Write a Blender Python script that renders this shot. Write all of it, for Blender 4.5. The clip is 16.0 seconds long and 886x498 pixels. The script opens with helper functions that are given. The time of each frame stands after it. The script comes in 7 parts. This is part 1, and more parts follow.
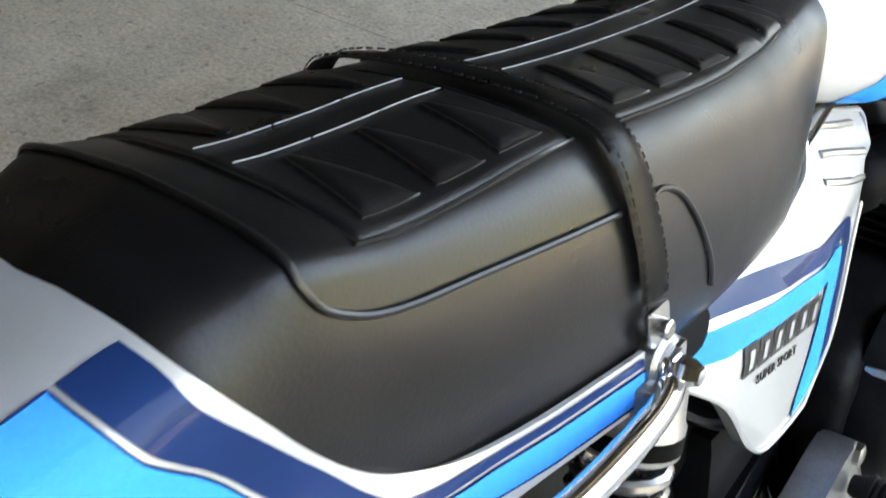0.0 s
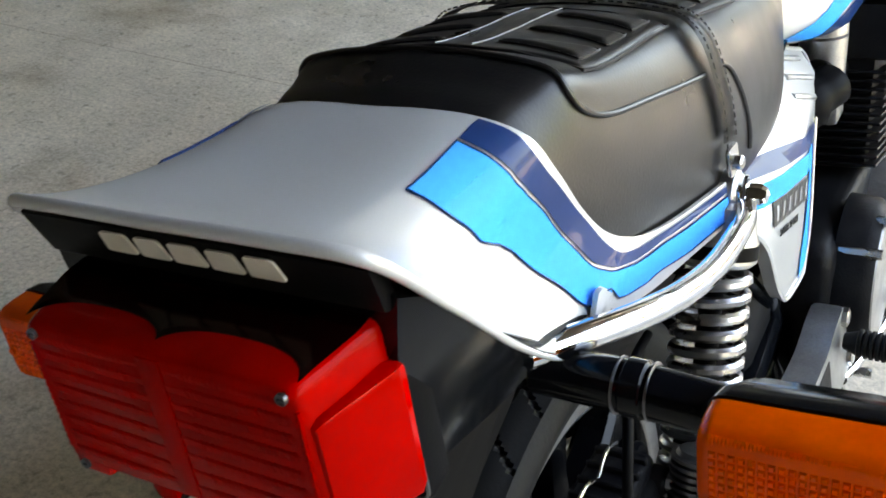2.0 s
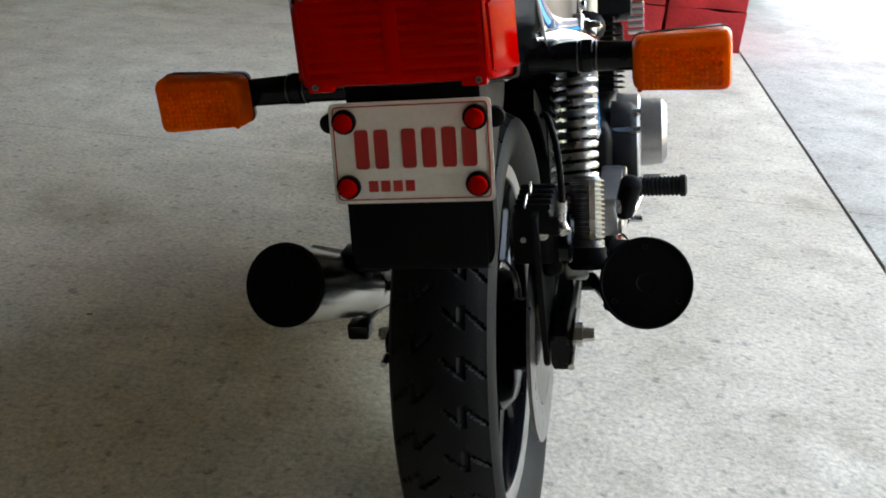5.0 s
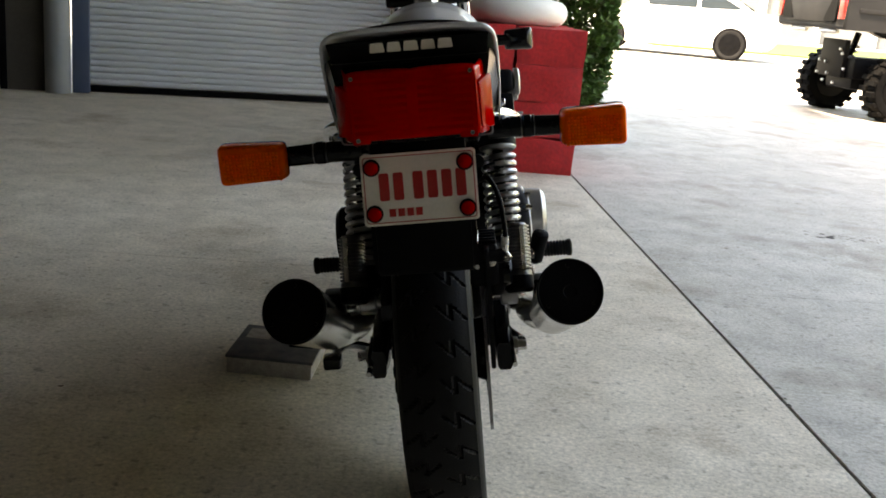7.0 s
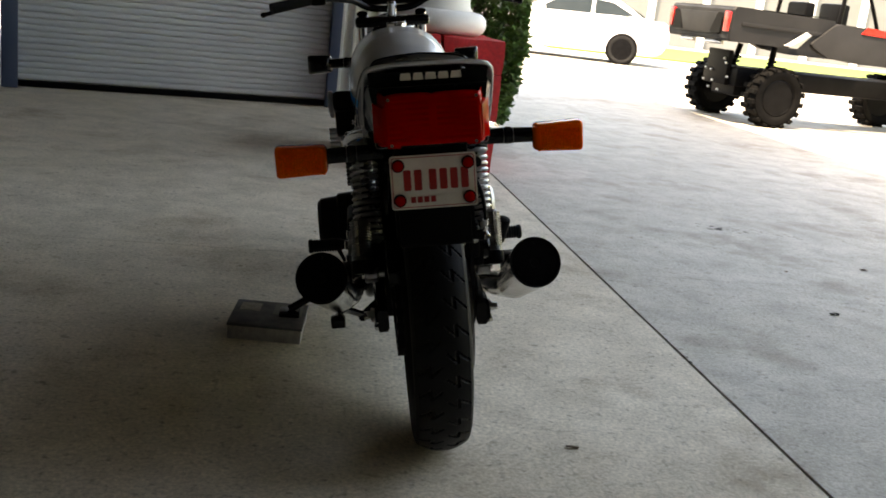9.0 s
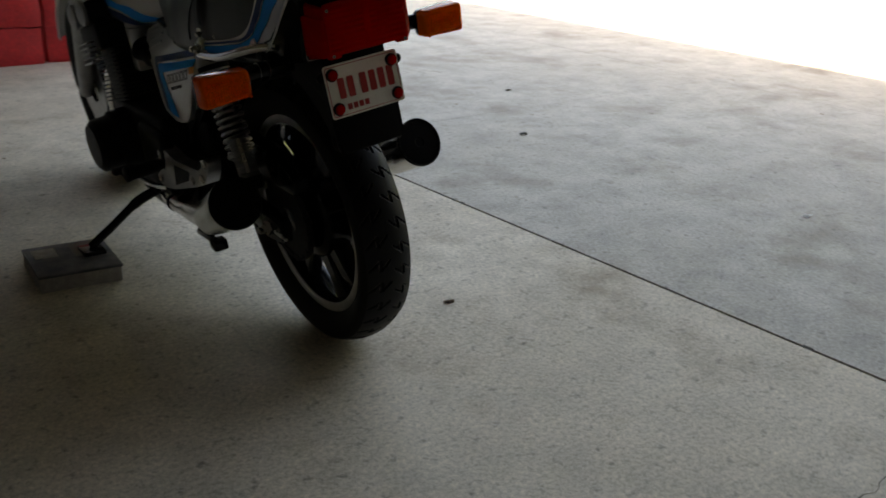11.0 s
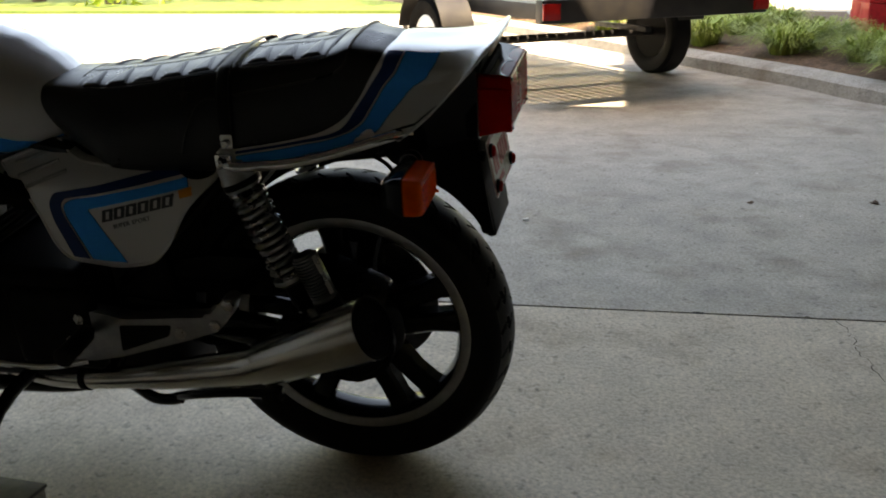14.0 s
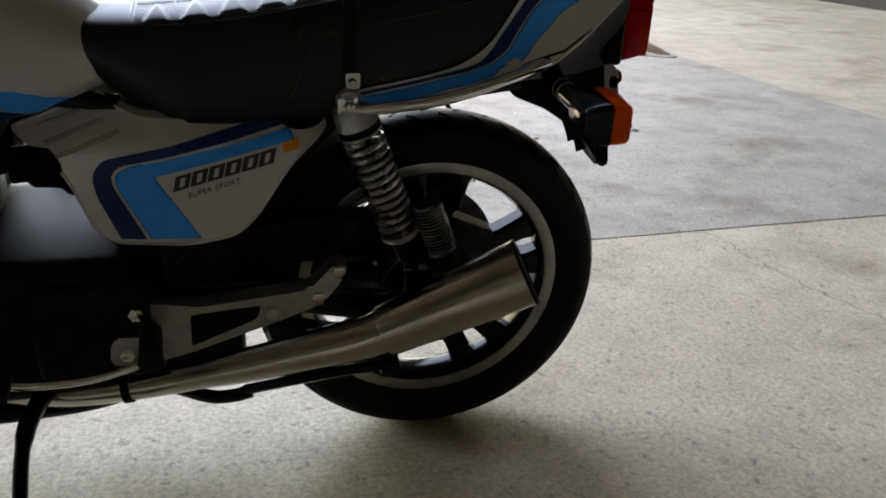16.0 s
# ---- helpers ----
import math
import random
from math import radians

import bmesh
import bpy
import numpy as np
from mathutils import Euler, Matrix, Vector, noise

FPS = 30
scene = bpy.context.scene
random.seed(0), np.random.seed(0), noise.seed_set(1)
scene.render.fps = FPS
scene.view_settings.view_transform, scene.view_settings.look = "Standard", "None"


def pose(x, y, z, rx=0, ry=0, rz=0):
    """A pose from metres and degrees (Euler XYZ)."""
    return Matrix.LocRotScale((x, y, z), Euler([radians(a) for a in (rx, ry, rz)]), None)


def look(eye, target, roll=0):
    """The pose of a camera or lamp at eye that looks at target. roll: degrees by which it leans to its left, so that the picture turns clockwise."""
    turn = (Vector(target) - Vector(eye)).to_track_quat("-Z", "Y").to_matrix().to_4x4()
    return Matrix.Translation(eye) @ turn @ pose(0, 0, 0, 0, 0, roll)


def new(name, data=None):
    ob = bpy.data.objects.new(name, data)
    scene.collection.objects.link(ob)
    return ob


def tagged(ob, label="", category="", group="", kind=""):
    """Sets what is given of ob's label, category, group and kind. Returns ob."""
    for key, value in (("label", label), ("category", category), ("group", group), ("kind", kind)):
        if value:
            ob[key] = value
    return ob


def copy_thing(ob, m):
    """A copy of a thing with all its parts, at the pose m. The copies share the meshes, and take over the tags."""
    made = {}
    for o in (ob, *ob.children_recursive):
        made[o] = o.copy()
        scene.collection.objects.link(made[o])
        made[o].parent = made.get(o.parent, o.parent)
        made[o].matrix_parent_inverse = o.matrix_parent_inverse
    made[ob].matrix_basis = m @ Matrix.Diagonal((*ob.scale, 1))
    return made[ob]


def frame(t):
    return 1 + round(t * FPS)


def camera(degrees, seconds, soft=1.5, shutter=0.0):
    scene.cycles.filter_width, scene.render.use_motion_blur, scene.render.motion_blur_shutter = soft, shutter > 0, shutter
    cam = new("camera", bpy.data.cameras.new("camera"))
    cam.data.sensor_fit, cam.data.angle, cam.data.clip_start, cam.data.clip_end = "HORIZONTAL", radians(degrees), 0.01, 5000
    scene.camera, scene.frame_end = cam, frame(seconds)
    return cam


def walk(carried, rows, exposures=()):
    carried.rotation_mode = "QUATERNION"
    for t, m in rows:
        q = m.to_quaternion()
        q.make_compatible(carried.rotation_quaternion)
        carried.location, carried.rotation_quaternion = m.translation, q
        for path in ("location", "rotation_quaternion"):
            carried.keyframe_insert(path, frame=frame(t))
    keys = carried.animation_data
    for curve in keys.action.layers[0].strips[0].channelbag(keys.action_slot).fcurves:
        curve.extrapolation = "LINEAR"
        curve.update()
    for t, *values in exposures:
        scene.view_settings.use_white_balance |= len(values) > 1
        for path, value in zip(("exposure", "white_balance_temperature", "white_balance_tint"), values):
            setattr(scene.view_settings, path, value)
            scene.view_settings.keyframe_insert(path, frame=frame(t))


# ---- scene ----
cam = camera(48.8, 16.0, soft=1.7, shutter=0.35)
PATH = [
    (0, (0.1773, -0.2627, 1.1346), (-0.5797, 0.7465, 0.1505), 3.4),
    (0.5, (0.1713, -0.3400, 1.1471), (-0.5271, 0.6812, 0.1324), 4.8),
    (0.8, (0.1767, -0.3861, 1.1581), (-0.5202, 0.6407, 0.1481), 4.3),
    (1, (0.1762, -0.4158, 1.1620), (-0.5217, 0.6190, 0.1609), 3.9),
    (1.5, (0.1647, -0.4962, 1.1551), (-0.5066, 0.5939, 0.1954), 3.4),
    (2, (0.1642, -0.5786, 1.1249), (-0.4929, 0.5957, 0.2593), 0.3),
    (2.3, (0.1627, -0.6198, 1.1267), (-0.4665, 0.5710, 0.2629), 2.2),
    (2.5, (0.1809, -0.6625, 1.1203), (-0.4473, 0.5381, 0.2695), 2.3),
    (3, (0.1989, -0.7537, 1.1121), (-0.4055, 0.4910, 0.3087), 3.8),
    (3.5, (0.1630, -0.8413, 1.1025), (-0.3535, 0.4729, 0.3501), 3.9),
    (4, (0.1085, -0.9395, 1.0691), (-0.2678, 0.4590, 0.3889), 3.4),
    (4.3, (0.0992, -1.0089, 1.0377), (-0.2301, 0.4063, 0.3676), 4.0),
    (4.5, (0.0984, -1.0703, 1.0183), (-0.2064, 0.3491, 0.3457), 4.0),
    (7, (-0.0813, -1.6748, 0.9461), (-0.0622, -0.1277, 0.5385), 4.9),
    (7.5, (-0.1191, -1.8288, 0.9482), (-0.0767, -0.2759, 0.5651), 4.4),
    (8, (-0.1540, -2.0019, 0.9582), (-0.0633, -0.4504, 0.5778), 4.2),
    (8.2, (-0.1569, -2.0493, 0.9732), (-0.0518, -0.4990, 0.5918), 4.8),
    (10.3, (-0.8217, -2.1575, 1.0460), (-0.2414, -0.7563, 0.5361), 2.2),
    (10.5, (-0.9041, -2.1027, 1.0543), (-0.2306, -0.7573, 0.5100), 0.8),
    (11, (-1.0841, -1.9199, 1.0580), (-0.2030, -0.7134, 0.4852), 2.3),
    (11.5, (-1.3198, -1.7738, 1.0718), (-0.2698, -0.7269, 0.4706), -1.9),
    (12, (-1.4746, -1.5531, 1.0480), (-0.2811, -0.6671, 0.4561), -0.0),
    (12.5, (-1.5621, -1.3205, 1.0309), (-0.2589, -0.6039, 0.4410), 0.5),
    (13, (-1.7139, -1.0843, 1.0260), (-0.3085, -0.5383, 0.4903), 1.3),
    (13.5, (-1.7834, -0.8627, 1.0186), (-0.3372, -0.4068, 0.5080), 0.9),
    (14, (-1.7924, -0.5917, 1.0354), (-0.3073, -0.2401, 0.5547), -1.0),
    (14.5, (-1.8099, -0.3454, 1.0211), (-0.2949, -0.1588, 0.5415), -0.3),
    (15, (-1.8680, -0.1095, 1.0151), (-0.3462, -0.0801, 0.5221), 0.1),
    (15.5, (-1.7975, 0.1026, 0.9963), (-0.2889, -0.0321, 0.4803), 1.3),
    (16, (-1.7123, 0.3275, 0.9695), (-0.2400, 0.0096, 0.4298), 0.6),
]
EXPO = [(t, e, 9300 if t < 6 else 10000, 14 if t < 14.8 else 19) for t, e in ((0.0, 4.65), (1.5, 4.6), (3.0, 5.06), (4.5, 4.8), (7.0, 3.8), (8.2, 3.6), (10.4, 3.1), (11.0, 3.15), (12.0, 3.35), (13.5, 3.15), (14.5, 3.3), (15.0, 3.85), (16.0, 4.5))]
walk(cam, [(t, look(eye, target, roll)) for t, eye, target, roll in PATH], EXPO)

# ---- world and sun ----
world = bpy.data.worlds.new("sky")
scene.world = world
world.use_nodes = True
wn = world.node_tree.nodes
sky = wn.new("ShaderNodeTexSky")
sky.sky_type = 'NISHITA'
sky.sun_disc = False
SUN_DIR = Vector((0.344, 0.258, -1.0)).normalized()
sky.sun_elevation = math.asin(-SUN_DIR.z)
sky.sun_rotation = math.atan2(-SUN_DIR.x, -SUN_DIR.y)
sky.air_density, sky.dust_density = 1.2, 2.0
world.node_tree.links.new(sky.outputs[0], wn["Background"].inputs[0])
wn["Background"].inputs[1].default_value = 0.12
sun = new("sun", bpy.data.lights.new("sun", 'SUN'))
sun.data.energy, sun.data.angle, sun.data.color = 2.6, radians(0.6), (1.0, 0.95, 0.87)
sun.matrix_world = SUN_DIR.to_track_quat("-Z", "Y").to_matrix().to_4x4()

# ---- materials ----
def surf(name, c1, c2=None, scale=12.0, rough=0.5, metal=0.0, bump=0.0, bscale=200.0, coat=0.0, fine=0.12,
         rvar=0.1, trans=0.0, ior=1.45, island=0.0, spec=0.5):
    """A node material: two scales of colour variation, roughness variation and fine relief."""
    m = bpy.data.materials.new(name)
    m.use_nodes = True
    nt = m.node_tree
    n, l = nt.nodes, nt.links
    p = n["Principled BSDF"]
    c2 = c2 or tuple(v * 0.8 for v in c1)
    tc = n.new("ShaderNodeTexCoord")
    big = n.new("ShaderNodeTexNoise")
    big.inputs["Scale"].default_value, big.inputs["Detail"].default_value = scale, 5.0
    l.new(tc.outputs["Object"], big.inputs["Vector"])
    mix = n.new("ShaderNodeMix")
    mix.data_type = 'RGBA'
    mix.inputs[6].default_value, mix.inputs[7].default_value = (*c1, 1), (*c2, 1)
    ramp = n.new("ShaderNodeMapRange")
    ramp.inputs[1].default_value, ramp.inputs[2].default_value = 0.35, 0.65
    l.new(big.outputs["Fac"], ramp.inputs[0])
    l.new(ramp.outputs[0], mix.inputs[0])
    small = n.new("ShaderNodeTexNoise")
    small.inputs["Scale"].default_value, small.inputs["Detail"].default_value = bscale, 3.0
    l.new(tc.outputs["Object"], small.inputs["Vector"])
    hsv = n.new("ShaderNodeHueSaturation")
    l.new(mix.outputs[2], hsv.inputs["Color"])
    mr = n.new("ShaderNodeMapRange")
    mr.inputs[1].default_value, mr.inputs[2].default_value = 0.25, 0.75
    mr.inputs[3].default_value, mr.inputs[4].default_value = 1 - fine, 1 + fine
    l.new(small.outputs["Fac"], mr.inputs[0])
    if island:
        gi = n.new("ShaderNodeNewGeometry")
        mi = n.new("ShaderNodeMath")
        mi.operation = 'MULTIPLY_ADD'
        mi.inputs[1].default_value, mi.inputs[2].default_value = island * 2, 1 - island
        l.new(gi.outputs["Random Per Island"], mi.inputs[0])
        mm = n.new("ShaderNodeMath")
        mm.operation = 'MULTIPLY'
        l.new(mi.outputs[0], mm.inputs[0])
        l.new(mr.outputs[0], mm.inputs[1])
        l.new(mm.outputs[0], hsv.inputs["Value"])
    else:
        l.new(mr.outputs[0], hsv.inputs["Value"])
    l.new(hsv.outputs[0], p.inputs["Base Color"])
    rr = n.new("ShaderNodeMapRange")
    rr.inputs[1].default_value, rr.inputs[2].default_value = 0.3, 0.7
    rr.inputs[3].default_value, rr.inputs[4].default_value = max(0.02, rough * (1 - rvar)), min(1.0, rough * (1 + rvar))
    l.new(big.outputs["Fac"], rr.inputs[0])
    l.new(rr.outputs[0], p.inputs["Roughness"])
    p.inputs["Metallic"].default_value = metal
    p.inputs["Specular IOR Level"].default_value = spec
    p.inputs["Coat Weight"].default_value = coat
    p.inputs["Coat Roughness"].default_value = 0.04
    p.inputs["Transmission Weight"].default_value = trans
    p.inputs["IOR"].default_value = ior
    if bump:
        b = n.new("ShaderNodeBump")
        b.inputs["Strength"].default_value = bump
        b.inputs["Distance"].default_value = 0.002
        l.new(small.outputs["Fac"], b.inputs["Height"])
        l.new(b.outputs[0], p.inputs["Normal"])
    return m


def concrete(name, light, dark, warm):
    """Broom-finished slab: mottled grey with stains, darker patches, fine pits."""
    m = bpy.data.materials.new(name)
    m.use_nodes = True
    n, l = m.node_tree.nodes, m.node_tree.links
    p = n["Principled BSDF"]
    tc = n.new("ShaderNodeTexCoord")

    def noise_at(scale, detail, rough=0.55):
        t = n.new("ShaderNodeTexNoise")
        t.inputs["Scale"].default_value, t.inputs["Detail"].default_value, t.inputs["Roughness"].default_value = scale, detail, rough
        l.new(tc.outputs["Object"], t.inputs["Vector"])
        return t

    def blend(fac, a, b, lo, hi):
        mr = n.new("ShaderNodeMapRange")
        mr.inputs[1].default_value, mr.inputs[2].default_value = lo, hi
        l.new(fac, mr.inputs[0])
        mx = n.new("ShaderNodeMix")
        mx.data_type = 'RGBA'
        l.new(mr.outputs[0], mx.inputs[0])
        for k, v in ((6, a), (7, b)):
            if isinstance(v, tuple):
                mx.inputs[k].default_value = (*v, 1)
            else:
                l.new(v, mx.inputs[k])
        return mx.outputs[2]

    broad = noise_at(0.7, 7.0, 0.62)
    mid = noise_at(5.0, 10.0, 0.70)
    fine = noise_at(85.0, 6.0, 0.80)
    pits = noise_at(34.0, 4.0, 0.60)
    stain = noise_at(1.9, 6.0, 0.62)
    blot = noise_at(11.0, 5.0, 0.60)
    c = blend(broad.outputs["Fac"], light, warm, 0.38, 0.62)
    c = blend(mid.outputs["Fac"], c, dark, 0.40, 0.66)
    c = blend(stain.outputs["Fac"], c, tuple(v * q for v, q in zip(dark, (0.66, 0.58, 0.50))), 0.53, 0.74)
    c = blend(blot.outputs["Fac"], c, tuple(v * q for v, q in zip(dark, (0.62, 0.57, 0.51))), 0.64, 0.80)
    speck = n.new("ShaderNodeMapRange")
    speck.inputs[1].default_value, speck.inputs[2].default_value = 0.30, 0.70
    speck.inputs[3].default_value, speck.inputs[4].default_value = 0.54, 1.40
    l.new(fine.outputs["Fac"], speck.inputs[0])
    pit = n.new("ShaderNodeMapRange")
    pit.inputs[1].default_value, pit.inputs[2].default_value = 0.29, 0.42
    pit.inputs[3].default_value, pit.inputs[4].default_value = 0.50, 1.0
    l.new(pits.outputs["Fac"], pit.inputs[0])
    mul = n.new("ShaderNodeMath")
    mul.operation = 'MULTIPLY'
    l.new(speck.outputs[0], mul.inputs[0])
    l.new(pit.outputs[0], mul.inputs[1])
    hsv = n.new("ShaderNodeHueSaturation")
    l.new(c, hsv.inputs["Color"])
    l.new(mul.outputs[0], hsv.inputs["Value"])
    l.new(hsv.outputs[0], p.inputs["Base Color"])
    rr = n.new("ShaderNodeMapRange")
    rr.inputs[3].default_value, rr.inputs[4].default_value = 0.55, 0.85
    l.new(mid.outputs["Fac"], rr.inputs[0])
    l.new(rr.outputs[0], p.inputs["Roughness"])
    b = n.new("ShaderNodeBump")
    b.inputs["Strength"].default_value, b.inputs["Distance"].default_value = 0.22, 0.002
    l.new(fine.outputs["Fac"], b.inputs["Height"])
    l.new(b.outputs[0], p.inputs["Normal"])
    return m


CONCRETE = concrete("concrete", (0.68, 0.605, 0.50), (0.47, 0.412, 0.33), (0.58, 0.49, 0.38))
# Greyer outer slabs, darkened further to offset the strong light near the yard.
DRIVE = concrete("drive_concrete", (0.47, 0.44, 0.388), (0.33, 0.305, 0.268), (0.425, 0.388, 0.333))
KERB = concrete("kerb_concrete", (0.42, 0.40, 0.37), (0.30, 0.29, 0.26), (0.38, 0.36, 0.32))
FAR_GROUND = surf("pale_paving", (0.34, 0.33, 0.30), (0.29, 0.28, 0.25), 0.4, 0.9, bump=0.2, bscale=30)
JOINT = surf("joint_dirt", (0.035, 0.03, 0.026), (0.06, 0.052, 0.045), 20, 0.95, bump=0.5)
SILVER = surf("silver_paint", (0.54, 0.55, 0.56), (0.57, 0.57, 0.575), 6, 0.36, 0.25, coat=0.8, fine=0.05, bscale=1500, rvar=0.08)
DARKBLUE = surf("navy_decal", (0.005, 0.026, 0.105), (0.007, 0.032, 0.125), 8, 0.34, coat=0.2, fine=0.03, spec=0.08)
LIGHTBLUE = surf("sky_blue_decal", (0.0, 0.33, 0.92), (0.0, 0.345, 0.94), 8, 0.30, coat=0.05, fine=0.02, spec=0.01)
GREYINK = surf("grey_decal_ink", (0.018, 0.018, 0.02), (0.025, 0.025, 0.027), 60, 0.4, fine=0.03)
WHITEINK = surf("cream_decal_ink", (0.80, 0.76, 0.68), (0.74, 0.70, 0.62), 40, 0.45, fine=0.03)
VINYL = surf("black_vinyl", (0.006, 0.006, 0.007), (0.009, 0.009, 0.010), 14, 0.33, bump=0.10, bscale=420, rvar=0.22, spec=0.36)
PIPING = surf("seat_piping", (0.008, 0.008, 0.009), (0.012, 0.012, 0.013), 20, 0.3)
STITCH = surf("grey_thread", (0.30, 0.30, 0.31), (0.24, 0.24, 0.25), 90, 0.6)
RUBBER = surf("tyre_rubber", (0.008, 0.008, 0.0085), (0.013, 0.013, 0.013), 9, 0.6, bump=0.2, bscale=260, rvar=0.15, spec=0.13)
TREAD = surf("worn_tread_rubber", (0.0065, 0.0065, 0.007), (0.0045, 0.0045, 0.0048), 9, 0.45, bump=0.15, bscale=260, rvar=0.15, spec=0.14)
BLACKPLASTIC = surf("satin_black_plastic", (0.003, 0.003, 0.0034), (0.005, 0.005, 0.0056), 10, 0.45, bump=0.06, bscale=380, spec=0.05)
BLACKPAINT = surf("gloss_black_paint", (0.003, 0.0035, 0.0045), (0.0045, 0.005, 0.0065), 8, 0.16, coat=0.05, fine=0.05, spec=0.18)
BLACKENGINE = surf("black_engine_paint", (0.006, 0.006, 0.007), (0.011, 0.011, 0.012), 25, 0.42, bump=0.2, bscale=300, spec=0.06)
CHROME = surf("chrome", (0.82, 0.83, 0.85), (0.76, 0.77, 0.79), 9, 0.07, 1.0, fine=0.02, rvar=0.5)
STEEL = surf("brushed_steel", (0.58, 0.57, 0.55), (0.48, 0.47, 0.45), 24, 0.27, 1.0, fine=0.06, bump=0.05, bscale=500)
MUFFLER = surf("satin_chrome_pipe", (0.62, 0.59, 0.54), (0.54, 0.51, 0.47), 7, 0.2, 1.0, fine=0.04, rvar=0.3)
ALLOY = surf("cast_alloy", (0.42, 0.42, 0.42), (0.34, 0.34, 0.35), 30, 0.38, 0.9, bump=0.15, bscale=350)
RIM = surf("rim_alloy", (0.46, 0.45, 0.44), (0.38, 0.37, 0.36), 30, 0.36, 0.85, fine=0.08)
SPRING = surf("spring_steel", (0.44, 0.44, 0.45), (0.34, 0.34, 0.35), 30, 0.28, 1.0, fine=0.06)
REDLENS = surf("red_lens", (0.43, 0.0010, 0.0002), (0.26, 0.0006, 0.0002), 13, 0.18, fine=0.05, spec=0.03)
REDSIDE = surf("side_red_lens", (0.46, 0.0014, 0.0005), (0.28, 0.001, 0.0004), 14, 0.12, fine=0.03, spec=0.06)
# Near-black red: the unlit inside of the tail light put into a colour.
REDDARK = surf("lens_hollow_dark", (0.010, 0.0003, 0.0003), (0.006, 0.0002, 0.0002), 10, 0.10, fine=0.03, spec=0.10)
AMBER = surf("amber_lens", (1.0, 0.105, 0.0), (0.84, 0.075, 0.0), 26, 0.10, fine=0.05, spec=0.16)
# Random tone per prism puts the lens's sparkle into the colour.
PRISM = surf("amber_prism", (1.0, 0.14, 0.0), (1.0, 0.075, 0.0), 40, 0.12, fine=0.05, spec=0.22, island=0.25)
PLATE = surf("cream_plate_paint", (0.78, 0.75, 0.68), (0.70, 0.67, 0.60), 20, 0.35, coat=0.1, fine=0.04)
PLATERED = surf("plate_red_paint", (0.42, 0.02, 0.018), (0.36, 0.025, 0.02), 40, 0.4, fine=0.06)
ORANGE = surf("orange_sticker", (0.85, 0.32, 0.02), (0.75, 0.27, 0.02), 40, 0.4)
DISC = surf("brake_disc_steel", (0.28, 0.275, 0.27), (0.21, 0.205, 0.20), 40, 0.3, 1.0)
DARKSTEEL = surf("dark_steel", (0.17, 0.17, 0.175), (0.12, 0.12, 0.125), 30, 0.32, 0.9)
REDBLOCK = surf("red_split_block", (0.60, 0.018, 0.024), (0.46, 0.015, 0.02), 7, 0.62, bump=0.9, bscale=55, fine=0.2, coat=0.1)
WHITEPAINT = surf("white_column_paint", (0.80, 0.79, 0.76), (0.74, 0.73, 0.70), 3, 0.6, bump=0.15, bscale=120, fine=0.04)
DOORSLAT = surf("roller_door_paint", (0.60, 0.63, 0.66), (0.53, 0.56, 0.59), 1.5, 0.38, fine=0.05, bump=0.05)
POSTPAINT = surf("grey_post_paint", (0.27, 0.285, 0.30), (0.22, 0.235, 0.25), 3, 0.5, fine=0.06)
BLUEJAMB = surf("blue_jamb_paint", (0.045, 0.075, 0.14), (0.06, 0.085, 0.14), 4, 0.5, fine=0.06)
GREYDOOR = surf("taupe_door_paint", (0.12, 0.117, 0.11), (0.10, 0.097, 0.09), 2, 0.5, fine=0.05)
WALLPANEL = surf("ribbed_wall_panel", (0.66, 0.67, 0.66), (0.58, 0.59, 0.58), 2, 0.5, fine=0.05)
# Unseen soffit: near-black colour keeps bounced light off the floor below.
SOFFIT = surf("dark_soffit", (0.06, 0.055, 0.05), (0.05, 0.046, 0.042), 1, 0.85)
# Near-black: shade is put into the walls' colour, so they bounce little light.
STUCCO = surf("near_black_wall", (0.06, 0.053, 0.045), (0.05, 0.044, 0.037), 2, 0.85, bump=0.3, bscale=80)
CARD = surf("worn_box_card", (0.10, 0.09, 0.10), (0.05, 0.05, 0.06), 22, 0.6, fine=0.2)
CARDSIDE = surf("book_pages", (0.36, 0.33, 0.30), (0.28, 0.25, 0.23), 60, 0.8, fine=0.15)
LEAF = surf("grass_blade", (0.21, 0.32, 0.05), (0.33, 0.40, 0.09), 3, 0.55, fine=0.15, island=0.35)
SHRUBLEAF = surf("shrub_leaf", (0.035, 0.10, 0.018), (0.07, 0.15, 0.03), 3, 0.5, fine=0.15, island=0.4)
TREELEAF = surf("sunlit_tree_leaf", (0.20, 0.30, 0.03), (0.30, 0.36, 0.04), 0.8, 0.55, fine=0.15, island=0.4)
BARK = surf("bark", (0.10, 0.075, 0.05), (0.06, 0.045, 0.03), 14, 0.9, bump=0.8, bscale=60)
MULCH = surf("bark_mulch", (0.16, 0.095, 0.055), (0.09, 0.055, 0.035), 26, 0.95, bump=1.0, bscale=60, fine=0.35)
DEADLEAF = surf("dry_leaf", (0.10, 0.06, 0.04), (0.16, 0.10, 0.06), 30, 0.8, fine=0.2)
CARWHITE = surf("white_car_paint", (0.62, 0.62, 0.62), (0.60, 0.60, 0.60), 2, 0.25, coat=0.4, fine=0.01)
GLASS = surf("dark_window_glass", (0.012, 0.018, 0.020), (0.016, 0.022, 0.024), 2, 0.08, fine=0.01, spec=0.25)
UTVGREY = surf("grey_utv_plastic", (0.022, 0.0225, 0.024), (0.018, 0.0185, 0.020), 4, 0.55, spec=0.12, fine=0.05)
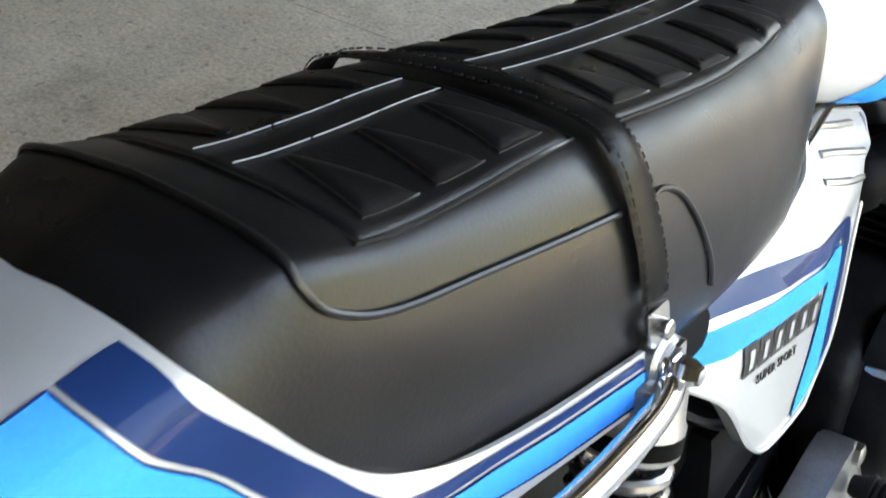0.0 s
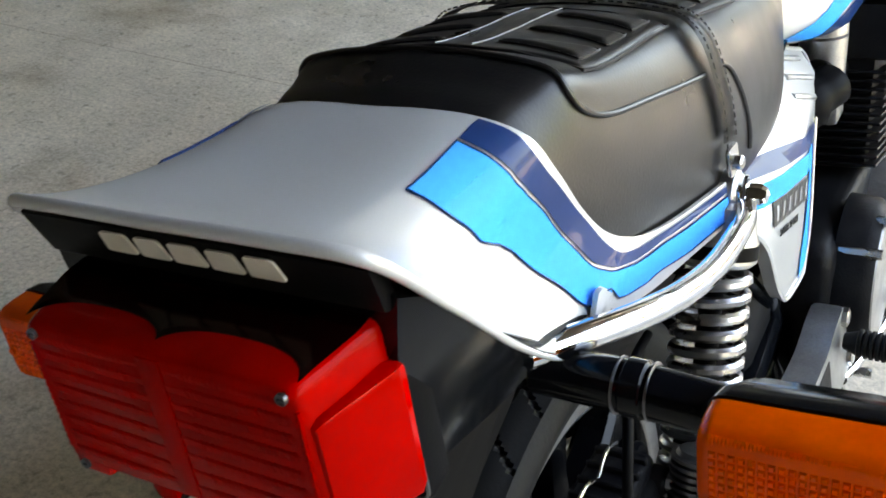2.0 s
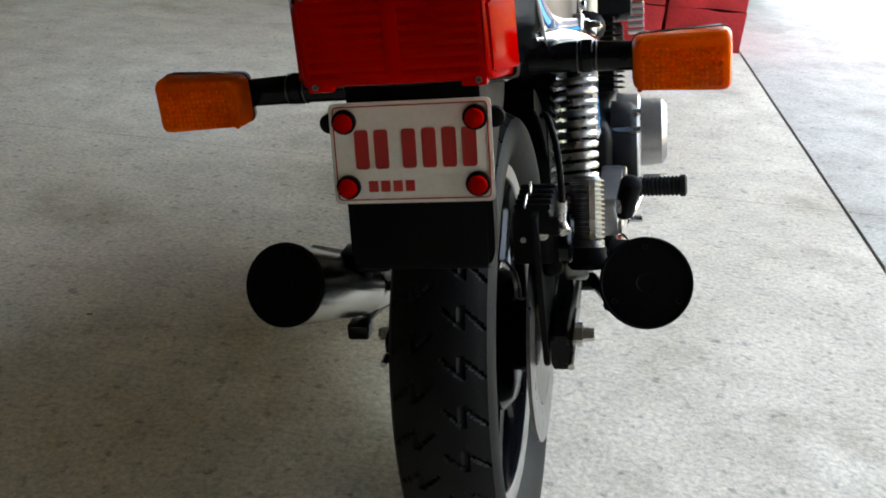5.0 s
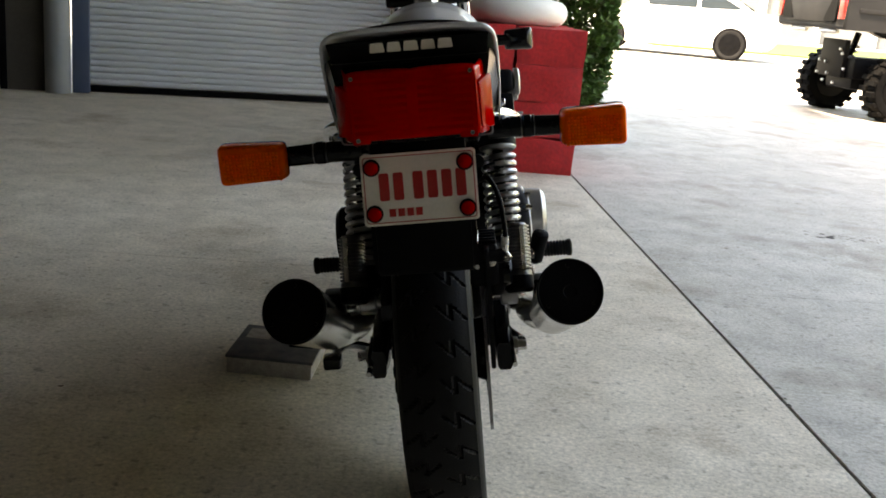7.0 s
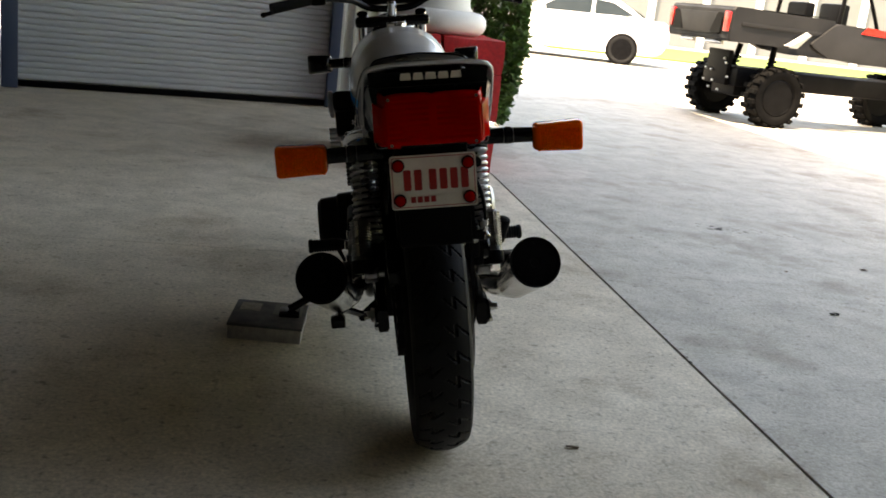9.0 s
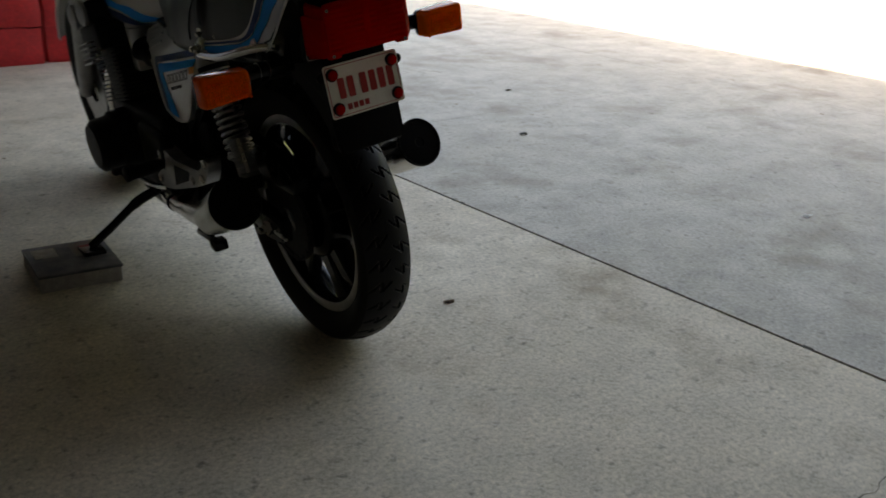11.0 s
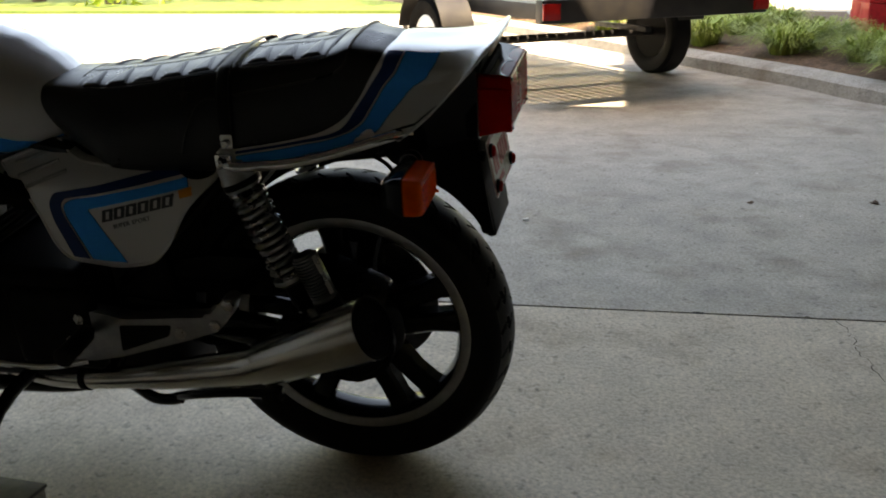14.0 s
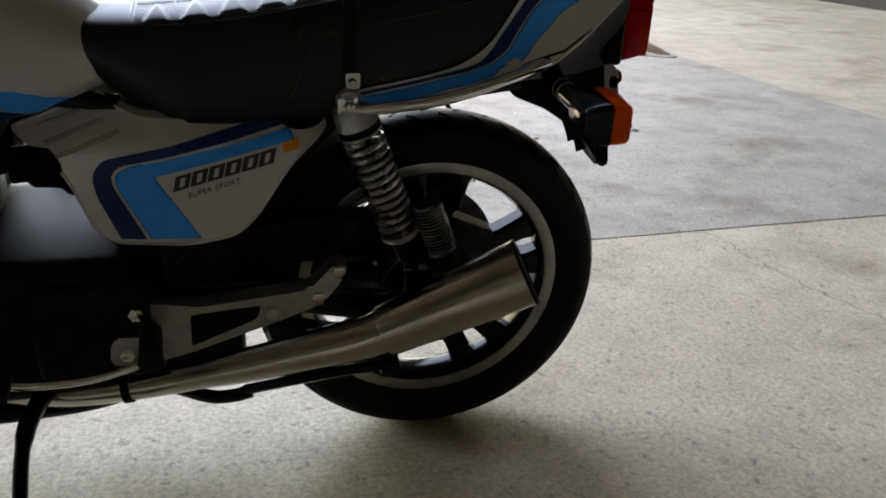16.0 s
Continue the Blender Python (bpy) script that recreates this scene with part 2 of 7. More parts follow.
TRAILERBLACK = surf("trailer_black_paint", (0.015, 0.015, 0.018), (0.03, 0.028, 0.026), 8, 0.4, fine=0.1)
WHITERIM = surf("white_steel_rim", (0.75, 0.76, 0.78), (0.68, 0.69, 0.7), 8, 0.35)
DUSTYTYRE = surf("dusty_tyre", (0.0045, 0.0045, 0.0046), (0.003, 0.003, 0.0032), 12, 0.8, spec=0.05, bump=0.4, bscale=60)
LAWN = surf("lawn", (0.07, 0.12, 0.02), (0.11, 0.15, 0.03), 1.5, 0.9, bump=0.8, bscale=25, fine=0.3)
FARBUILD = surf("pale_far_wall", (0.15, 0.155, 0.155), (0.12, 0.125, 0.125), 0.5, 0.8, fine=0.04)
REDPAINTBAR = surf("red_car_lens", (0.5, 0.01, 0.01), (0.4, 0.01, 0.01), 5, 0.2, coat=0.5)

# ---- mesh helpers ----
def part(name, bm, material, parent=None, label="", smooth=38):
    """Links a bmesh as one mesh object, under a thing or a part where one is given."""
    bmesh.ops.recalc_face_normals(bm, faces=bm.faces[:])
    me = bpy.data.meshes.new(name)
    bm.to_mesh(me)
    bm.free()
    me.materials.append(material)
    if smooth:
        me.shade_smooth()
        me.set_sharp_from_angle(angle=radians(smooth))
    ob = new(name, me)
    if parent is not None:
        ob.parent = parent
    if label:
        ob["label"] = label
    return ob


def thing(name, label, category, m=None, group="", kind=""):
    ob = new(name)
    if m is not None:
        ob.matrix_world = m
    return tagged(ob, label, category, group, kind)


def box(x0, x1, y0, y1, z0, z1, bevel=0.0, seg=2, bm=None, m=None):
    bm = bm or bmesh.new()
    mm = Matrix.LocRotScale(((x0 + x1) / 2, (y0 + y1) / 2, (z0 + z1) / 2), None, (abs(x1 - x0), abs(y1 - y0), abs(z1 - z0)))
    r = bmesh.ops.create_cube(bm, size=1.0, matrix=(m @ mm) if m is not None else mm)
    if bevel:
        es = list({e for v in r["verts"] for e in v.link_edges})
        bmesh.ops.bevel(bm, geom=es, offset=bevel, segments=seg, affect='EDGES', profile=0.6)
    return bm


def frames_along(pts):
    pts = [Vector(p) for p in pts]
    out = []
    n = None
    for i, p in enumerate(pts):
        t = (pts[min(i + 1, len(pts) - 1)] - pts[max(i - 1, 0)]).normalized()
        if n is None:
            n = t.cross(Vector((0, 0, 1)))
            if n.length < 1e-3:
                n = t.cross(Vector((1, 0, 0)))
            n.normalize()
        else:
            n = (n - t * n.dot(t)).normalized()
        out.append((p, n, t.cross(n)))
    return out


def tube(pts, r, seg=10, bm=None, flat=1.0):
    """A round bar along a line of points; r is one radius or one for each point."""
    bm = bm or bmesh.new()
    rs = r if isinstance(r, (list, tuple)) else [r] * len(pts)
    rings = []
    for (p, a, b), rad in zip(frames_along(pts), rs):
        rings.append([bm.verts.new(p + a * (rad * math.cos(k * math.tau / seg)) + b * (rad * flat * math.sin(k * math.tau / seg))) for k in range(seg)])
    skin(bm, rings, True, True)
    return bm


def skin(bm, rings, closed=True, caps=True):
    n = len(rings[0])
    for a, b in zip(rings, rings[1:]):
        for k in range(n if closed else n - 1):
            q = (a[k], a[(k + 1) % n], b[(k + 1) % n], b[k])
            if len(set(q)) > 2:
                bm.faces.new(q)
    if caps and closed:
        bm.faces.new(rings[0][::-1])
        bm.faces.new(rings[-1])


def loft(rings, closed=True, caps=True, bm=None):
    bm = bm or bmesh.new()
    skin(bm, [[bm.verts.new(p) for p in ring] for ring in rings], closed, caps)
    return bm


def lathe(profile, seg=32, m=None, bm=None, closed=False):
    """Turns (along, radius) pairs round the local x axis."""
    bm = bm or bmesh.new()
    m = m or Matrix()
    rings = [[bm.verts.new(m @ Vector((a, r * math.cos(k * math.tau / seg), r * math.sin(k * math.tau / seg)))) for k in range(seg)] for a, r in profile]
    if closed:
        rings.append(rings[0])
    skin(bm, rings, True, not closed)
    return bm


def axis_m(p, d):
    """A pose at p whose x axis points along d."""
    return Matrix.Translation(p) @ Vector(d).to_track_quat("X", "Z").to_matrix().to_4x4()


def rod(a, b, r, seg=12, bm=None, bevel=0.0):
    a, b = Vector(a), Vector(b)
    ln = (b - a).length
    e = min(bevel, r * 0.5)
    prof = [(0, r - e), (e, r), (ln - e, r), (ln, r - e)] if e else [(0, r), (ln, r)]
    return lathe(prof, seg, axis_m(a, b - a), bm)


def spline(pts, n):
    """Catmull-Rom through the points, n steps to each span."""
    pts = [Vector(p) for p in pts]
    out = []
    for i in range(len(pts) - 1):
        p0, p1, p2, p3 = pts[max(i - 1, 0)], pts[i], pts[i + 1], pts[min(i + 2, len(pts) - 1)]
        for k in range(n):
            t = k / n
            out.append(0.5 * ((2 * p1) + (p2 - p0) * t + (2 * p0 - 5 * p1 + 4 * p2 - p3) * t * t + (3 * p1 - p0 - 3 * p2 + p3) * t ** 3))
    out.append(pts[-1])
    return out


def panel(poly, put, thick, bevel=0.0, seg=2, bm=None):
    """A flat outline given as (a, b) pairs, put(a, b, t) places it; thick along t."""
    bm = bm or bmesh.new()
    lo = [bm.verts.new(put(a, b, 0.0)) for a, b in poly]
    hi = [bm.verts.new(put(a, b, thick)) for a, b in poly]
    f0 = bm.faces.new(lo[::-1])
    f1 = bm.faces.new(hi)
    n = len(poly)
    for i in range(n):
        bm.faces.new((lo[i], lo[(i + 1) % n], hi[(i + 1) % n], hi[i]))
    if bevel:
        bmesh.ops.bevel(bm, geom=list(f1.edges) + list(f0.edges), offset=bevel, segments=seg, affect='EDGES', profile=0.6)
    return bm


def round_poly(poly, r, n=4):
    """Rounds the corners of an outline."""
    out = []
    k = len(poly)
    rs = r if isinstance(r, (list, tuple)) else [r] * k
    for i in range(k):
        p, a, b = Vector(poly[i]), Vector(poly[i - 1]), Vector(poly[(i + 1) % k])
        da, db = (a - p), (b - p)
        ra = min(rs[i], da.length * 0.45, db.length * 0.45)
        pa, pb = p + da.normalized() * ra, p + db.normalized() * ra
        for j in range(n + 1):
            t = j / n
            q = pa * (1 - t) ** 2 + p * 2 * t * (1 - t) + pb * t * t
            out.append((q.x, q.y))
    return out


def grid_bm(nu, nv, f, bm=None):
    bm = bm or bmesh.new()
    vs = [[bm.verts.new(f(i / nu, j / nv)) for j in range(nv + 1)] for i in range(nu + 1)]
    for i in range(nu):
        for j in range(nv):
            bm.faces.new((vs[i][j], vs[i + 1][j], vs[i + 1][j + 1], vs[i][j + 1]))
    return bm


def smooth_table(table, x):
    """Cubic through the rows of a table, so that the surface has no kinks."""
    x = max(table[0][0], min(table[-1][0], x))
    i = max(k for k in range(len(table) - 1) if table[k][0] <= x)
    a, b = table[i], table[i + 1]
    h = b[0] - a[0]
    t = (x - a[0]) / h
    out = []
    for c in range(1, len(a)):
        sl = lambda p, q: (q[c] - p[c]) / (q[0] - p[0])
        mid = sl(a, b)
        m0 = 0.5 * (sl(table[i - 1], a) + mid) if i else mid
        m1 = 0.5 * (mid + sl(b, table[i + 2])) if i + 2 < len(table) else mid
        out.append((2 * t ** 3 - 3 * t * t + 1) * a[c] + (t ** 3 - 2 * t * t + t) * h * m0 + (3 * t * t - 2 * t ** 3) * b[c] + (t ** 3 - t * t) * h * m1)
    return tuple(out)


def lerp_table(table, x):
    if x <= table[0][0]:
        return table[0][1:]
    for a, b in zip(table, table[1:]):
        if x <= b[0]:
            t = (x - a[0]) / (b[0] - a[0])
            t = t * t * (3 - 2 * t) * 0.5 + t * 0.5
            return tuple(p + (q - p) * t for p, q in zip(a[1:], b[1:]))
    return table[-1][1:]


def text_bm(words, size, put, bm=None, depth=0.0006, spacing=1.0):
    """The built-in font's outlines as a mesh, placed by put(x, y, t)."""
    cu = bpy.data.curves.new("words", 'FONT')
    cu.body, cu.size, cu.space_character, cu.extrude = words, size, spacing, depth
    cu.resolution_u = 2
    ob = bpy.data.objects.new("words", cu)
    scene.collection.objects.link(ob)
    me = bpy.data.meshes.new_from_object(ob.evaluated_get(bpy.context.evaluated_depsgraph_get()))
    bpy.data.objects.remove(ob)
    bpy.data.curves.remove(cu)
    bm = bm or bmesh.new()
    vs = [bm.verts.new(put(v.co.x, v.co.y, v.co.z)) for v in me.vertices]
    for p in me.polygons:
        try:
            bm.faces.new([vs[i] for i in p.vertices])
        except ValueError:
            pass
    bpy.data.meshes.remove(me)
    return bm

# ---- the setting ----
BLD = pose(0, 0, 0, 0, 0, 3.3)


def in_bld(bm):
    bmesh.ops.transform(bm, matrix=BLD, verts=bm.verts[:])
    return bm


def slab_floor():
    """The forecourt slabs with open joints between them, on one sheet of ground that reaches the horizon."""
    xs = [-9.0, -5.2, 0.892, 3.60, 7.2, 11.5]
    ground = part("ground", box(-420, 420, -420, 420, -0.5, -0.013), FAR_GROUND, smooth=0)
    tagged(ground, "pale sunlit paving that runs to the horizon", "ground", kind="structure")
    bed = part("joint_bed", in_bld(box(-9.1, 11.6, -9.6, 12.1, -0.0128, -0.006)), JOINT, smooth=0)
    tagged(bed, "dark dirt in the joints of the slabs", "joint", kind="structure")
    floor = thing("floor", "mottled grey concrete forecourt slabs with dark open joints", "floor", kind="structure")
    for i in range(len(xs) - 1):
        outer = xs[i] > 0.5
        ys = [-9.5, -2.83 if outer else -4.25, 1.57, 6.7, 12.0]
        for j in range(len(ys) - 1):
            gl = 0.0052 if xs[i] > 0.5 and xs[i] < 1 else 0.0012
            gr = 0.0052 if xs[i + 1] > 0.5 and xs[i + 1] < 1 else 0.0012
            bm = box(xs[i] + gl, xs[i + 1] - gr, ys[j] + 0.0011, ys[j + 1] - 0.0011, -0.1, 0.0)
            es = [e for e in bm.edges if all(v.co.z > -0.01 for v in e.verts)]
            bmesh.ops.bevel(bm, geom=es, offset=0.001, segments=1, affect='EDGES')
            part("slab", in_bld(bm), DRIVE if outer and j else CONCRETE, floor, smooth=0)


slab_floor()


def crack():
    """A fine ragged crack in the slab beside the open joint."""
    rng = random.Random(5)
    pts = [(0.955, -1.078), (0.85, -1.098), (0.74, -1.103), (0.62, -1.118), (0.44, -1.150), (0.29, -1.20), (0.16, -1.25), (0.02, -1.30)]
    bm = bmesh.new()
    line = []
    for (x0, y0), (x1, y1) in zip(pts, pts[1:]):
        for s in range(8):
            t = s / 8
            line.append(Vector((x0 + (x1 - x0) * t + rng.uniform(-0.006, 0.006), y0 + (y1 - y0) * t + rng.uniform(-0.008, 0.008), 0.0)))
    a = []
    for p in line:
        w = rng.uniform(0.0005, 0.0017)
        a.append((bm.verts.new(p + Vector((0, -w, 0.0006))), bm.verts.new(p + Vector((0, w, 0.0006)))))
    for p, q in zip(a, a[1:]):
        bm.faces.new((p[0], q[0], q[1], p[1]))
    ob = part("crack", bm, JOINT, smooth=0)
    tagged(ob, "thin dark ragged crack across a concrete slab", "crack", kind="structure")
    bm = bmesh.new()
    for cx, cy, s in ((0.936, -0.70, 0.020), (0.86, 0.64, 0.014), (0.865, 0.68, 0.010), (0.915, -0.25, 0.009), (0.96, -1.0, 0.010)):
        ring = [bm.verts.new((cx + s * 0.5 * math.cos(k * 0.9) * rng.uniform(0.6, 1), cy + s * math.sin(k * 0.9) * rng.uniform(0.6, 1.1), 0.0008)) for k in range(7)]
        bm.faces.new(ring)
    tagged(part("joint_chips", bm, JOINT, smooth=0), "dark chipped spots along the edge of the joint", "chip", kind="structure")


crack()

WALL_Y = 6.2
WALL_FRAME = Matrix.Translation((-0.6, 6.24, 0)) @ Matrix.Rotation(radians(17), 4, 'Z') @ Matrix.Translation((0.245, -6.2, 0))


def in_wall(bm):
    bmesh.ops.transform(bm, matrix=WALL_FRAME, verts=bm.verts[:])
    return bm



def front_wall():
    """The building's front: solid wall pieces round two door openings."""
    wall = thing("wall_front", "shaded building front with a roller door and a side door", "wall", kind="structure")
    put = lambda *a: in_wall(box(*a))
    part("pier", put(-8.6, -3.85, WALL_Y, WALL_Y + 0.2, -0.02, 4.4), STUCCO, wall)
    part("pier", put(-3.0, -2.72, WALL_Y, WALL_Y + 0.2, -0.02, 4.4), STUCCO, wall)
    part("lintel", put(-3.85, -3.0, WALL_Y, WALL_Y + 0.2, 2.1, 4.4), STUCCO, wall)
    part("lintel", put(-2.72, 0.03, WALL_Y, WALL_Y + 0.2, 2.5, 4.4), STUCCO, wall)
    bm = bmesh.new()
    box(0.03, 0.8, WALL_Y + 0.03, WALL_Y + 0.2, -0.02, 4.4, bm=bm)
    for k in range(7):
        box(0.05 + k * 0.107, 0.085 + k * 0.107, WALL_Y, WALL_Y + 0.03, 0.0, 4.4, 0.008, 1, bm)
    part("ribbed_panel", in_wall(bm), WALLPANEL, wall, "white vertically ribbed metal wall panel")
    part("side_return", put(0.6, 0.8, WALL_Y + 0.2, 10.0, -0.02, 4.4), WALLPANEL, wall)
    part("post", in_wall(lathe([(0.0, 0.09), (4.4, 0.09)], 28, Matrix.Translation((-2.655, WALL_Y - 0.05, 0)) @ Matrix.Rotation(radians(-90), 4, 'Y'))), POSTPAINT, wall, "grey painted round steel post")


front_wall()


def roller_door():
    door = thing("door_1", "closed pale grey steel roller shutter door with curved slats", "roller door", kind="structure")
    z = 0.05
    prof = [(0.0, 0.0), (0.005, 0.010), (0.015, 0.017), (0.031, 0.017), (0.041, 0.010), (0.0475, 0.0)]
    while z < 2.5:
        rings = []
        for x in (-2.44, 0.03):
            rings.append([Vector((x, WALL_Y + 0.09 - d, z + h)) for h, d in prof] + [Vector((x, WALL_Y + 0.105, z + 0.0475)), Vector((x, WALL_Y + 0.105, z))])
        part("slat", in_wall(loft(rings)), DOORSLAT, door, smooth=50)
        z += 0.047
    # Unseen sheet added behind the slats to stop light leaking through their gaps.
    part("light_stop_sheet", in_wall(box(-2.5, 0.06, WALL_Y + 0.11, WALL_Y + 0.16, 0.0, 2.56)), BLACKPLASTIC, door)
    part("bottom_bar", in_wall(box(-2.44, 0.03, WALL_Y + 0.05, WALL_Y + 0.12, 0.004, 0.05, 0.006)), BLACKPLASTIC, door, "black rubber bottom seal")
    part("guide", in_wall(box(-2.56, -2.44, WALL_Y - 0.03, WALL_Y + 0.1, 0, 2.55, 0.008)), BLUEJAMB, door, "dark blue steel guide rail")
    part("guide", in_wall(box(-0.04, 0.05, WALL_Y - 0.035, WALL_Y + 0.02, 0, 2.55, 0.008)), BLUEJAMB, door, "dark blue steel guide rail")


roller_door()


def side_door():
    door = thing("door_2", "plain taupe steel side door in its frame", "door", kind="structure")
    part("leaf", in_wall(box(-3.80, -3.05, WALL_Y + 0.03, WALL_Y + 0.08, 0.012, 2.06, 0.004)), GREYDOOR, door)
    part("frame", in_wall(box(-3.05, -3.0, WALL_Y - 0.015, WALL_Y + 0.1, 0, 2.1, 0.004)), BLACKPLASTIC, door, "dark door frame")
    part("frame", in_wall(box(-3.86, -3.80, WALL_Y - 0.015, WALL_Y + 0.1, 0, 2.1, 0.004)), BLACKPLASTIC, door, "dark door frame")


side_door()


def roof():
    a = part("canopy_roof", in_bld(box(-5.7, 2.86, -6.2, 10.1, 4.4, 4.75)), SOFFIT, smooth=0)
    tagged(a, "near-black underside of the forecourt canopy, out of view", "canopy", kind="structure")
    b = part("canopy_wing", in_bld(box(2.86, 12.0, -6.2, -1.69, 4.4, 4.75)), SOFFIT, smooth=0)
    tagged(b, "near-black underside of the canopy wing, out of view", "canopy", kind="structure")
    # Unseen side and back walls, added to keep light out from there.
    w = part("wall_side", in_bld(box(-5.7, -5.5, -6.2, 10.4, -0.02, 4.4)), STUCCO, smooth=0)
    tagged(w, "near-black side wall added out of view to hold back light", "wall", kind="structure")
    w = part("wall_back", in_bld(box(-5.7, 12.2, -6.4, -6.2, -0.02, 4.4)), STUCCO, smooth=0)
    tagged(w, "near-black back wall added out of view to hold back light", "wall", kind="structure")


roof()


def rough_block(w, d, h, seed):
    """A split-face block: chamfered joints and a broken, uneven face."""
    bm = bmesh.new()
    box(0, w, 0, d, 0, h, bm=bm)
    bmesh.ops.subdivide_edges(bm, edges=bm.edges[:], cuts=5, use_grid_fill=True)
    for v in bm.verts:
        x, y, z = v.co
        edge = min(min(x, w - x) + min(z, h - z), min(y, d - y) + min(z, h - z), min(x, w - x) + min(y, d - y))
        nn = noise.noise_vector(Vector((x * 9 + seed * 3.1, y * 9 + seed, z * 9)))
        out = Vector(((x - w / 2) / w, (y - d / 2) / d, 0))
        v.co += nn * 0.010
        if edge < 0.004:
            v.co -= out * 0.016
    return bm


def pedestal(name, label, x0, y0, z0, courses, top):
    """A square block pedestal with a white round column on it."""
    ped = thing(name, label, "pedestal")
    w = 0.39
    k = 0
    for c in range(courses):
        for i in range(2):
            for j in range(2):
                bm = rough_block(w - 0.003, w - 0.003, 0.197, k)
                bmesh.ops.translate(bm, verts=bm.verts[:], vec=(x0 + i * w, y0 + j * w, z0 + c * 0.2))
                part("block", in_bld(bm), REDBLOCK, ped, smooth=25)
                k += 1
    cx, cy = x0 + w, y0 + w
    z = z0 + courses * 0.2
    col = thing("column", "white painted round column with a rounded base ring", "column")
    m = BLD @ Matrix.Translation((cx, cy, z)) @ Matrix.Rotation(radians(-90), 4, 'Y')
    prof = [(0.0, 0.27)] + [(0.07 - 0.07 * math.cos(t), 0.255 + 0.065 * math.sin(t)) for t in [k * math.pi / 10 for k in range(11)]] + [(0.145, 0.225), (0.16, 0.222)]
    part("base_ring", lathe(prof, 48, m), WHITEPAINT, col, "white torus moulding")
    part("shaft", lathe([(0.16, 0.212), (0.19, 0.205), (top - z, 0.19)], 48, m), WHITEPAINT, col)


pedestal("block_pedestal", "red painted split-face block pedestal under a white column", 0.115, 3.71, 0.0, 4, 4.4)
pedestal("block_pedestal", "red painted block pedestal behind the planted bed", 8.34, -3.65, 0.0, 5, 4.4)

# ---- the motorcycle, in its own upright frame, leaned over on the side stand ----
LEAN_LEFT = 9.3
bike = thing("motorcycle", "silver motorcycle with two-tone blue stripes leaning on its side stand", "motorcycle", pose(0, 0, 0.03, 0, -LEAN_LEFT, 0))
V = Vector
AXLE = 0.288


def wheel(y, z, R, hw, rim_r, label):
    """Tyre with cut grooves, alloy rim, paired spokes and hub, turning round the x axis."""
    w = part("wheel", lathe([(-0.05, 0.03), (-0.048, 0.066), (-0.044, 0.090), (-0.03, 0.106), (0.03, 0.106), (0.044, 0.090), (0.048, 0.066), (0.05, 0.03)], 40, Matrix.Translation((0, y, z))), BLACKPAINT, bike, label)
    k = hw / 0.062
    d = R - 0.322
    prof = [(-0.030, rim_r - 0.004), (-0.040, rim_r + 0.006), (-0.053, rim_r + 0.022), (-0.0605, rim_r + 0.040), (-0.062, rim_r + 0.050), (-0.0585, rim_r + 0.0605), (-0.0545, rim_r + 0.066)]
    crown = [(-0.0545 + 0.109 * i / 34) for i in range(1, 34)]
    side = [(a * k, r + d) for a, r in prof]
    pr = side + [(a * k, R - 0.0165 * (abs(a) / 0.0545) ** 2.2) for a in crown] + [(-a, r) for a, r in side[::-1]]
    seg = 1000 if y < 1 else 360
    bm, tread = bmesh.new(), bmesh.new()

    def turn(target, profile):
        rings = []
        for a, r in profile:
            ring = []
            for q in range(seg):
                th = q * math.tau / seg
                rr = r
                t = abs(a) / (0.052 * k)
                if r > R - 0.018 and 0.10 < t < 1.0:  # thin zigzag cuts
                    u = th * R / 0.056 + (0.5 if a > 0 else 0.0)
                    g = (u - 0.9 * t + (0.42 if t > 0.52 else 0.0)) % 1.0
                    if min(g, 1 - g) < 0.040 or (abs(t - 0.52) < 0.045 and (u - 0.9 * t) % 1.0 > 0.58):
                        rr -= 0.004
                ring.append(target.verts.new((a, y + rr * math.cos(th), z + rr * math.sin(th))))
            rings.append(ring)
        skin(target, rings, True, False)

    lo = len(side) - 1
    turn(tread, pr[lo:len(pr) - lo])
    for half in (pr[:lo + 1], pr[len(pr) - lo - 1:]):
        turn(bm, half)
    part("tyre", bm, RUBBER, w, "black rubber tyre walls", smooth=30)
    part("tread", tread, TREAD, w, "worn dark grey tread with thin zigzag cuts", smooth=30)
    r0 = rim_r
    rim = part("rim", lathe([(-0.030, r0 - 0.004), (-0.034, r0 - 0.024), (-0.02, r0 - 0.03), (0.02, r0 - 0.03), (0.034, r0 - 0.024), (0.030, r0 - 0.004), (0.0, r0 - 0.018)], 96, Matrix.Translation((0, y, z)), closed=True), BLACKPAINT, w, "black rim barrel")
    for e in (1, -1):
        part("rim_lip", lathe([(e * 0.031, r0), (e * 0.037, r0), (e * 0.0385, r0 - 0.004), (e * 0.0355, r0 - 0.020), (e * 0.033, r0 - 0.021)], 96, Matrix.Translation((0, y, z)), closed=True), RIM, rim, "machined silver rim lip")
    for j in range(5):
        for e in (-1, 1):
            th = j * math.tau / 5 + 0.35
            bm = bmesh.new()
            rings = []
            for r, off, wd, dp in ((0.045, 0.017, 0.036, 0.050), (0.10, 0.026, 0.046, 0.046), (0.15, 0.031, 0.042, 0.042), (r0 - 0.050, 0.039, 0.046, 0.040), (r0 - 0.026, 0.044, 0.062, 0.040)):
                c, s = math.cos(th), math.sin(th)
                rad, tan = V((0, c, s)), V((0, -s, c))
                o = V((0, y, z)) + rad * r + tan * (e * off)
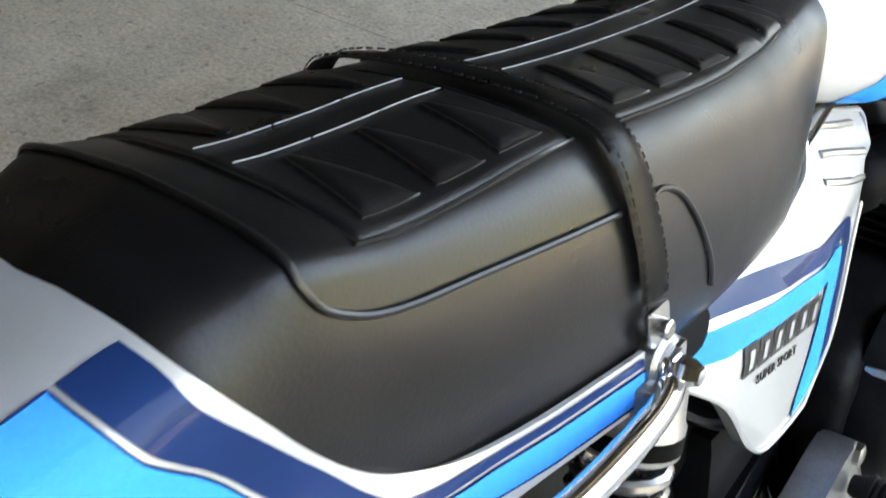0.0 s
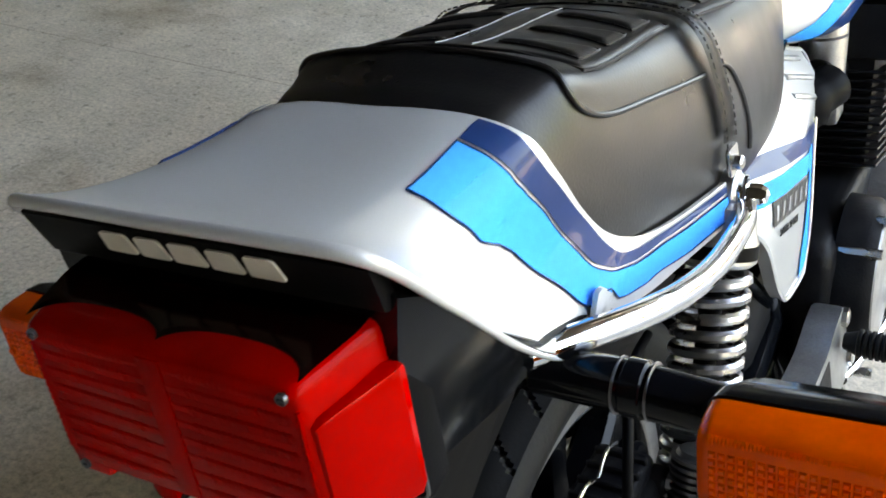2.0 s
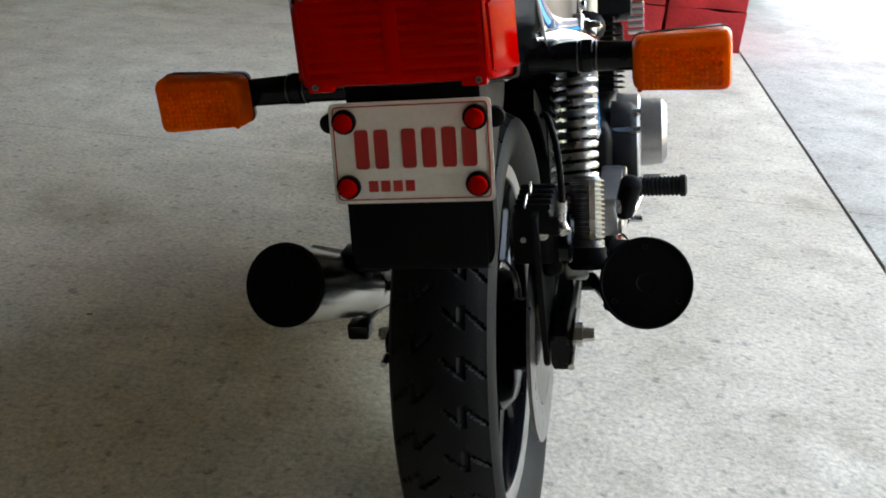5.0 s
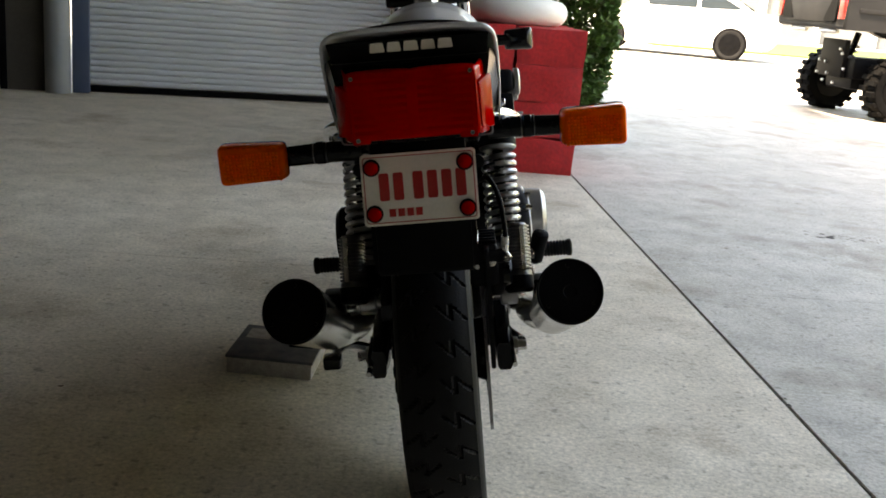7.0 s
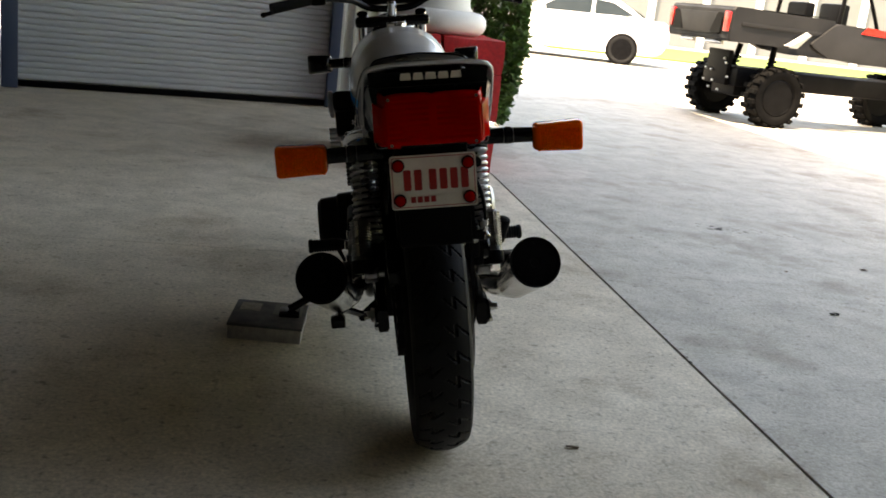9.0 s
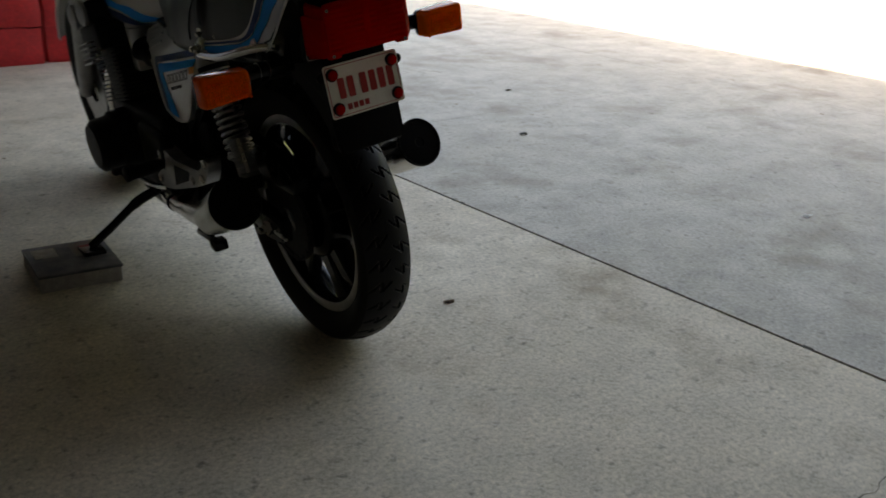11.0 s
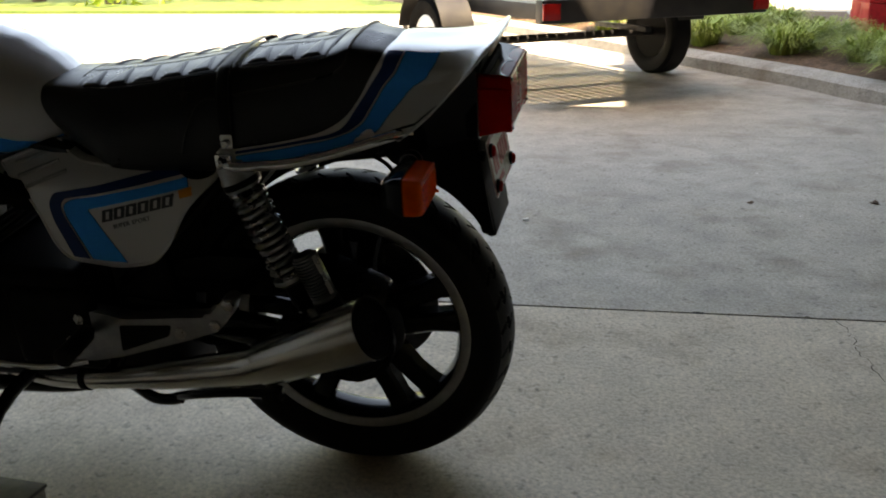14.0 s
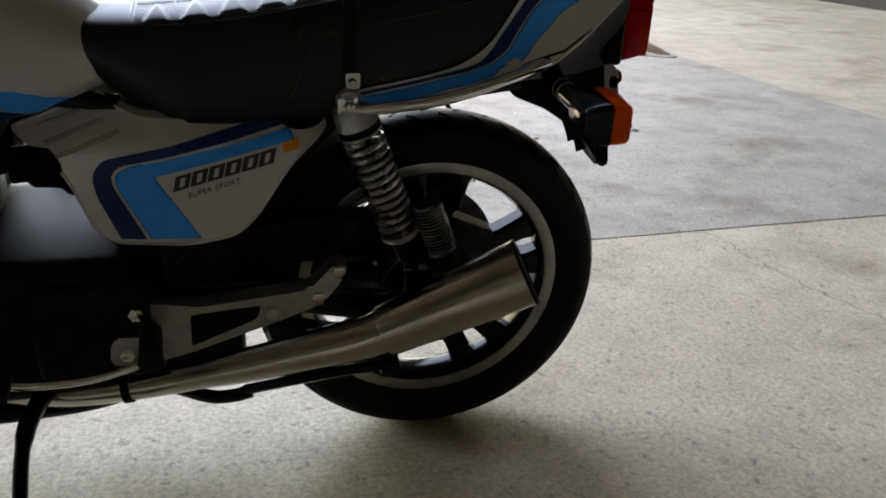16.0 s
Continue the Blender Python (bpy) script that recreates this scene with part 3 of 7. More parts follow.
                rings.append([o + V((sx * dp / 2, 0, 0)) + tan * (st * wd / 2) for sx, st in ((-1, -0.7), (-0.7, -1), (0.7, -1), (1, -0.7), (1, 0.7), (0.7, 1), (-0.7, 1), (-1, 0.7))])
            part("spoke", loft(rings, bm=bm), BLACKPAINT, w, "gloss black paired spoke")
    return w


wheel(0, AXLE, 0.318, 0.062, 0.240, "black cast rear wheel with silver rim")
wheel(1.47, 0.296, 0.325, 0.052, 0.252, "black cast front wheel with silver rim")


# tail cowl: rows run from the edge of the seat to the outer edge
COWL = [
    ((0.0, -0.124, 0.8595), (0.0, -0.311, 0.878)),
    ((0.062, -0.124, 0.858), (0.076, -0.3085, 0.8768)),
    ((0.099, -0.120, 0.846), (0.115, -0.297, 0.8665)),
    ((0.108, -0.102, 0.816), (0.124, -0.259, 0.824)),
    ((0.112, -0.081, 0.782), (0.126, -0.197, 0.759)),
    ((0.116, -0.057, 0.754), (0.126, -0.143, 0.718)),
    ((0.120, -0.028, 0.735), (0.127, -0.100, 0.716)),
    ((0.126, 0.005, 0.723), (0.130, -0.028, 0.690)),
    ((0.132, 0.058, 0.712), (0.136, 0.055, 0.676)),
    ((0.138, 0.145, 0.698), (0.143, 0.140, 0.664)),
]
NS = 16
COWL_SWELL = [(0.0, 0.0), (1.4, 0.0), (2.0, -0.0035), (2.5, -0.0079), (3.1, -0.0114), (3.6, -0.0101), (4.0, -0.0079), (4.45, -0.0026), (4.9, 0.0), (5.75, 0.0018), (7.0, 0.0), (9.0, 0.0)]  # hollow flank
COWL_IN = spline([a for a, b in COWL], NS)
COWL_OUT = spline([b for a, b in COWL], NS)


def cowl_at(q, d, lift=0.0, s=1):
    """A place on the cowl: q rows along the seat's edge, d from 0 at the seat to 1 at the outer edge."""
    x = max(0.0, min(len(COWL_IN) - 1.0, q * NS))
    i = min(int(x), len(COWL_IN) - 2)
    f = x - i
    a = COWL_IN[i].lerp(COWL_IN[i + 1], f)
    b = COWL_OUT[i].lerp(COWL_OUT[i + 1], f)
    p = a.lerp(b, d)
    k = math.sin(math.pi * d)
    notch = max(0.0, min(1.0, 1.5 - 1.5 * abs(b.y + 0.100) / 0.018))  # clears the rail's mount
    p.z += 0.022 * notch * max(0.0, (d - 0.70) / 0.30)
    top = max(0.0, min(1.0, (3.6 - q) / 1.2))
    p.z = p.z * (1 - top) + top * (a.z + 0.003 * min(1.0, d / 0.12) * (2 - min(1.0, d / 0.12)) + (b.z - a.z - 0.003) * d ** 4 - 0.003 * k)
    p.z -= 0.014 * k * max(0.0, 1 - abs(q - 2.3) / 1.1)
    n = V((min(1.0, max(0.0, q - 1.0) / 3.0), 0, max(0.12, 1 - max(0.0, q - 1.0) / 3.0))).normalized()
    p = p + n * (k * smooth_table(COWL_SWELL, q)[0] + lift)
    return V((p.x * s, p.y, p.z))


def tail_cowl():
    bm = bmesh.new()
    n = NS * (len(COWL) - 1)
    rows = []
    for i in range(-n, n + 1):
        q = abs(i) / NS
        s = 1 if i >= 0 else -1
        rows.append([bm.verts.new(cowl_at(q, d / 14, 0, s)) for d in range(15)])
    for a, b in zip(rows, rows[1:]):
        for k in range(14):
            bm.faces.new((a[k], a[k + 1], b[k + 1], b[k]))
    bmesh.ops.recalc_face_normals(bm, faces=bm.faces[:])
    bmesh.ops.solidify(bm, geom=bm.faces[:], thickness=0.0035)
    cowl = part("tail_cowl", bm, SILVER, bike, "silver painted tail cowl with an upswept lip", smooth=60)
    lip = [V((p.x * s, p.y, p.z - 0.0036)) for s, line in ((-1, COWL_OUT[int(4.9 * NS):0:-1]), (1, COWL_OUT[:int(4.9 * NS)])) for p in line]
    last = len(lip) - 1
    part("rolled_lip", tube(lip, [0.0010 + 0.0014 * min(1.0, min(k, last - k) / 16) + 0.0016 * min(1.0, max(0.0, min(k, last - k) - 24) / 24) for k in range(last + 1)], 10), SILVER, cowl, "rounded silver edge of the cowl", smooth=60)
    # stripes follow the seat's edge: widths in metres from it
    tab_dark = [(1.28, 0.0068, 0.0346), (1.5, 0.0064, 0.0338), (1.7, 0.0060, 0.0326), (1.9, 0.0066, 0.0320), (2.1, 0.0080, 0.0316), (2.4, 0.0092, 0.0304), (2.7, 0.0090, 0.0294), (3, 0.0083, 0.0288), (3.3, 0.0074, 0.0282), (3.6, 0.0060, 0.0268), (3.9, 0.0052, 0.0258), (4.3, 0.0053, 0.0266), (4.7, 0.0067, 0.0276), (5, 0.0085, 0.0273), (5.3, 0.0108, 0.0272), (5.6, 0.0132, 0.0280), (6, 0.0150, 0.0280), (6.4, 0.0118, 0.0230), (6.8, 0.0067, 0.0152), (7.2, 0.0042, 0.0108), (7.6, 0.0032, 0.0090), (9, 0.0032, 0.0083)]
    tab_light = [(1.28, 0.0378, 0.0985), (1.5, 0.0370, 0.0960), (1.7, 0.0358, 0.0945), (1.9, 0.0352, 0.0920), (2.1, 0.0348, 0.0886), (2.4, 0.0336, 0.0840), (2.7, 0.0326, 0.0812), (3, 0.0320, 0.0793), (3.3, 0.0314, 0.0775), (3.6, 0.0300, 0.0716), (3.9, 0.0290, 0.0655), (4.3, 0.0298, 0.0620), (4.7, 0.0308, 0.0601), (5, 0.0305, 0.0594), (5.3, 0.0304, 0.0606), (5.6, 0.0312, 0.0625), (6, 0.0312, 0.0605), (6.4, 0.0262, 0.0540), (6.8, 0.0184, 0.0408), (7.2, 0.0140, 0.0338), (7.6, 0.0122, 0.0316), (9, 0.0115, 0.0305)]
    WIDE = [(k, (b - a).length) for k, (a, b) in enumerate((V(a), V(b)) for a, b in COWL)]
    for s in (1, -1):
        for tab, mat, lab in ((tab_dark, DARKBLUE, "navy blue stripe"), (tab_light, LIGHTBLUE, "sky blue stripe")):
            q0, q1, nq = 1.28, 8.95, 150

            def f(a, b, tab=tab, s=s):
                q = q0 + (q1 - q0) * a
                lo, hi = smooth_table(tab, q)
                wide = lerp_table(WIDE, q)[0]
                d = (lo + (hi - lo) * b) / wide
                return cowl_at(q, min(d, 0.97), 0.0012, s)
            st = part("stripe", grid_bm(nq, 8, f), mat, cowl, lab, smooth=60)
            if mat is LIGHTBLUE:
                line = [f(a / nq, 0.0) for a in range(nq, -1, -1)] + [f(0.0, b / 8) for b in range(1, 9)] + [f(a / nq, 1.0) for a in range(1, nq + 1)]
                part("outline", tube(line, 0.0007, 5), DARKBLUE, st, "thin navy outline")
    return cowl


tail_cowl()

SEAT = [  # y, top, shoulder half width, side half width, bottom
    (-0.133, 0.852, 0.074, 0.095, 0.78),
    (-0.122, 0.861, 0.080, 0.101, 0.765),
    (-0.093, 0.867, 0.088, 0.106, 0.745),
    (-0.066, 0.873, 0.096, 0.111, 0.725),
    (-0.048, 0.869, 0.099, 0.114, 0.71),
    (-0.020, 0.860, 0.101, 0.118, 0.70),
    (0.040, 0.851, 0.102, 0.124, 0.68),
    (0.100, 0.845, 0.104, 0.129, 0.67),
    (0.160, 0.836, 0.104, 0.133, 0.66),
    (0.230, 0.823, 0.103, 0.132, 0.64),
    (0.300, 0.812, 0.101, 0.130, 0.630),
    (0.380, 0.802, 0.096, 0.127, 0.626),
    (0.450, 0.796, 0.086, 0.118, 0.630),
    (0.510, 0.794, 0.072, 0.102, 0.645),
    (0.548, 0.790, 0.055, 0.082, 0.66),
]


def seat_ring(y, grow=0.0):
    top, sh, sd, bot = smooth_table(SEAT, y)
    h = top - bot
    tuck = 0.003 + 0.017 * max(0.0, min(1.0, (y - 0.12) / 0.12))
    q = min(1.0, h / 0.165)
    half = [(0.0, top + 0.002), (sh * 0.5, top - 0.001), (sh * 0.85, top - 0.007 * q), (sh, top - 0.015 * q), (sh + (sd - sh) * 0.42, top - 0.032 * q), (sh + (sd - sh) * 0.74, top - 0.056 * q), (sd - 0.0015, top - 0.085 * q), (sd, top - 0.115 * q), (sd - tuck * 0.25, top - 0.86 * h), (sd - tuck, bot)]
    pts = [V((x + grow * (1 if x else 0), y, z + (grow if k < 5 else grow * 0.2))) for k, (x, z) in enumerate(half)]
    return pts


def full_ring(y, grow=0.0):
    r = seat_ring(y, grow)
    fine = spline(r, 4)
    return [V((-p.x, p.y, p.z)) for p in fine[::-1]] + fine[1:]


def seat_z(x, y):
    fine = spline(seat_ring(y), 5)
    x = abs(x)
    for a, b in zip(fine, fine[1:]):
        if a.x <= x <= b.x and b.x > a.x:
            return a.z + (b.z - a.z) * (x - a.x) / (b.x - a.x)
    return fine[-1].z


def seat_side(y, z, lift=0.0):
    """Half width of the seat's side at a height."""
    fine = spline(seat_ring(y), 5)
    for a, b in zip(fine[10:], fine[11:]):
        if b.z <= z <= a.z:
            return a.x + (b.x - a.x) * (a.z - z) / max(1e-6, a.z - b.z) + lift
    return fine[-8].x + lift


def seat():
    ys = [-0.133 + 0.681 * i / 84 for i in range(85)]
    rings = [full_ring(y) for y in ys]
    for y, ring in zip(ys, rings):  # the nose slants back under the tank
        k = max(0.0, min(1.0, (y - 0.40) / 0.12))
        for p in ring:
            p.y += 0.028 * k - 0.75 * k * max(0.0, 0.79 - p.z) + 0.035 * k * max(0.0, min(1.0, (p.z - 0.70) / 0.08))
    base = part("seat", loft(rings), VINYL, bike, "black stepped vinyl dual seat", smooth=70)

    def wedge(x, y, y0, y1, n):
        """Raised cushions that widen outwards, either side of a flat middle strip."""
        ax = abs(x)
        pitch = (y1 - y0) / n
        k = min(n - 1, max(0, int((y - y0) / pitch)))
        c = y0 + (k + 0.5) * pitch
        t = (ax - 0.022) / 0.066
        if t < 0 or t > 1:
            return 0.0
        half = pitch * (0.08 + 0.30 * t)
        e = min(half - abs(y - c), ax - 0.022, 0.088 - ax)
        if e <= 0:
            return 0.0
        return 0.0032 * min(1.0, e / 0.006) ** 0.6

    for y0, y1, n in ((-0.030, 0.132, 3), (0.176, 0.470, 5)):
        nu, nv = 84, int((y1 - y0) / 0.0026)
        hwf = lambda y: min(0.098, lerp_table(SEAT, y)[1] - 0.003)

        def f(a, b):
            y = y0 + (y1 - y0) * b
            x = hwf(y) * (2 * a - 1)
            e = min(hwf(y) - abs(x), y - y0, y1 - y)
            lift = 0.0035 * min(1.0, max(0.0, e) / 0.005) ** 0.5 - 0.0012
            return V((x, y, seat_z(x, y) + lift + wedge(x, y, y0 + 0.008, y1 - 0.008, n)))
        part("seat_pad", grid_bm(nu, nv, f), VINYL, base, "pleated black vinyl seat pad", smooth=40)
        for x in (-0.0145, 0.0145):
            segs = n
            for k in range(segs):
                a, b = y0 + 0.006 + (y1 - y0 - 0.012) * (k + 0.02) / segs, y0 + 0.006 + (y1 - y0 - 0.012) * (k + 0.98) / segs
                pts = [V((x, a + (b - a) * t / 6, seat_z(x, a + (b - a) * t / 6) + 0.0032)) for t in range(7)]
                part("stitching", tube(pts, 0.00055, 6), STITCH, base, "pale grey stitched line")
        pitch = (y1 - y0 - 0.016) / n
        for s in (1, -1):
            for k in range(n):
                c = y0 + 0.008 + (k + 0.5) * pitch
                ring = [(0.024, c - pitch * 0.07), (0.088, c - pitch * 0.37), (0.088, c + pitch * 0.37), (0.024, c + pitch * 0.07), (0.024, c - pitch * 0.07)]
                ring = [V(a).lerp(V(b), t / 6) for a, b in zip(ring, ring[1:]) for t in range(6)]
                ring = [p for p in ring if p.x < hwf(p.y) - 0.006]
                if len(ring) > 8:
                    part("pleat_seam", tube([V((s * p.x, p.y, seat_z(p.x, p.y) + 0.0032)) for p in ring], 0.0008, 5), PIPING, base)
        hw0 = hwf(y0)
        loop = [(-hw0, y0), (-hw0 * 0.5, y0 - 0.001), (0, y0 - 0.001), (hw0 * 0.5, y0 - 0.001), (hw0, y0)] + [(hwf(y0 + (y1 - y0) * t / 8), y0 + (y1 - y0) * t / 8) for t in range(1, 9)]
        loop += [(hwf(y1) * c, y1) for c in (0.5, 0, -0.5, -1)] + [(-hwf(y1 - (y1 - y0) * t / 8), y1 - (y1 - y0) * t / 8) for t in range(1, 9)]
        part("piping", tube([V((x, y, seat_z(x, y) + 0.001)) for x, y in loop], 0.0016, 6), PIPING, base)
    for s in (1, -1):
        pts = [V((s * (p.x + 0.0012 * min(1.0, p.x / 0.09)), p.y, p.z + 0.0014)) for p in spline(seat_ring(-0.066), 2) if p.z > 0.851]
        pts += [V((s * seat_side(y, z, 0.0018), y, z)) for y, z in ((-0.061, 0.842), (-0.052, 0.834), (-0.037, 0.826), (-0.013, 0.819), (0.028, 0.811), (0.088, 0.800), (0.138, 0.791))]
        part("piping", tube(spline(pts, 5), 0.0020, 8), PIPING, base)
        line = [(0.168, 0.784), (0.185, 0.784), (0.205, 0.772), (0.222, 0.745), (0.238, 0.71), (0.246, 0.685)]
        part("piping", tube(spline([V((s * seat_side(y, z, 0.001), y, z)) for y, z in line], 5), 0.0022, 8), PIPING, base)
    # grab strap over the seat
    bm = bmesh.new()
    rows = []
    for i in range(7):
        y = 0.139 + 0.028 * i / 6
        g = 0.0062 + 0.0015 * math.sin(math.pi * i / 6)
        ring = [p for p in full_ring(y, g) if p.z > 0.722]
        rows.append(ring)
    m = min(len(r) for r in rows)
    rows = [r[(len(r) - m) // 2:(len(r) - m) // 2 + m] for r in rows]
    loft(rows, closed=False, caps=False, bm=bm)
    bmesh.ops.solidify(bm, geom=bm.faces[:], thickness=0.003)
    strap = part("grab_strap", bm, VINYL, base, "black stitched leather grab strap", smooth=50)
    for y in (0.142, 0.164):
        ring = [p for p in full_ring(y, 0.0082) if p.z > 0.725]
        bm = bmesh.new()
        for a, b in list(zip(ring, ring[1:])):
            n = max(1, int((b - a).length / 0.006))
            for k in range(n):
                tube([a.lerp(b, (k + 0.15) / n), a.lerp(b, (k + 0.75) / n)], 0.0007, 4, bm)
        part("stitches", bm, GREYINK, strap, "dark thread stitches")
    for s in (1, -1):
        bm = panel(round_poly([(0.142, 0.726), (0.165, 0.726), (0.164, 0.703), (0.143, 0.702)], 0.003), lambda a, b, t: V((s * (seat_side(a, 0.735) + 0.006 + t + (0.726 - b) * 0.10), a, b)), 0.003, 0.0006, 1)
        clip = part("strap_clip", bm, STEEL, base, "bright steel strap clip")
        part("screw", rod((s * 0.141, 0.154, 0.712), (s * 0.150, 0.154, 0.712), 0.0065, 12, bevel=0.0015), STEEL, clip)


seat()


def tank_u(y, z):
    hw, zb, zt = lerp_table(TANK, y)
    t = (z - zb) / (zt - zb)
    t = min(0.995, max(0.005, t))
    a = abs(t - 0.36) / (0.36 if t < 0.36 else 0.64)
    return hw * (1 - min(0.999, a) ** (7.0 if t < 0.36 else 2.3)) ** (1 / 2.3)


TANK = [(0.500, 0.055, 0.690, 0.785), (0.525, 0.085, 0.686, 0.800), (0.560, 0.104, 0.674, 0.828), (0.620, 0.127, 0.653, 0.862), (0.700, 0.143, 0.636, 0.887), (0.800, 0.150, 0.645, 0.898), (0.900, 0.148, 0.670, 0.895), (0.980, 0.138, 0.705, 0.882), (1.040, 0.115, 0.750, 0.860), (1.070, 0.075, 0.775, 0.835)]


def tank():
    rings = []
    for i in range(41):
        y = 0.500 + 0.570 * i / 40
        _, zb, zt = lerp_table(TANK, y)
        half = [(tank_u(y, zb + (zt - zb) * (0.5 - 0.5 * math.cos(math.pi * k / 18))), zb + (zt - zb) * (0.5 - 0.5 * math.cos(math.pi * k / 18))) for k in range(19)]
        rings.append([V((x, y, z)) for x, z in half] + [V((-x, y, z)) for x, z in half[::-1]])
    tk = part("fuel_tank", loft(rings), SILVER, bike, "silver painted fuel tank with blue side stripes", smooth=60)
    for s in (1, -1):
        tops = [(0.545, 0.681, 0.675), (0.588, 0.692, 0.670), (0.612, 0.701, 0.669), (0.638, 0.708, 0.676), (0.665, 0.711, 0.687), (0.692, 0.712, 0.695), (0.78, 0.722, 0.700), (0.95, 0.755, 0.730)]
        darks = [(0.610, 0.664, 0.659), (0.635, 0.674, 0.654), (0.660, 0.681, 0.652), (0.691, 0.689, 0.657), (0.78, 0.694, 0.668), (0.95, 0.722, 0.70)]
        for tab, mat, lab in ((darks, DARKBLUE, "navy blue stripe"), (tops, LIGHTBLUE, "sky blue stripe")):
            def f(a, b, s=s, tab=tab):
                y = tab[0][0] + (0.94 - tab[0][0]) * a
                hi, lo = lerp_table(tab, y)
                z = lo + (hi - lo) * b
                return V((s * (tank_u(y, z) + 0.0012), y, z))
            part("stripe", grid_bm(80, 6, f), mat, tk, lab, smooth=60)
    part("filler_cap", lathe([(0, 0.03), (0.012, 0.03), (0.016, 0.026), (0.016, 0.0)], 28, axis_m((0, 0.83, 0.893), (0, 0, 1))), CHROME, tk, "chrome filler cap")


tank()

SIDE = [(0.655, 0.640), (0.524, 0.686), (0.502, 0.666), (0.472, 0.655), (0.388, 0.650), (0.310, 0.657), (0.245, 0.665), (0.205, 0.654), (0.192, 0.640), (0.203, 0.628), (0.251, 0.586), (0.302, 0.503), (0.336, 0.469), (0.403, 0.457), (0.525, 0.459), (0.552, 0.486), (0.586, 0.583)]


def side_u(y, z):
    return lerp_table([(0.40, 0.147), (0.60, 0.146), (0.62, 0.142), (0.645, 0.120), (0.67, 0.103), (0.69, 0.089), (0.72, 0.084)], z)[0] - max(0.0, y - 0.43) * 0.15 - max(0.0, 0.26 - y) * 0.12


def on_side(poly, s, lift, step=0.02):
    """A flat outline laid on the side cover, cut finely so that it follows its curve."""
    bm = bmesh.new()
    bm.faces.new([bm.verts.new((0, y, z)) for y, z in poly])
    for k in range(9, 33):
        bmesh.ops.bisect_plane(bm, geom=bm.verts[:] + bm.edges[:] + bm.faces[:], plane_co=(0, k * step, 0), plane_no=(0, 1, 0))
    for k in range(22, 38):
        bmesh.ops.bisect_plane(bm, geom=bm.verts[:] + bm.edges[:] + bm.faces[:], plane_co=(0, 0, k * step), plane_no=(0, 0, 1))
    for v in bm.verts:
        v.co.x = s * (side_u(v.co.y, v.co.z) + lift)
    return bm


def side_cover(s):
    outline = round_poly(SIDE, [0.008, 0.008, 0.02, 0.02, 0.03, 0.03, 0.02, 0.01, 0.01, 0.012, 0.03, 0.02, 0.02, 0.02, 0.02, 0.02, 0.04], 3)
    bm = on_side(outline, s, 0.0)
    bmesh.ops.solidify(bm, geom=bm.faces[:], thickness=0.012 * s)
    cover = part("side_cover", bm, SILVER, bike, "silver painted side cover with blue chevron stripes", smooth=45)
    rim = [V((s * (side_u(y, z) + 0.0005), y, z)) for y, z in outline]
    part("edge_trim", tube(rim + [rim[0]], 0.0028, 6), SILVER, cover)
    flange = spline([(s * side_u(y, z), y, z) for y, z in ((0.245, 0.665), (0.310, 0.657), (0.388, 0.650), (0.455, 0.652), (0.485, 0.659), (0.504, 0.668), (0.523, 0.685))], 5)
    part("flange", loft([[p, p + V((-s * 0.022, 0, 0.006)), p + V((-s * 0.022, 0, -0.002)), p + V((-s * 0.003, 0, -0.008))] for p in flange]), SILVER, cover)
    e0 = 0.212 if s > 0 else 0.25
    dark = round_poly([(e0 + 0.006, 0.657 + (0.258 - e0) * 0.22), (0.528, 0.598), (0.545, 0.574), (0.543, 0.541), (0.513, 0.466), (0.474, 0.466), (0.515, 0.553), (0.518, 0.572), (0.505, 0.588), (e0 + 0.008, 0.640 + (0.26 - e0) * 0.22)], [0.001, 0.012, 0.012, 0.02, 0.001, 0.001, 0.02, 0.01, 0.01, 0.001], 5)
    light = round_poly([(e0, 0.638 + (0.25 - e0) * 0.21), (0.490, 0.588), (0.512, 0.574), (0.509, 0.550), (0.468, 0.467), (0.392, 0.467), (0.455, 0.572), (e0 - 0.007, 0.624 + (0.25 - e0) * 0.23)], [0.001, 0.01, 0.01, 0.02, 0.001, 0.001, 0.006, 0.001], 5)
    part("stripe", on_side(dark, s, 0.0018), DARKBLUE, cover, "navy blue chevron stripe")
    st = part("stripe", on_side(light, s, 0.0018), LIGHTBLUE, cover, "sky blue chevron stripe")
    edge = [V((s * (side_u(y, z) + 0.0018), y, z)) for y, z in light]
    part("outline", tube(edge + [edge[0]], 0.0006, 5), DARKBLUE, st, "thin navy outline")
    for k in range(3):
        c0, c1 = V((0.620 - 0.013 * k, 0.639 - 0.019 * k)), V((0.540 - 0.020 * k, 0.666 - 0.015 * k))
        pts = [c0.lerp(c1, t / 5) for t in range(6)]
        # Half-sunk grey bars paint the shade of louvres pressed in the silver.
        part("louvre_shade_bar", tube([V((s * (side_u(p.x, p.y) - 0.0030), p.x, p.y)) for p in pts], 0.0047, 8), ALLOY, cover, "grey bar for the shade in a pressed louvre")
    # model badge as plain outlined blocks, and the words below it
    y0, y1 = 0.429, 0.275
    for k in range(6):
        a = y0 + (y1 - y0) * (k + 0.02) / 6
        b = y0 + (y1 - y0) * (k + 0.95) / 6
        if s > 0:
            a, b = y0 + y1 - a, y0 + y1 - b
        base_z = lambda y: 0.547 + (0.430 - y) * 0.27
        sl = 0.006 * (-1 if s < 0 else 1)
        outer = [(a, base_z(a)), (b, base_z(b)), (b + sl, base_z(b) + 0.025), (a + sl, base_z(a) + 0.025)]
        part("badge_block", on_side(outer, s, 0.0016), GREYINK, cover, "dark grey badge block")
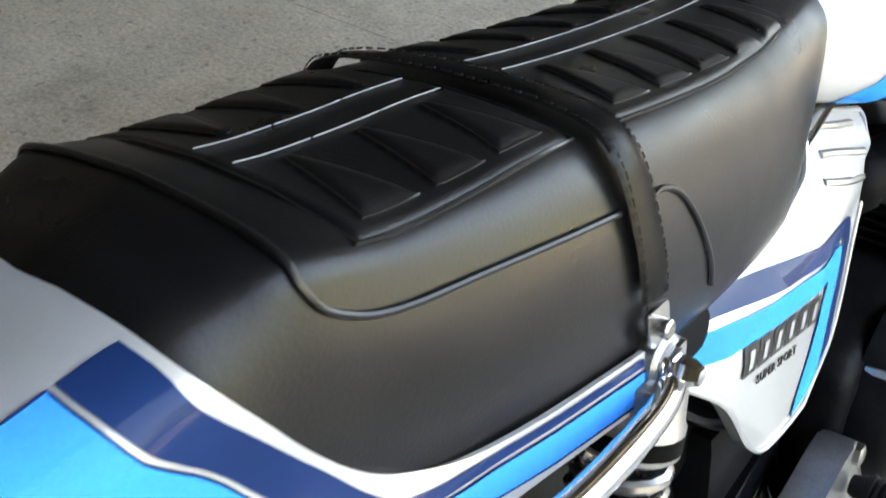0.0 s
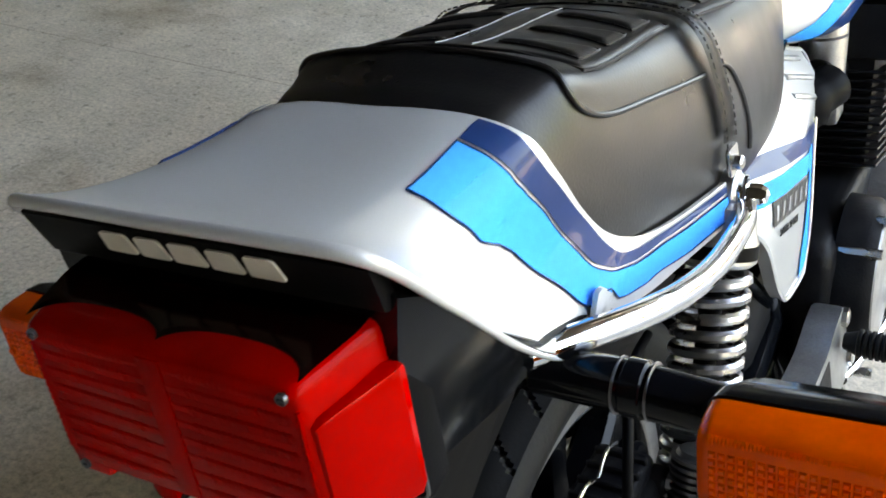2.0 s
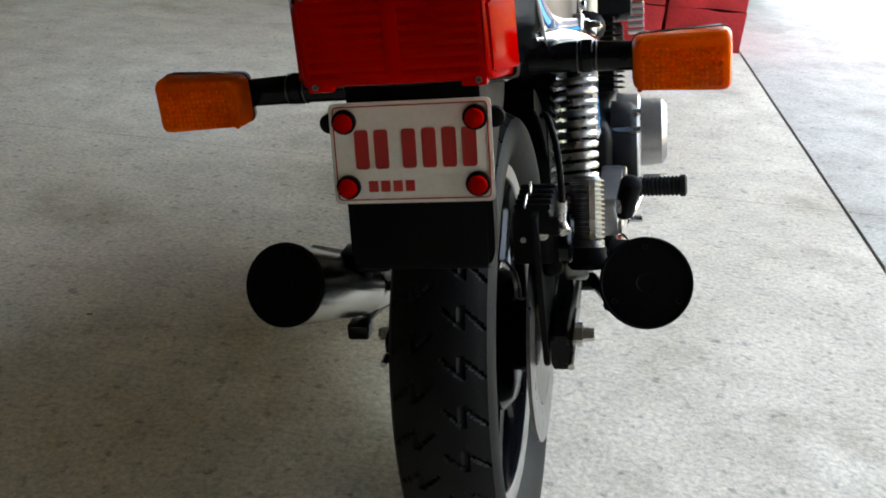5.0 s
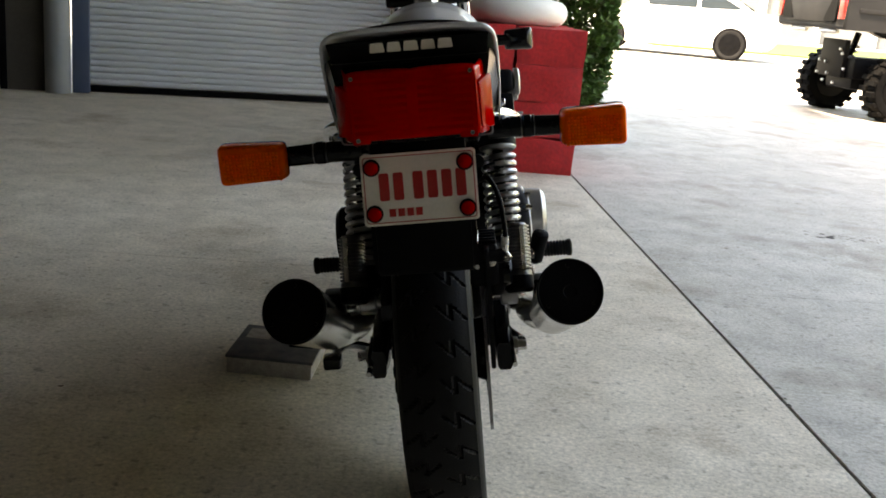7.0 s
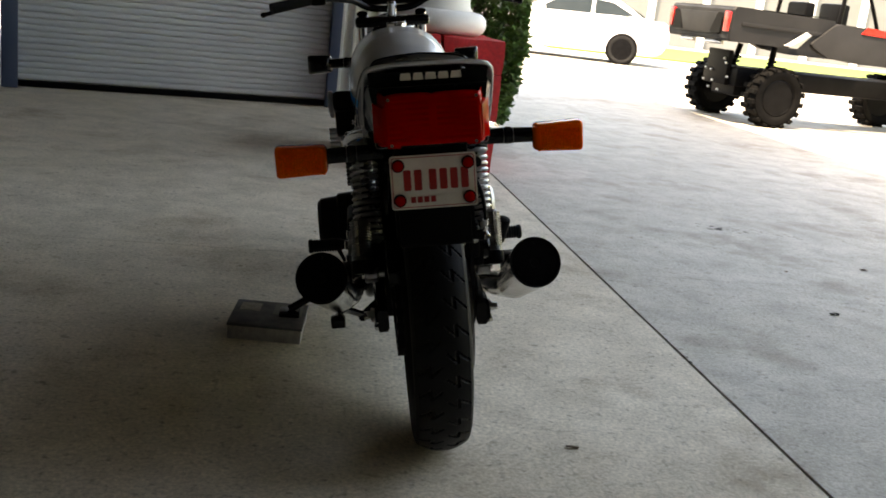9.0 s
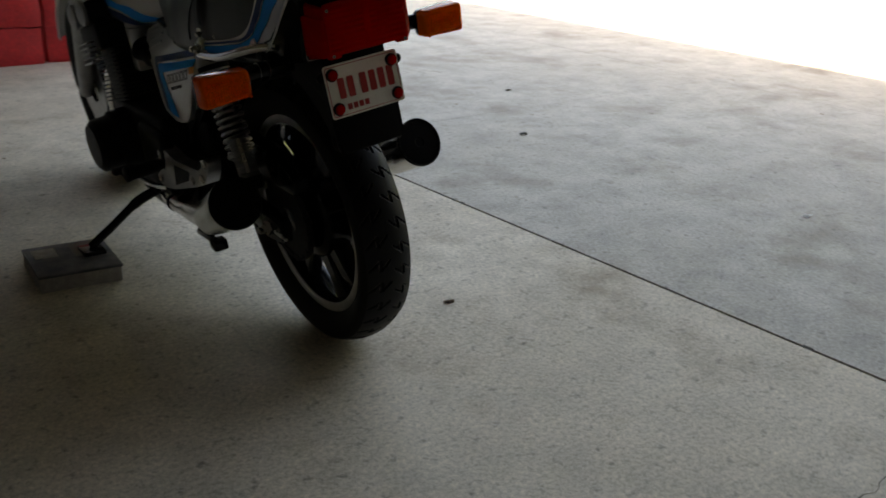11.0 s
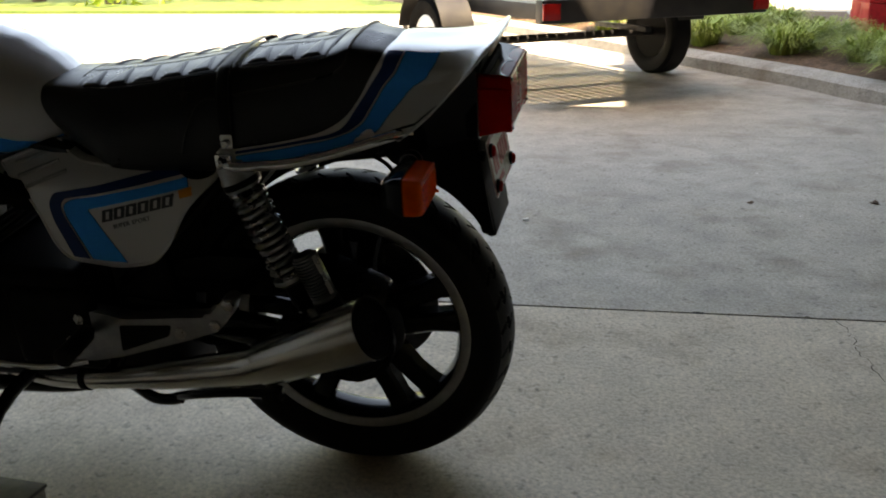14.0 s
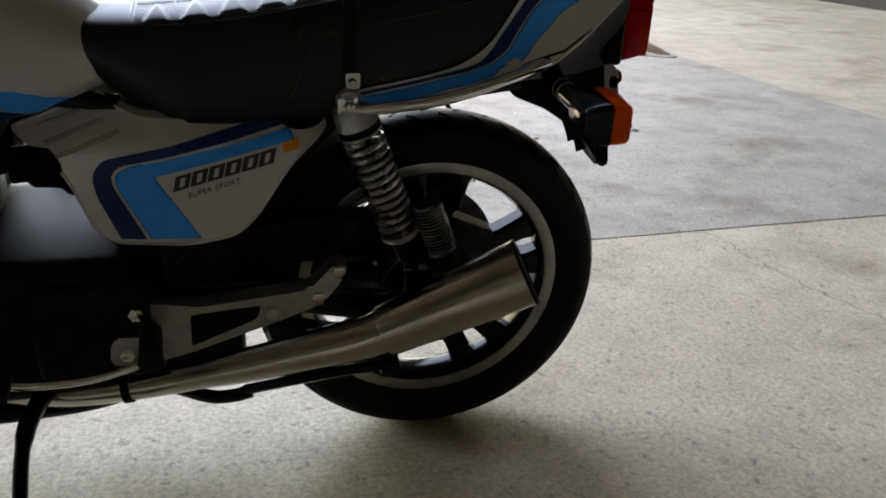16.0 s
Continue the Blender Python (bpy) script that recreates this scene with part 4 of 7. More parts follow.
        mid = lambda t, w: tuple(V(outer[0]).lerp(V(outer[1]), t).lerp(V(outer[3]).lerp(V(outer[2]), t), w))
        inner = [mid(0.36, 0.2), mid(0.66, 0.2), mid(0.66, 0.8), mid(0.36, 0.8)]
        part("badge_core", on_side(inner, s, 0.0022), SILVER, cover)
    def put(x, y, t):
        yy = (0.407 - x) if s < 0 else (0.305 + x)
        zz = 0.536 + (0.407 - yy) * 0.28 + y
        return V((s * (side_u(yy, zz) + 0.0016 + t), yy, zz))
    part("badge_words", text_bm("SUPER SPORT", 0.0122, put, spacing=1.1), GREYINK, cover, "small dark lettering")
    if s < 0:
        part("sticker", on_side([(0.262, 0.619), (0.237, 0.625), (0.236, 0.610), (0.260, 0.604)], s, 0.003), ORANGE, cover, "small orange sticker")
    oval = [(0.229 + 0.035 * math.cos(k * math.tau / 20), 0.652 + 0.017 * math.sin(k * math.tau / 20)) for k in range(20)]
    part("mount_recess", on_side(oval, s, 0.006), BLACKPLASTIC, cover, "black oval rubber mount")
    part("mount_lug", rod((s * 0.085, 0.214, 0.660), (s * 0.116, 0.214, 0.660), 0.019, 18, bevel=0.004), BLACKPLASTIC, cover, "round black rubber mount")


side_cover(1)
side_cover(-1)


def shock(s):
    top, bot = V((s * 0.130, 0.160, 0.682)), V((s * 0.130, 0.045, 0.372))
    d = (bot - top).normalized()
    at = lambda k: top + d * k
    body = part("shock_absorber", lathe([(0.05, 0.010), (0.16, 0.010), (0.17, 0.021), (0.30, 0.021), (0.305, 0.017), (0.33, 0.017)], 20, axis_m(top, d)), BLACKPLASTIC, bike, "rear shock absorber with a bright coil spring")
    part("top_cap", lathe([(0.006, 0.018), (0.012, 0.030), (0.036, 0.0325), (0.040, 0.0345), (0.058, 0.0345), (0.062, 0.030)], 28, axis_m(top, d)), ALLOY, body, "alloy spring cap")
    part("cap_band", lathe([(0.043, 0.0352), (0.055, 0.0352)], 28, axis_m(top, d)), BLACKPLASTIC, body, "black printed band")
    pts = []
    n = 12
    a, b = frames_along([top, bot])[0][1], frames_along([top, bot])[0][2]
    for k in range(n * 14 + 1):
        t = k / (n * 14)
        th = t * n * math.tau
        pts.append(at(0.066 + 0.175 * t) + (a * math.cos(th) + b * math.sin(th)) * 0.0285)
    part("coil_spring", tube(pts, 0.0052, 8), SPRING, body, "polished coil spring")
    part("spring_seat", lathe([(0.242, 0.020), (0.244, 0.034), (0.252, 0.034), (0.26, 0.024)], 24, axis_m(top, d)), ALLOY, body)
    # finned reservoir behind the lower half
    r0 = at(0.175) + V((s * 0.018, -0.062, -0.012))
    fins = []
    for k in range(13):
        z0 = 0.004 + k * 0.0062
        fins += [(z0, 0.0205), (z0 + 0.0008, 0.0245), (z0 + 0.0032, 0.0245), (z0 + 0.004, 0.0205)]
    res = part("reservoir", lathe([(0, 0.018)] + fins + [(0.086, 0.024), (0.093, 0.024), (0.094, 0.0255), (0.112, 0.0255), (0.116, 0.021)], 26, axis_m(r0, d)), DARKSTEEL, body, "dark steel finned damper reservoir")
    part("reservoir_cap", lathe([(0.094, 0.0262), (0.118, 0.0262), (0.124, 0.021), (0.124, 0.0)], 26, axis_m(r0, d)), BLACKPLASTIC, res, "black end cap")
    nrm = V((s * 0.35, -0.94, 0)).normalized()
    side = d.cross(nrm).normalized()
    nn = side.cross(d).normalized()
    nn = nn if nn.dot(nrm) > 0 else -nn
    m = Matrix((side, d, nn)).transposed().to_4x4()
    m.translation = r0 + nn * 0.0252
    part("reservoir_bar", box(-0.004, 0.004, 0.006, 0.084, -0.002, 0.001, bm=None, m=m), STEEL, res, "bright vertical label bar")
    for e in (0, 1):
        c = top if e == 0 else bot
        part("eye", rod(c + V((-s * 0.016, 0, 0)), c + V((s * 0.016, 0, 0)), 0.019, 20, bevel=0.003), ALLOY, body)
    part("acorn_nut", lathe([(0, 0.012), (0.006, 0.012), (0.007, 0.009), (0.016, 0.0088), (0.022, 0.006), (0.024, 0.0)], 6, axis_m(top + V((s * 0.016, 0, 0)), (s, 0, 0))), CHROME, body, "chrome acorn nut")
    part("bracket", rod(bot + V((-s * 0.03, 0, 0)), bot + V((s * 0.022, 0, 0)), 0.009, 10), STEEL, body)


shock(1)
shock(-1)


def grab_rail(s):
    pts = spline([(s * 0.146, 0.168, 0.676), (s * 0.155, 0.140, 0.673), (s * 0.160, 0.10, 0.677), (s * 0.162, 0.03, 0.686), (s * 0.159, -0.03, 0.699), (s * 0.150, -0.085, 0.714), (s * 0.132, -0.135, 0.726), (s * 0.11, -0.17, 0.730)], 8)
    rail = part("grab_rail", tube(pts, 0.0095, 14), CHROME, bike, "polished chrome grab rail")
    part("lug", box(s * 0.136, s * 0.150, 0.146, 0.178, 0.664, 0.692, 0.004), CHROME, rail)
    part("clamp_bracket", box(s * 0.104, s * 0.120, -0.110, -0.080, 0.690, 0.716, 0.003), BLACKPLASTIC, rail)


grab_rail(1)
grab_rail(-1)


def rear_fender():
    line = [(0.20, 0.66), (0.12, 0.690), (0.03, 0.700), (-0.06, 0.694), (-0.13, 0.678), (-0.19, 0.655), (-0.235, 0.628), (-0.262, 0.590), (-0.276, 0.560), (-0.283, 0.538)]
    pts = spline([(0, y, z) for y, z in line], 6)
    rings = []
    for i, p in enumerate(pts):
        t = (pts[min(i + 1, len(pts) - 1)] - pts[max(i - 1, 0)]).normalized()
        n = V((0, t.z, -t.y))
        n = n if n.dot(p - V((0, 0, AXLE))) > 0 else -n
        sec = [(-0.064, -0.026), (-0.065, -0.014), (-0.060, -0.005), (-0.046, 0.0), (0.0, 0.003), (0.046, 0.0), (0.060, -0.005), (0.065, -0.014), (0.064, -0.026), (0.060, -0.026), (0.060, -0.014), (0.046, -0.006), (0.0, -0.003), (-0.046, -0.006), (-0.060, -0.014), (-0.060, -0.026)]
        k = 0.62 - 0.24 * min(1.0, max(0.0, i / (len(pts) - 1) * 2.2 - 0.8))
        rings.append([p + V((a * k, 0, 0)) + n * b for a, b in sec])
    f = part("rear_mudguard", loft(rings), BLACKPLASTIC, bike, "satin black plastic rear mudguard", smooth=50)
    # flat rear apron that carries the plate
    ap = panel(round_poly([(-0.064, 0.735), (0.064, 0.735), (0.077, 0.60), (0.077, 0.538), (0.070, 0.524), (-0.070, 0.524), (-0.077, 0.538), (-0.077, 0.60)], 0.008), lambda a, b, t: V((a, -0.272 - (0.70 - b) * 0.16 + t, b)), 0.022, 0.003)
    part("apron", ap, BLACKPLASTIC, f, "flat black plate carrier")
    skirt = round_poly([(-0.085, 0.700), (-0.27, 0.722), (-0.285, 0.62), (-0.303, 0.522), (-0.286, 0.520), (-0.262, 0.560), (-0.225, 0.598), (-0.175, 0.632), (-0.12, 0.655)], 0.01, 3)
    part("mudguard_skirt", panel(skirt, lambda a, b, t: V((-0.070 + t, a, b)), 0.140, 0.004), BLACKPLASTIC, f, "black skirt between plate carrier and wheel")
    # body under the cowl
    rings = []
    for y, w0, w1, z0, z1 in ((0.05, 0.095, 0.105, 0.690, 0.70), (-0.06, 0.095, 0.118, 0.690, 0.715), (-0.12, 0.094, 0.126, 0.690, 0.740), (-0.18, 0.090, 0.128, 0.692, 0.760), (-0.225, 0.089, 0.1275, 0.70, 0.797), (-0.265, 0.092, 0.1245, 0.712, 0.842), (-0.285, 0.095, 0.114, 0.718, 0.850)):
        rings.append([V((x, y, z)) for x, z in ((-w0, z0), (-(w0 + w1) / 2, (z0 + z1) / 2), (-w1, z1 - 0.012), (-w1 * 0.8, z1), (0, z1 + 0.004), (w1 * 0.8, z1), (w1, z1 - 0.012), ((w0 + w1) / 2, (z0 + z1) / 2), (w0, z0), (0, z0 - 0.004))])
    tail = part("tail_underbody", loft(rings), BLACKPAINT, bike, "gloss black tail underbody", smooth=30)
    # plain bars stand in the place of the maker's letters
    x = -0.0535
    for k, w in enumerate((0.0215, 0.0200, 0.0215, 0.0205, 0.0215)):
        bm = panel(round_poly([(x, 0.8435), (x + w, 0.8435), (x + w - 0.002, 0.8570), (x + 0.002, 0.8570)], 0.002, 2), lambda a, b, t: V((a, -0.2872 - (b - 0.823) * 0.36 - t, b)), 0.0016)
        part("letter_bar", bm, WHITEINK, tail, "cream letter-sized bar")
        x += w + 0.0028
    bm = panel([(-0.110, 0.8315), (0.110, 0.8315), (0.113, 0.8600), (-0.113, 0.8600)], lambda a, b, t: V((a, -0.2865 - (b - 0.823) * 0.36 + t, b)), 0.012, 0.003)
    part("name_panel", bm, BLACKPLASTIC, tail, "black rear panel")
    return f


rear_fender()


def tail_light():
    """Bezel with a bright rim, tapered red lens box, ribbed front face, dark sheet for the hollow over the reflector
    bowls, side reflectors.
    """
    def ring(y, w, z0, z1, taper=0.005, r=0.008):
        return [V((x + 0.002, y, z)) for x, z in round_poly([(-w - taper, z0), (w + taper, z0), (w, z1), (-w, z1)], r, 4)]
    tl = part("tail_light", loft([ring(-0.262, 0.103, 0.716, 0.829), ring(-0.280, 0.105, 0.715, 0.830), ring(-0.284, 0.104, 0.716, 0.829)]), BLACKPLASTIC, bike, "large red twin tail light with a black bezel")
    edge = ring(-0.2835, 0.1035, 0.7175, 0.8275)
    part("bezel_trim", tube(edge + edge[:1], 0.0011, 6), DARKSTEEL, tl, "thin bright edge round the lens")
    part("lens", loft([ring(-0.282, 0.100, 0.719, 0.8255), ring(-0.310, 0.0945, 0.723, 0.823), ring(-0.331, 0.0885, 0.727, 0.8197), ring(-0.3348, 0.0875, 0.7285, 0.8185, 0.003), ring(-0.3365, 0.0855, 0.730, 0.8165, 0.001)]), REDSIDE, tl, "red tapered lens box", smooth=40)

    # dark sheet on the top face paints the unlit hollow; two arches end it forward
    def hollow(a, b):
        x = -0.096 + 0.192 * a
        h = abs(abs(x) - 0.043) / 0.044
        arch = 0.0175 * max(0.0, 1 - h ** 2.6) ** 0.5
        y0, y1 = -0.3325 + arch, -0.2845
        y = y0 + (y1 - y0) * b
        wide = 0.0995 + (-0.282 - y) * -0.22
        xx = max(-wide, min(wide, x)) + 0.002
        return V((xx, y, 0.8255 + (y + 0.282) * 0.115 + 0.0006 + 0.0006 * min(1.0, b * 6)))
    part("hollow_sheet", grid_bm(96, 16, hollow), REDDARK, tl, "dark sheet for the unlit hollow under the lens top, with two arches", smooth=60)
    for sx in (-1, 1):
        # ribbed half of the front face, parted by a plain band
        def face(a, b, sx=sx):
            x = sx * (0.0065 + 0.0795 * a) + 0.002
            z = 0.7315 + 0.0835 * b
            e = min(1.0, min(1 - a, b, 1 - b) * 16) ** 0.5
            u = (z - 0.7315) / 0.0104 % 1.0
            rib = min(1.0, u / 0.78) ** 0.8 if u < 0.78 else (1 - u) / 0.22
            flute = 0.0005 * abs(math.sin(x * 900)) if u > 0.35 and a > 0.15 else 0.0
            return V((x, -0.3343 - 0.0016 * e - (0.0010 * rib + flute) * e, z))
        part("lens_panel", grid_bm(110, 144, face), REDLENS, tl, "red ribbed lens face", smooth=40)
        part("side_reflector", loft([[V((sx * x + 0.002, y, z)) for x, z in round_poly([(0.076, z0), (w, z0), (w - 0.001, z1), (0.076, z1)], 0.003, 2)] for y, w, z0, z1 in ((-0.285, 0.110, 0.731, 0.803), (-0.290, 0.111, 0.729, 0.804), (-0.329, 0.0965, 0.733, 0.799), (-0.333, 0.0935, 0.736, 0.796))]), REDSIDE, tl, "red wedge-shaped side reflector", smooth=30)
        part("bead_strip", tube([V((sx * 0.0868 + 0.002, -0.3358, 0.738 + 0.0022 * k)) for k in range(32)], [0.0009 + 0.0006 * (k % 2) for k in range(32)], 6), REDLENS, tl)
        for z, x in ((0.7285, 0.0790), (0.8130, 0.0812)):
            lug = part("lens_screw", lathe([(-0.004, 0.0032), (0.0006, 0.0030), (0.0006, 0.0024), (0.0, 0.0024), (0.0, 0.0)], 14, axis_m((sx * x + 0.002, -0.3378, z), (0, -1, 0))), DARKSTEEL, tl, "small steel lens screw")
            part("screw_slot", box(sx * x + 0.0002, sx * x + 0.0038, -0.3382, -0.3377, z - 0.0004, z + 0.0004), BLACKPLASTIC, lug)
        part("foot_tab", box(sx * 0.062 + 0.002, sx * 0.087 + 0.002, -0.3365, -0.322, 0.7225, 0.7345, 0.003), REDSIDE, tl)
    part("divider", box(-0.0055, 0.0095, -0.3372, -0.330, 0.7315, 0.8155, 0.001), REDLENS, tl, "plain red band between the lens halves")


tail_light()


def turn_signal(s, y, z, x0, x1, front=False):
    d = -1 if not front else 1
    w = x1 - x0
    cx = (x0 + x1) / 2
    def ring(yy, k, dz):
        a, b, h0, h1 = cx - w / 2 * k, cx + w / 2 * k, z - 0.0325 * dz, z + 0.0315 * dz
        return [V((s * q[0], yy, q[1])) for q in round_poly([(a, h0 + 0.004), (b, h0), (b, h1), (a, h1 - 0.004)], 0.010, 4)]
    house = part("turn_signal", loft([ring(y - d * 0.042, 0.5, 0.45), ring(y - d * 0.034, 0.76, 0.74), ring(y - d * 0.012, 0.97, 0.99), ring(y - d * 0.002, 1.0, 1.0)]), BLACKPAINT, bike, "black turn signal with an amber lens", smooth=50)
    part("lens", loft([ring(y, 0.985, 0.98), ring(y + d * 0.012, 0.985, 0.975), ring(y + d * 0.021, 0.972, 0.955), ring(y + d * 0.0262, 0.945, 0.91), ring(y + d * 0.0288, 0.90, 0.84), ring(y + d * 0.0296, 0.84, 0.77)]), AMBER, house, "glossy amber lens", smooth=60)
    bm = bmesh.new()

    def prism(xa, xb, za, zb, h):
        lo = [bm.verts.new((s * p, y + d * 0.0284, q)) for p, q in ((xa, za), (xb, za), (xb, zb), (xa, zb))]
        mx, mz = (xb - xa) * 0.27, (zb - za) * 0.27
        hi = [bm.verts.new((s * p, y + d * (0.0284 + h), q)) for p, q in ((xa + mx, za + mz), (xb - mx, za + mz), (xb - mx, zb - mz), (xa + mx, zb - mz))]
        bm.faces.new(hi)
        for k in range(4):
            bm.faces.new((lo[k], lo[(k + 1) % 4], hi[(k + 1) % 4], hi[k]))

    nx, nz = 17, 7
    for i in range(nx):
        xa = x0 + 0.009 + (w - 0.018) * i / nx
        xb = xa + (w - 0.018) / nx
        prism(xa, xb, z - 0.0255, z - 0.0175, 0.0024)  # tall flutes along the lower edge
        for j in range(nz):
            za = z - 0.0172 + 0.0345 * j / nz
            prism(xa, xb, za, za + 0.0345 / nz, 0.0026)
    for i in range(44):  # fine lines along the upper edge
        xa = x0 + 0.009 + (w - 0.018) * i / 44
        prism(xa, xa + (w - 0.018) / 44, z + 0.0178, z + 0.0262, 0.0010)
    bmesh.ops.recalc_face_normals(bm, faces=bm.faces[:])
    tagged(part("prism_relief", bm, PRISM, house, "moulded amber prisms", smooth=10), kind="stuff")
    for x, zz in ((x0 + 0.008, z - 0.024), (x1 - 0.012, z - 0.004)):
        part("lens_screw", rod((s * x, y + d * 0.029, zz), (s * x, y + d * 0.0325, zz), 0.0028, 8), AMBER, house)
    part("stalk", tube([(s * (x0 - 0.11), y - d * 0.026, z + 0.002), (s * (x0 - 0.05), y - d * 0.025, z + 0.002), (s * (x0 + 0.02), y - d * 0.021, z)], [0.0165, 0.0165, 0.0155], 20), BLACKPAINT, house, "black round stalk")
    part("collar", rod((s * (x0 - 0.055), y - d * 0.025, z + 0.002), (s * (x0 - 0.040), y - d * 0.025, z + 0.002), 0.0178, 24, bevel=0.002), BLACKPAINT, house)
    for k in (-0.0575, -0.0375):
        part("seam", lathe([(-0.0008, 0.0170), (-0.0004, 0.0176), (0.0004, 0.0176), (0.0008, 0.0170)], 24, axis_m((s * (x0 + k), y - d * 0.025, z + 0.002), (s, 0, 0))), DARKSTEEL, house)


for s in (1, -1):
    turn_signal(s, -0.174 if s > 0 else -0.203, 0.704 if s > 0 else 0.691, 0.216 if s > 0 else 0.201, 0.317 if s > 0 else 0.304)
    turn_signal(s, 1.20, 0.772, 0.205, 0.286, True)


def plate():
    tilt = lambda a, b, t: V((a, -0.2985 - (0.65 - b) * 0.17 - t, b))
    pl = part("number_plate", panel(round_poly([(-0.083, 0.600), (0.083, 0.600), (0.083, 0.701), (-0.083, 0.701)], 0.006), tilt, 0.0014, 0.0004, 1), PLATE, bike, "cream number plate with red bars and round reflectors")
    bm = bmesh.new()
    loop = round_poly([(-0.079, 0.604), (0.079, 0.604), (0.079, 0.697), (-0.079, 0.697)], 0.005)
    tube([tilt(a, b, 0.0016) for a, b in loop] + [tilt(*loop[0], 0.0016)], 0.0008, 5, bm)
    part("border", bm, PLATERED, pl, "red painted border")
    for k in range(6):
        x = -0.058 + k * 0.0205 + (0.008 if k > 1 else 0)
        part("character_bar", panel(round_poly([(x, 0.635), (x + 0.0145, 0.635), (x + 0.0145, 0.674), (x, 0.674)], 0.003, 2), lambda a, b, t: tilt(a, b, 0.0014 + t), 0.0010), PLATERED, pl, "red character-sized bar")
    for k in range(4):
        x = -0.046 + k * 0.0128
        part("character_bar", panel([(x, 0.612), (x + 0.0095, 0.612), (x + 0.0095, 0.623), (x, 0.623)], lambda a, b, t: tilt(a, b, 0.0014 + t), 0.0010), PLATERED, pl, "small red bar")
    part("year_tab", panel(round_poly([(0.018, 0.609), (0.055, 0.609), (0.055, 0.628), (0.018, 0.628)], 0.002, 2), lambda a, b, t: tilt(a, b, 0.0014 + t), 0.0008), PLATE, pl, "blank embossed tab")
    for x in (-0.067, 0.067):
        for z in (0.618, 0.683):
            c = tilt(x, z, 0.001)
            r = part("reflector", lathe([(0, 0.0125), (0.005, 0.0125), (0.006, 0.0105), (0.006, 0.0)], 24, axis_m(c, (0, -1, 0))), BLACKPLASTIC, pl, "round red reflector in a black ring")
            part("reflector_lens", lathe([(0.005, 0.0100), (0.0095, 0.0092), (0.011, 0.006), (0.0115, 0.0)], 24, axis_m(c, (0, -1, 0))), REDLENS, r, "red lens")
    for x in (-0.078, 0.078):
        part("bolt_head", lathe([(0, 0.010), (0.008, 0.010), (0.010, 0.006), (0.010, 0.0)], 16, axis_m((x * 1.09, -0.282, 0.680), (0, -1, 0))), BLACKPLASTIC, pl, "black rubber bolt cap")


plate()


def muffler(s):
    axis = [V((s * (0.226 if s > 0 else 0.238), -0.112, 0.418)), V((s * 0.213, 0.112, 0.309)), V((s * 0.204, 0.16, 0.289)), V((s * 0.185, 0.30, 0.250)), V((s * 0.172, 0.47, 0.214)), V((s * 0.150, 0.62, 0.190)), V((s * 0.12, 0.74, 0.185))]
    line = spline(axis[1:], 6)
    rad = [lerp_table([(0.1, 0.0385), (0.2, 0.0345), (0.32, 0.030), (0.42, 0.0225), (0.8, 0.0205)], p.y)[0] for p in line]
    m = part("muffler", tube([axis[1].lerp(axis[0], 0.1)] + line, [0.039] + rad, 30), MUFFLER, bike, "long tapered satin chrome muffler")
    part("sleeve", lathe([(0.0, 0.0385), (0.0012, 0.0432), (0.004, 0.0440), ((axis[0] - axis[1]).length, 0.0560)], 40, axis_m(axis[1], axis[0] - axis[1])), MUFFLER, m, "flared rear sleeve with a stepped edge")
    d = (axis[0] - axis[1]).normalized()
    part("end_cap", lathe([(-0.002, 0.0562), (0.0035, 0.0562), (0.004, 0.0540), (0.0012, 0.0520), (0.0022, 0.0120), (0.0006, 0.010), (0.0006, 0.0)], 36, axis_m(axis[0], d)), BLACKPLASTIC, m, "matt black end cap with a small outlet")
    for k in range(3):
        th = k * 2.1 + 0.5
        a, b = frames_along([axis[1], axis[0]])[0][1:]
        part("end_screw", lathe([(-0.002, 0.0035), (0.001, 0.003), (0.0012, 0.0)], 8, axis_m(axis[0] + (a * math.cos(th) + b * math.sin(th)) * 0.044 + d * 0.0025, d)), BLACKPLASTIC, m)
    part("hanger", box(s * 0.175, s * 0.21, 0.03, 0.075, 0.335, 0.40, 0.004), BLACKPLASTIC, m)
    part("clamp_ring", tube([line[20], line[20].lerp(line[21], 0.5)], rad[20] + 0.003, 24), BLACKPLASTIC, m, "dark clamp ring")


muffler(1)
muffler(-1)


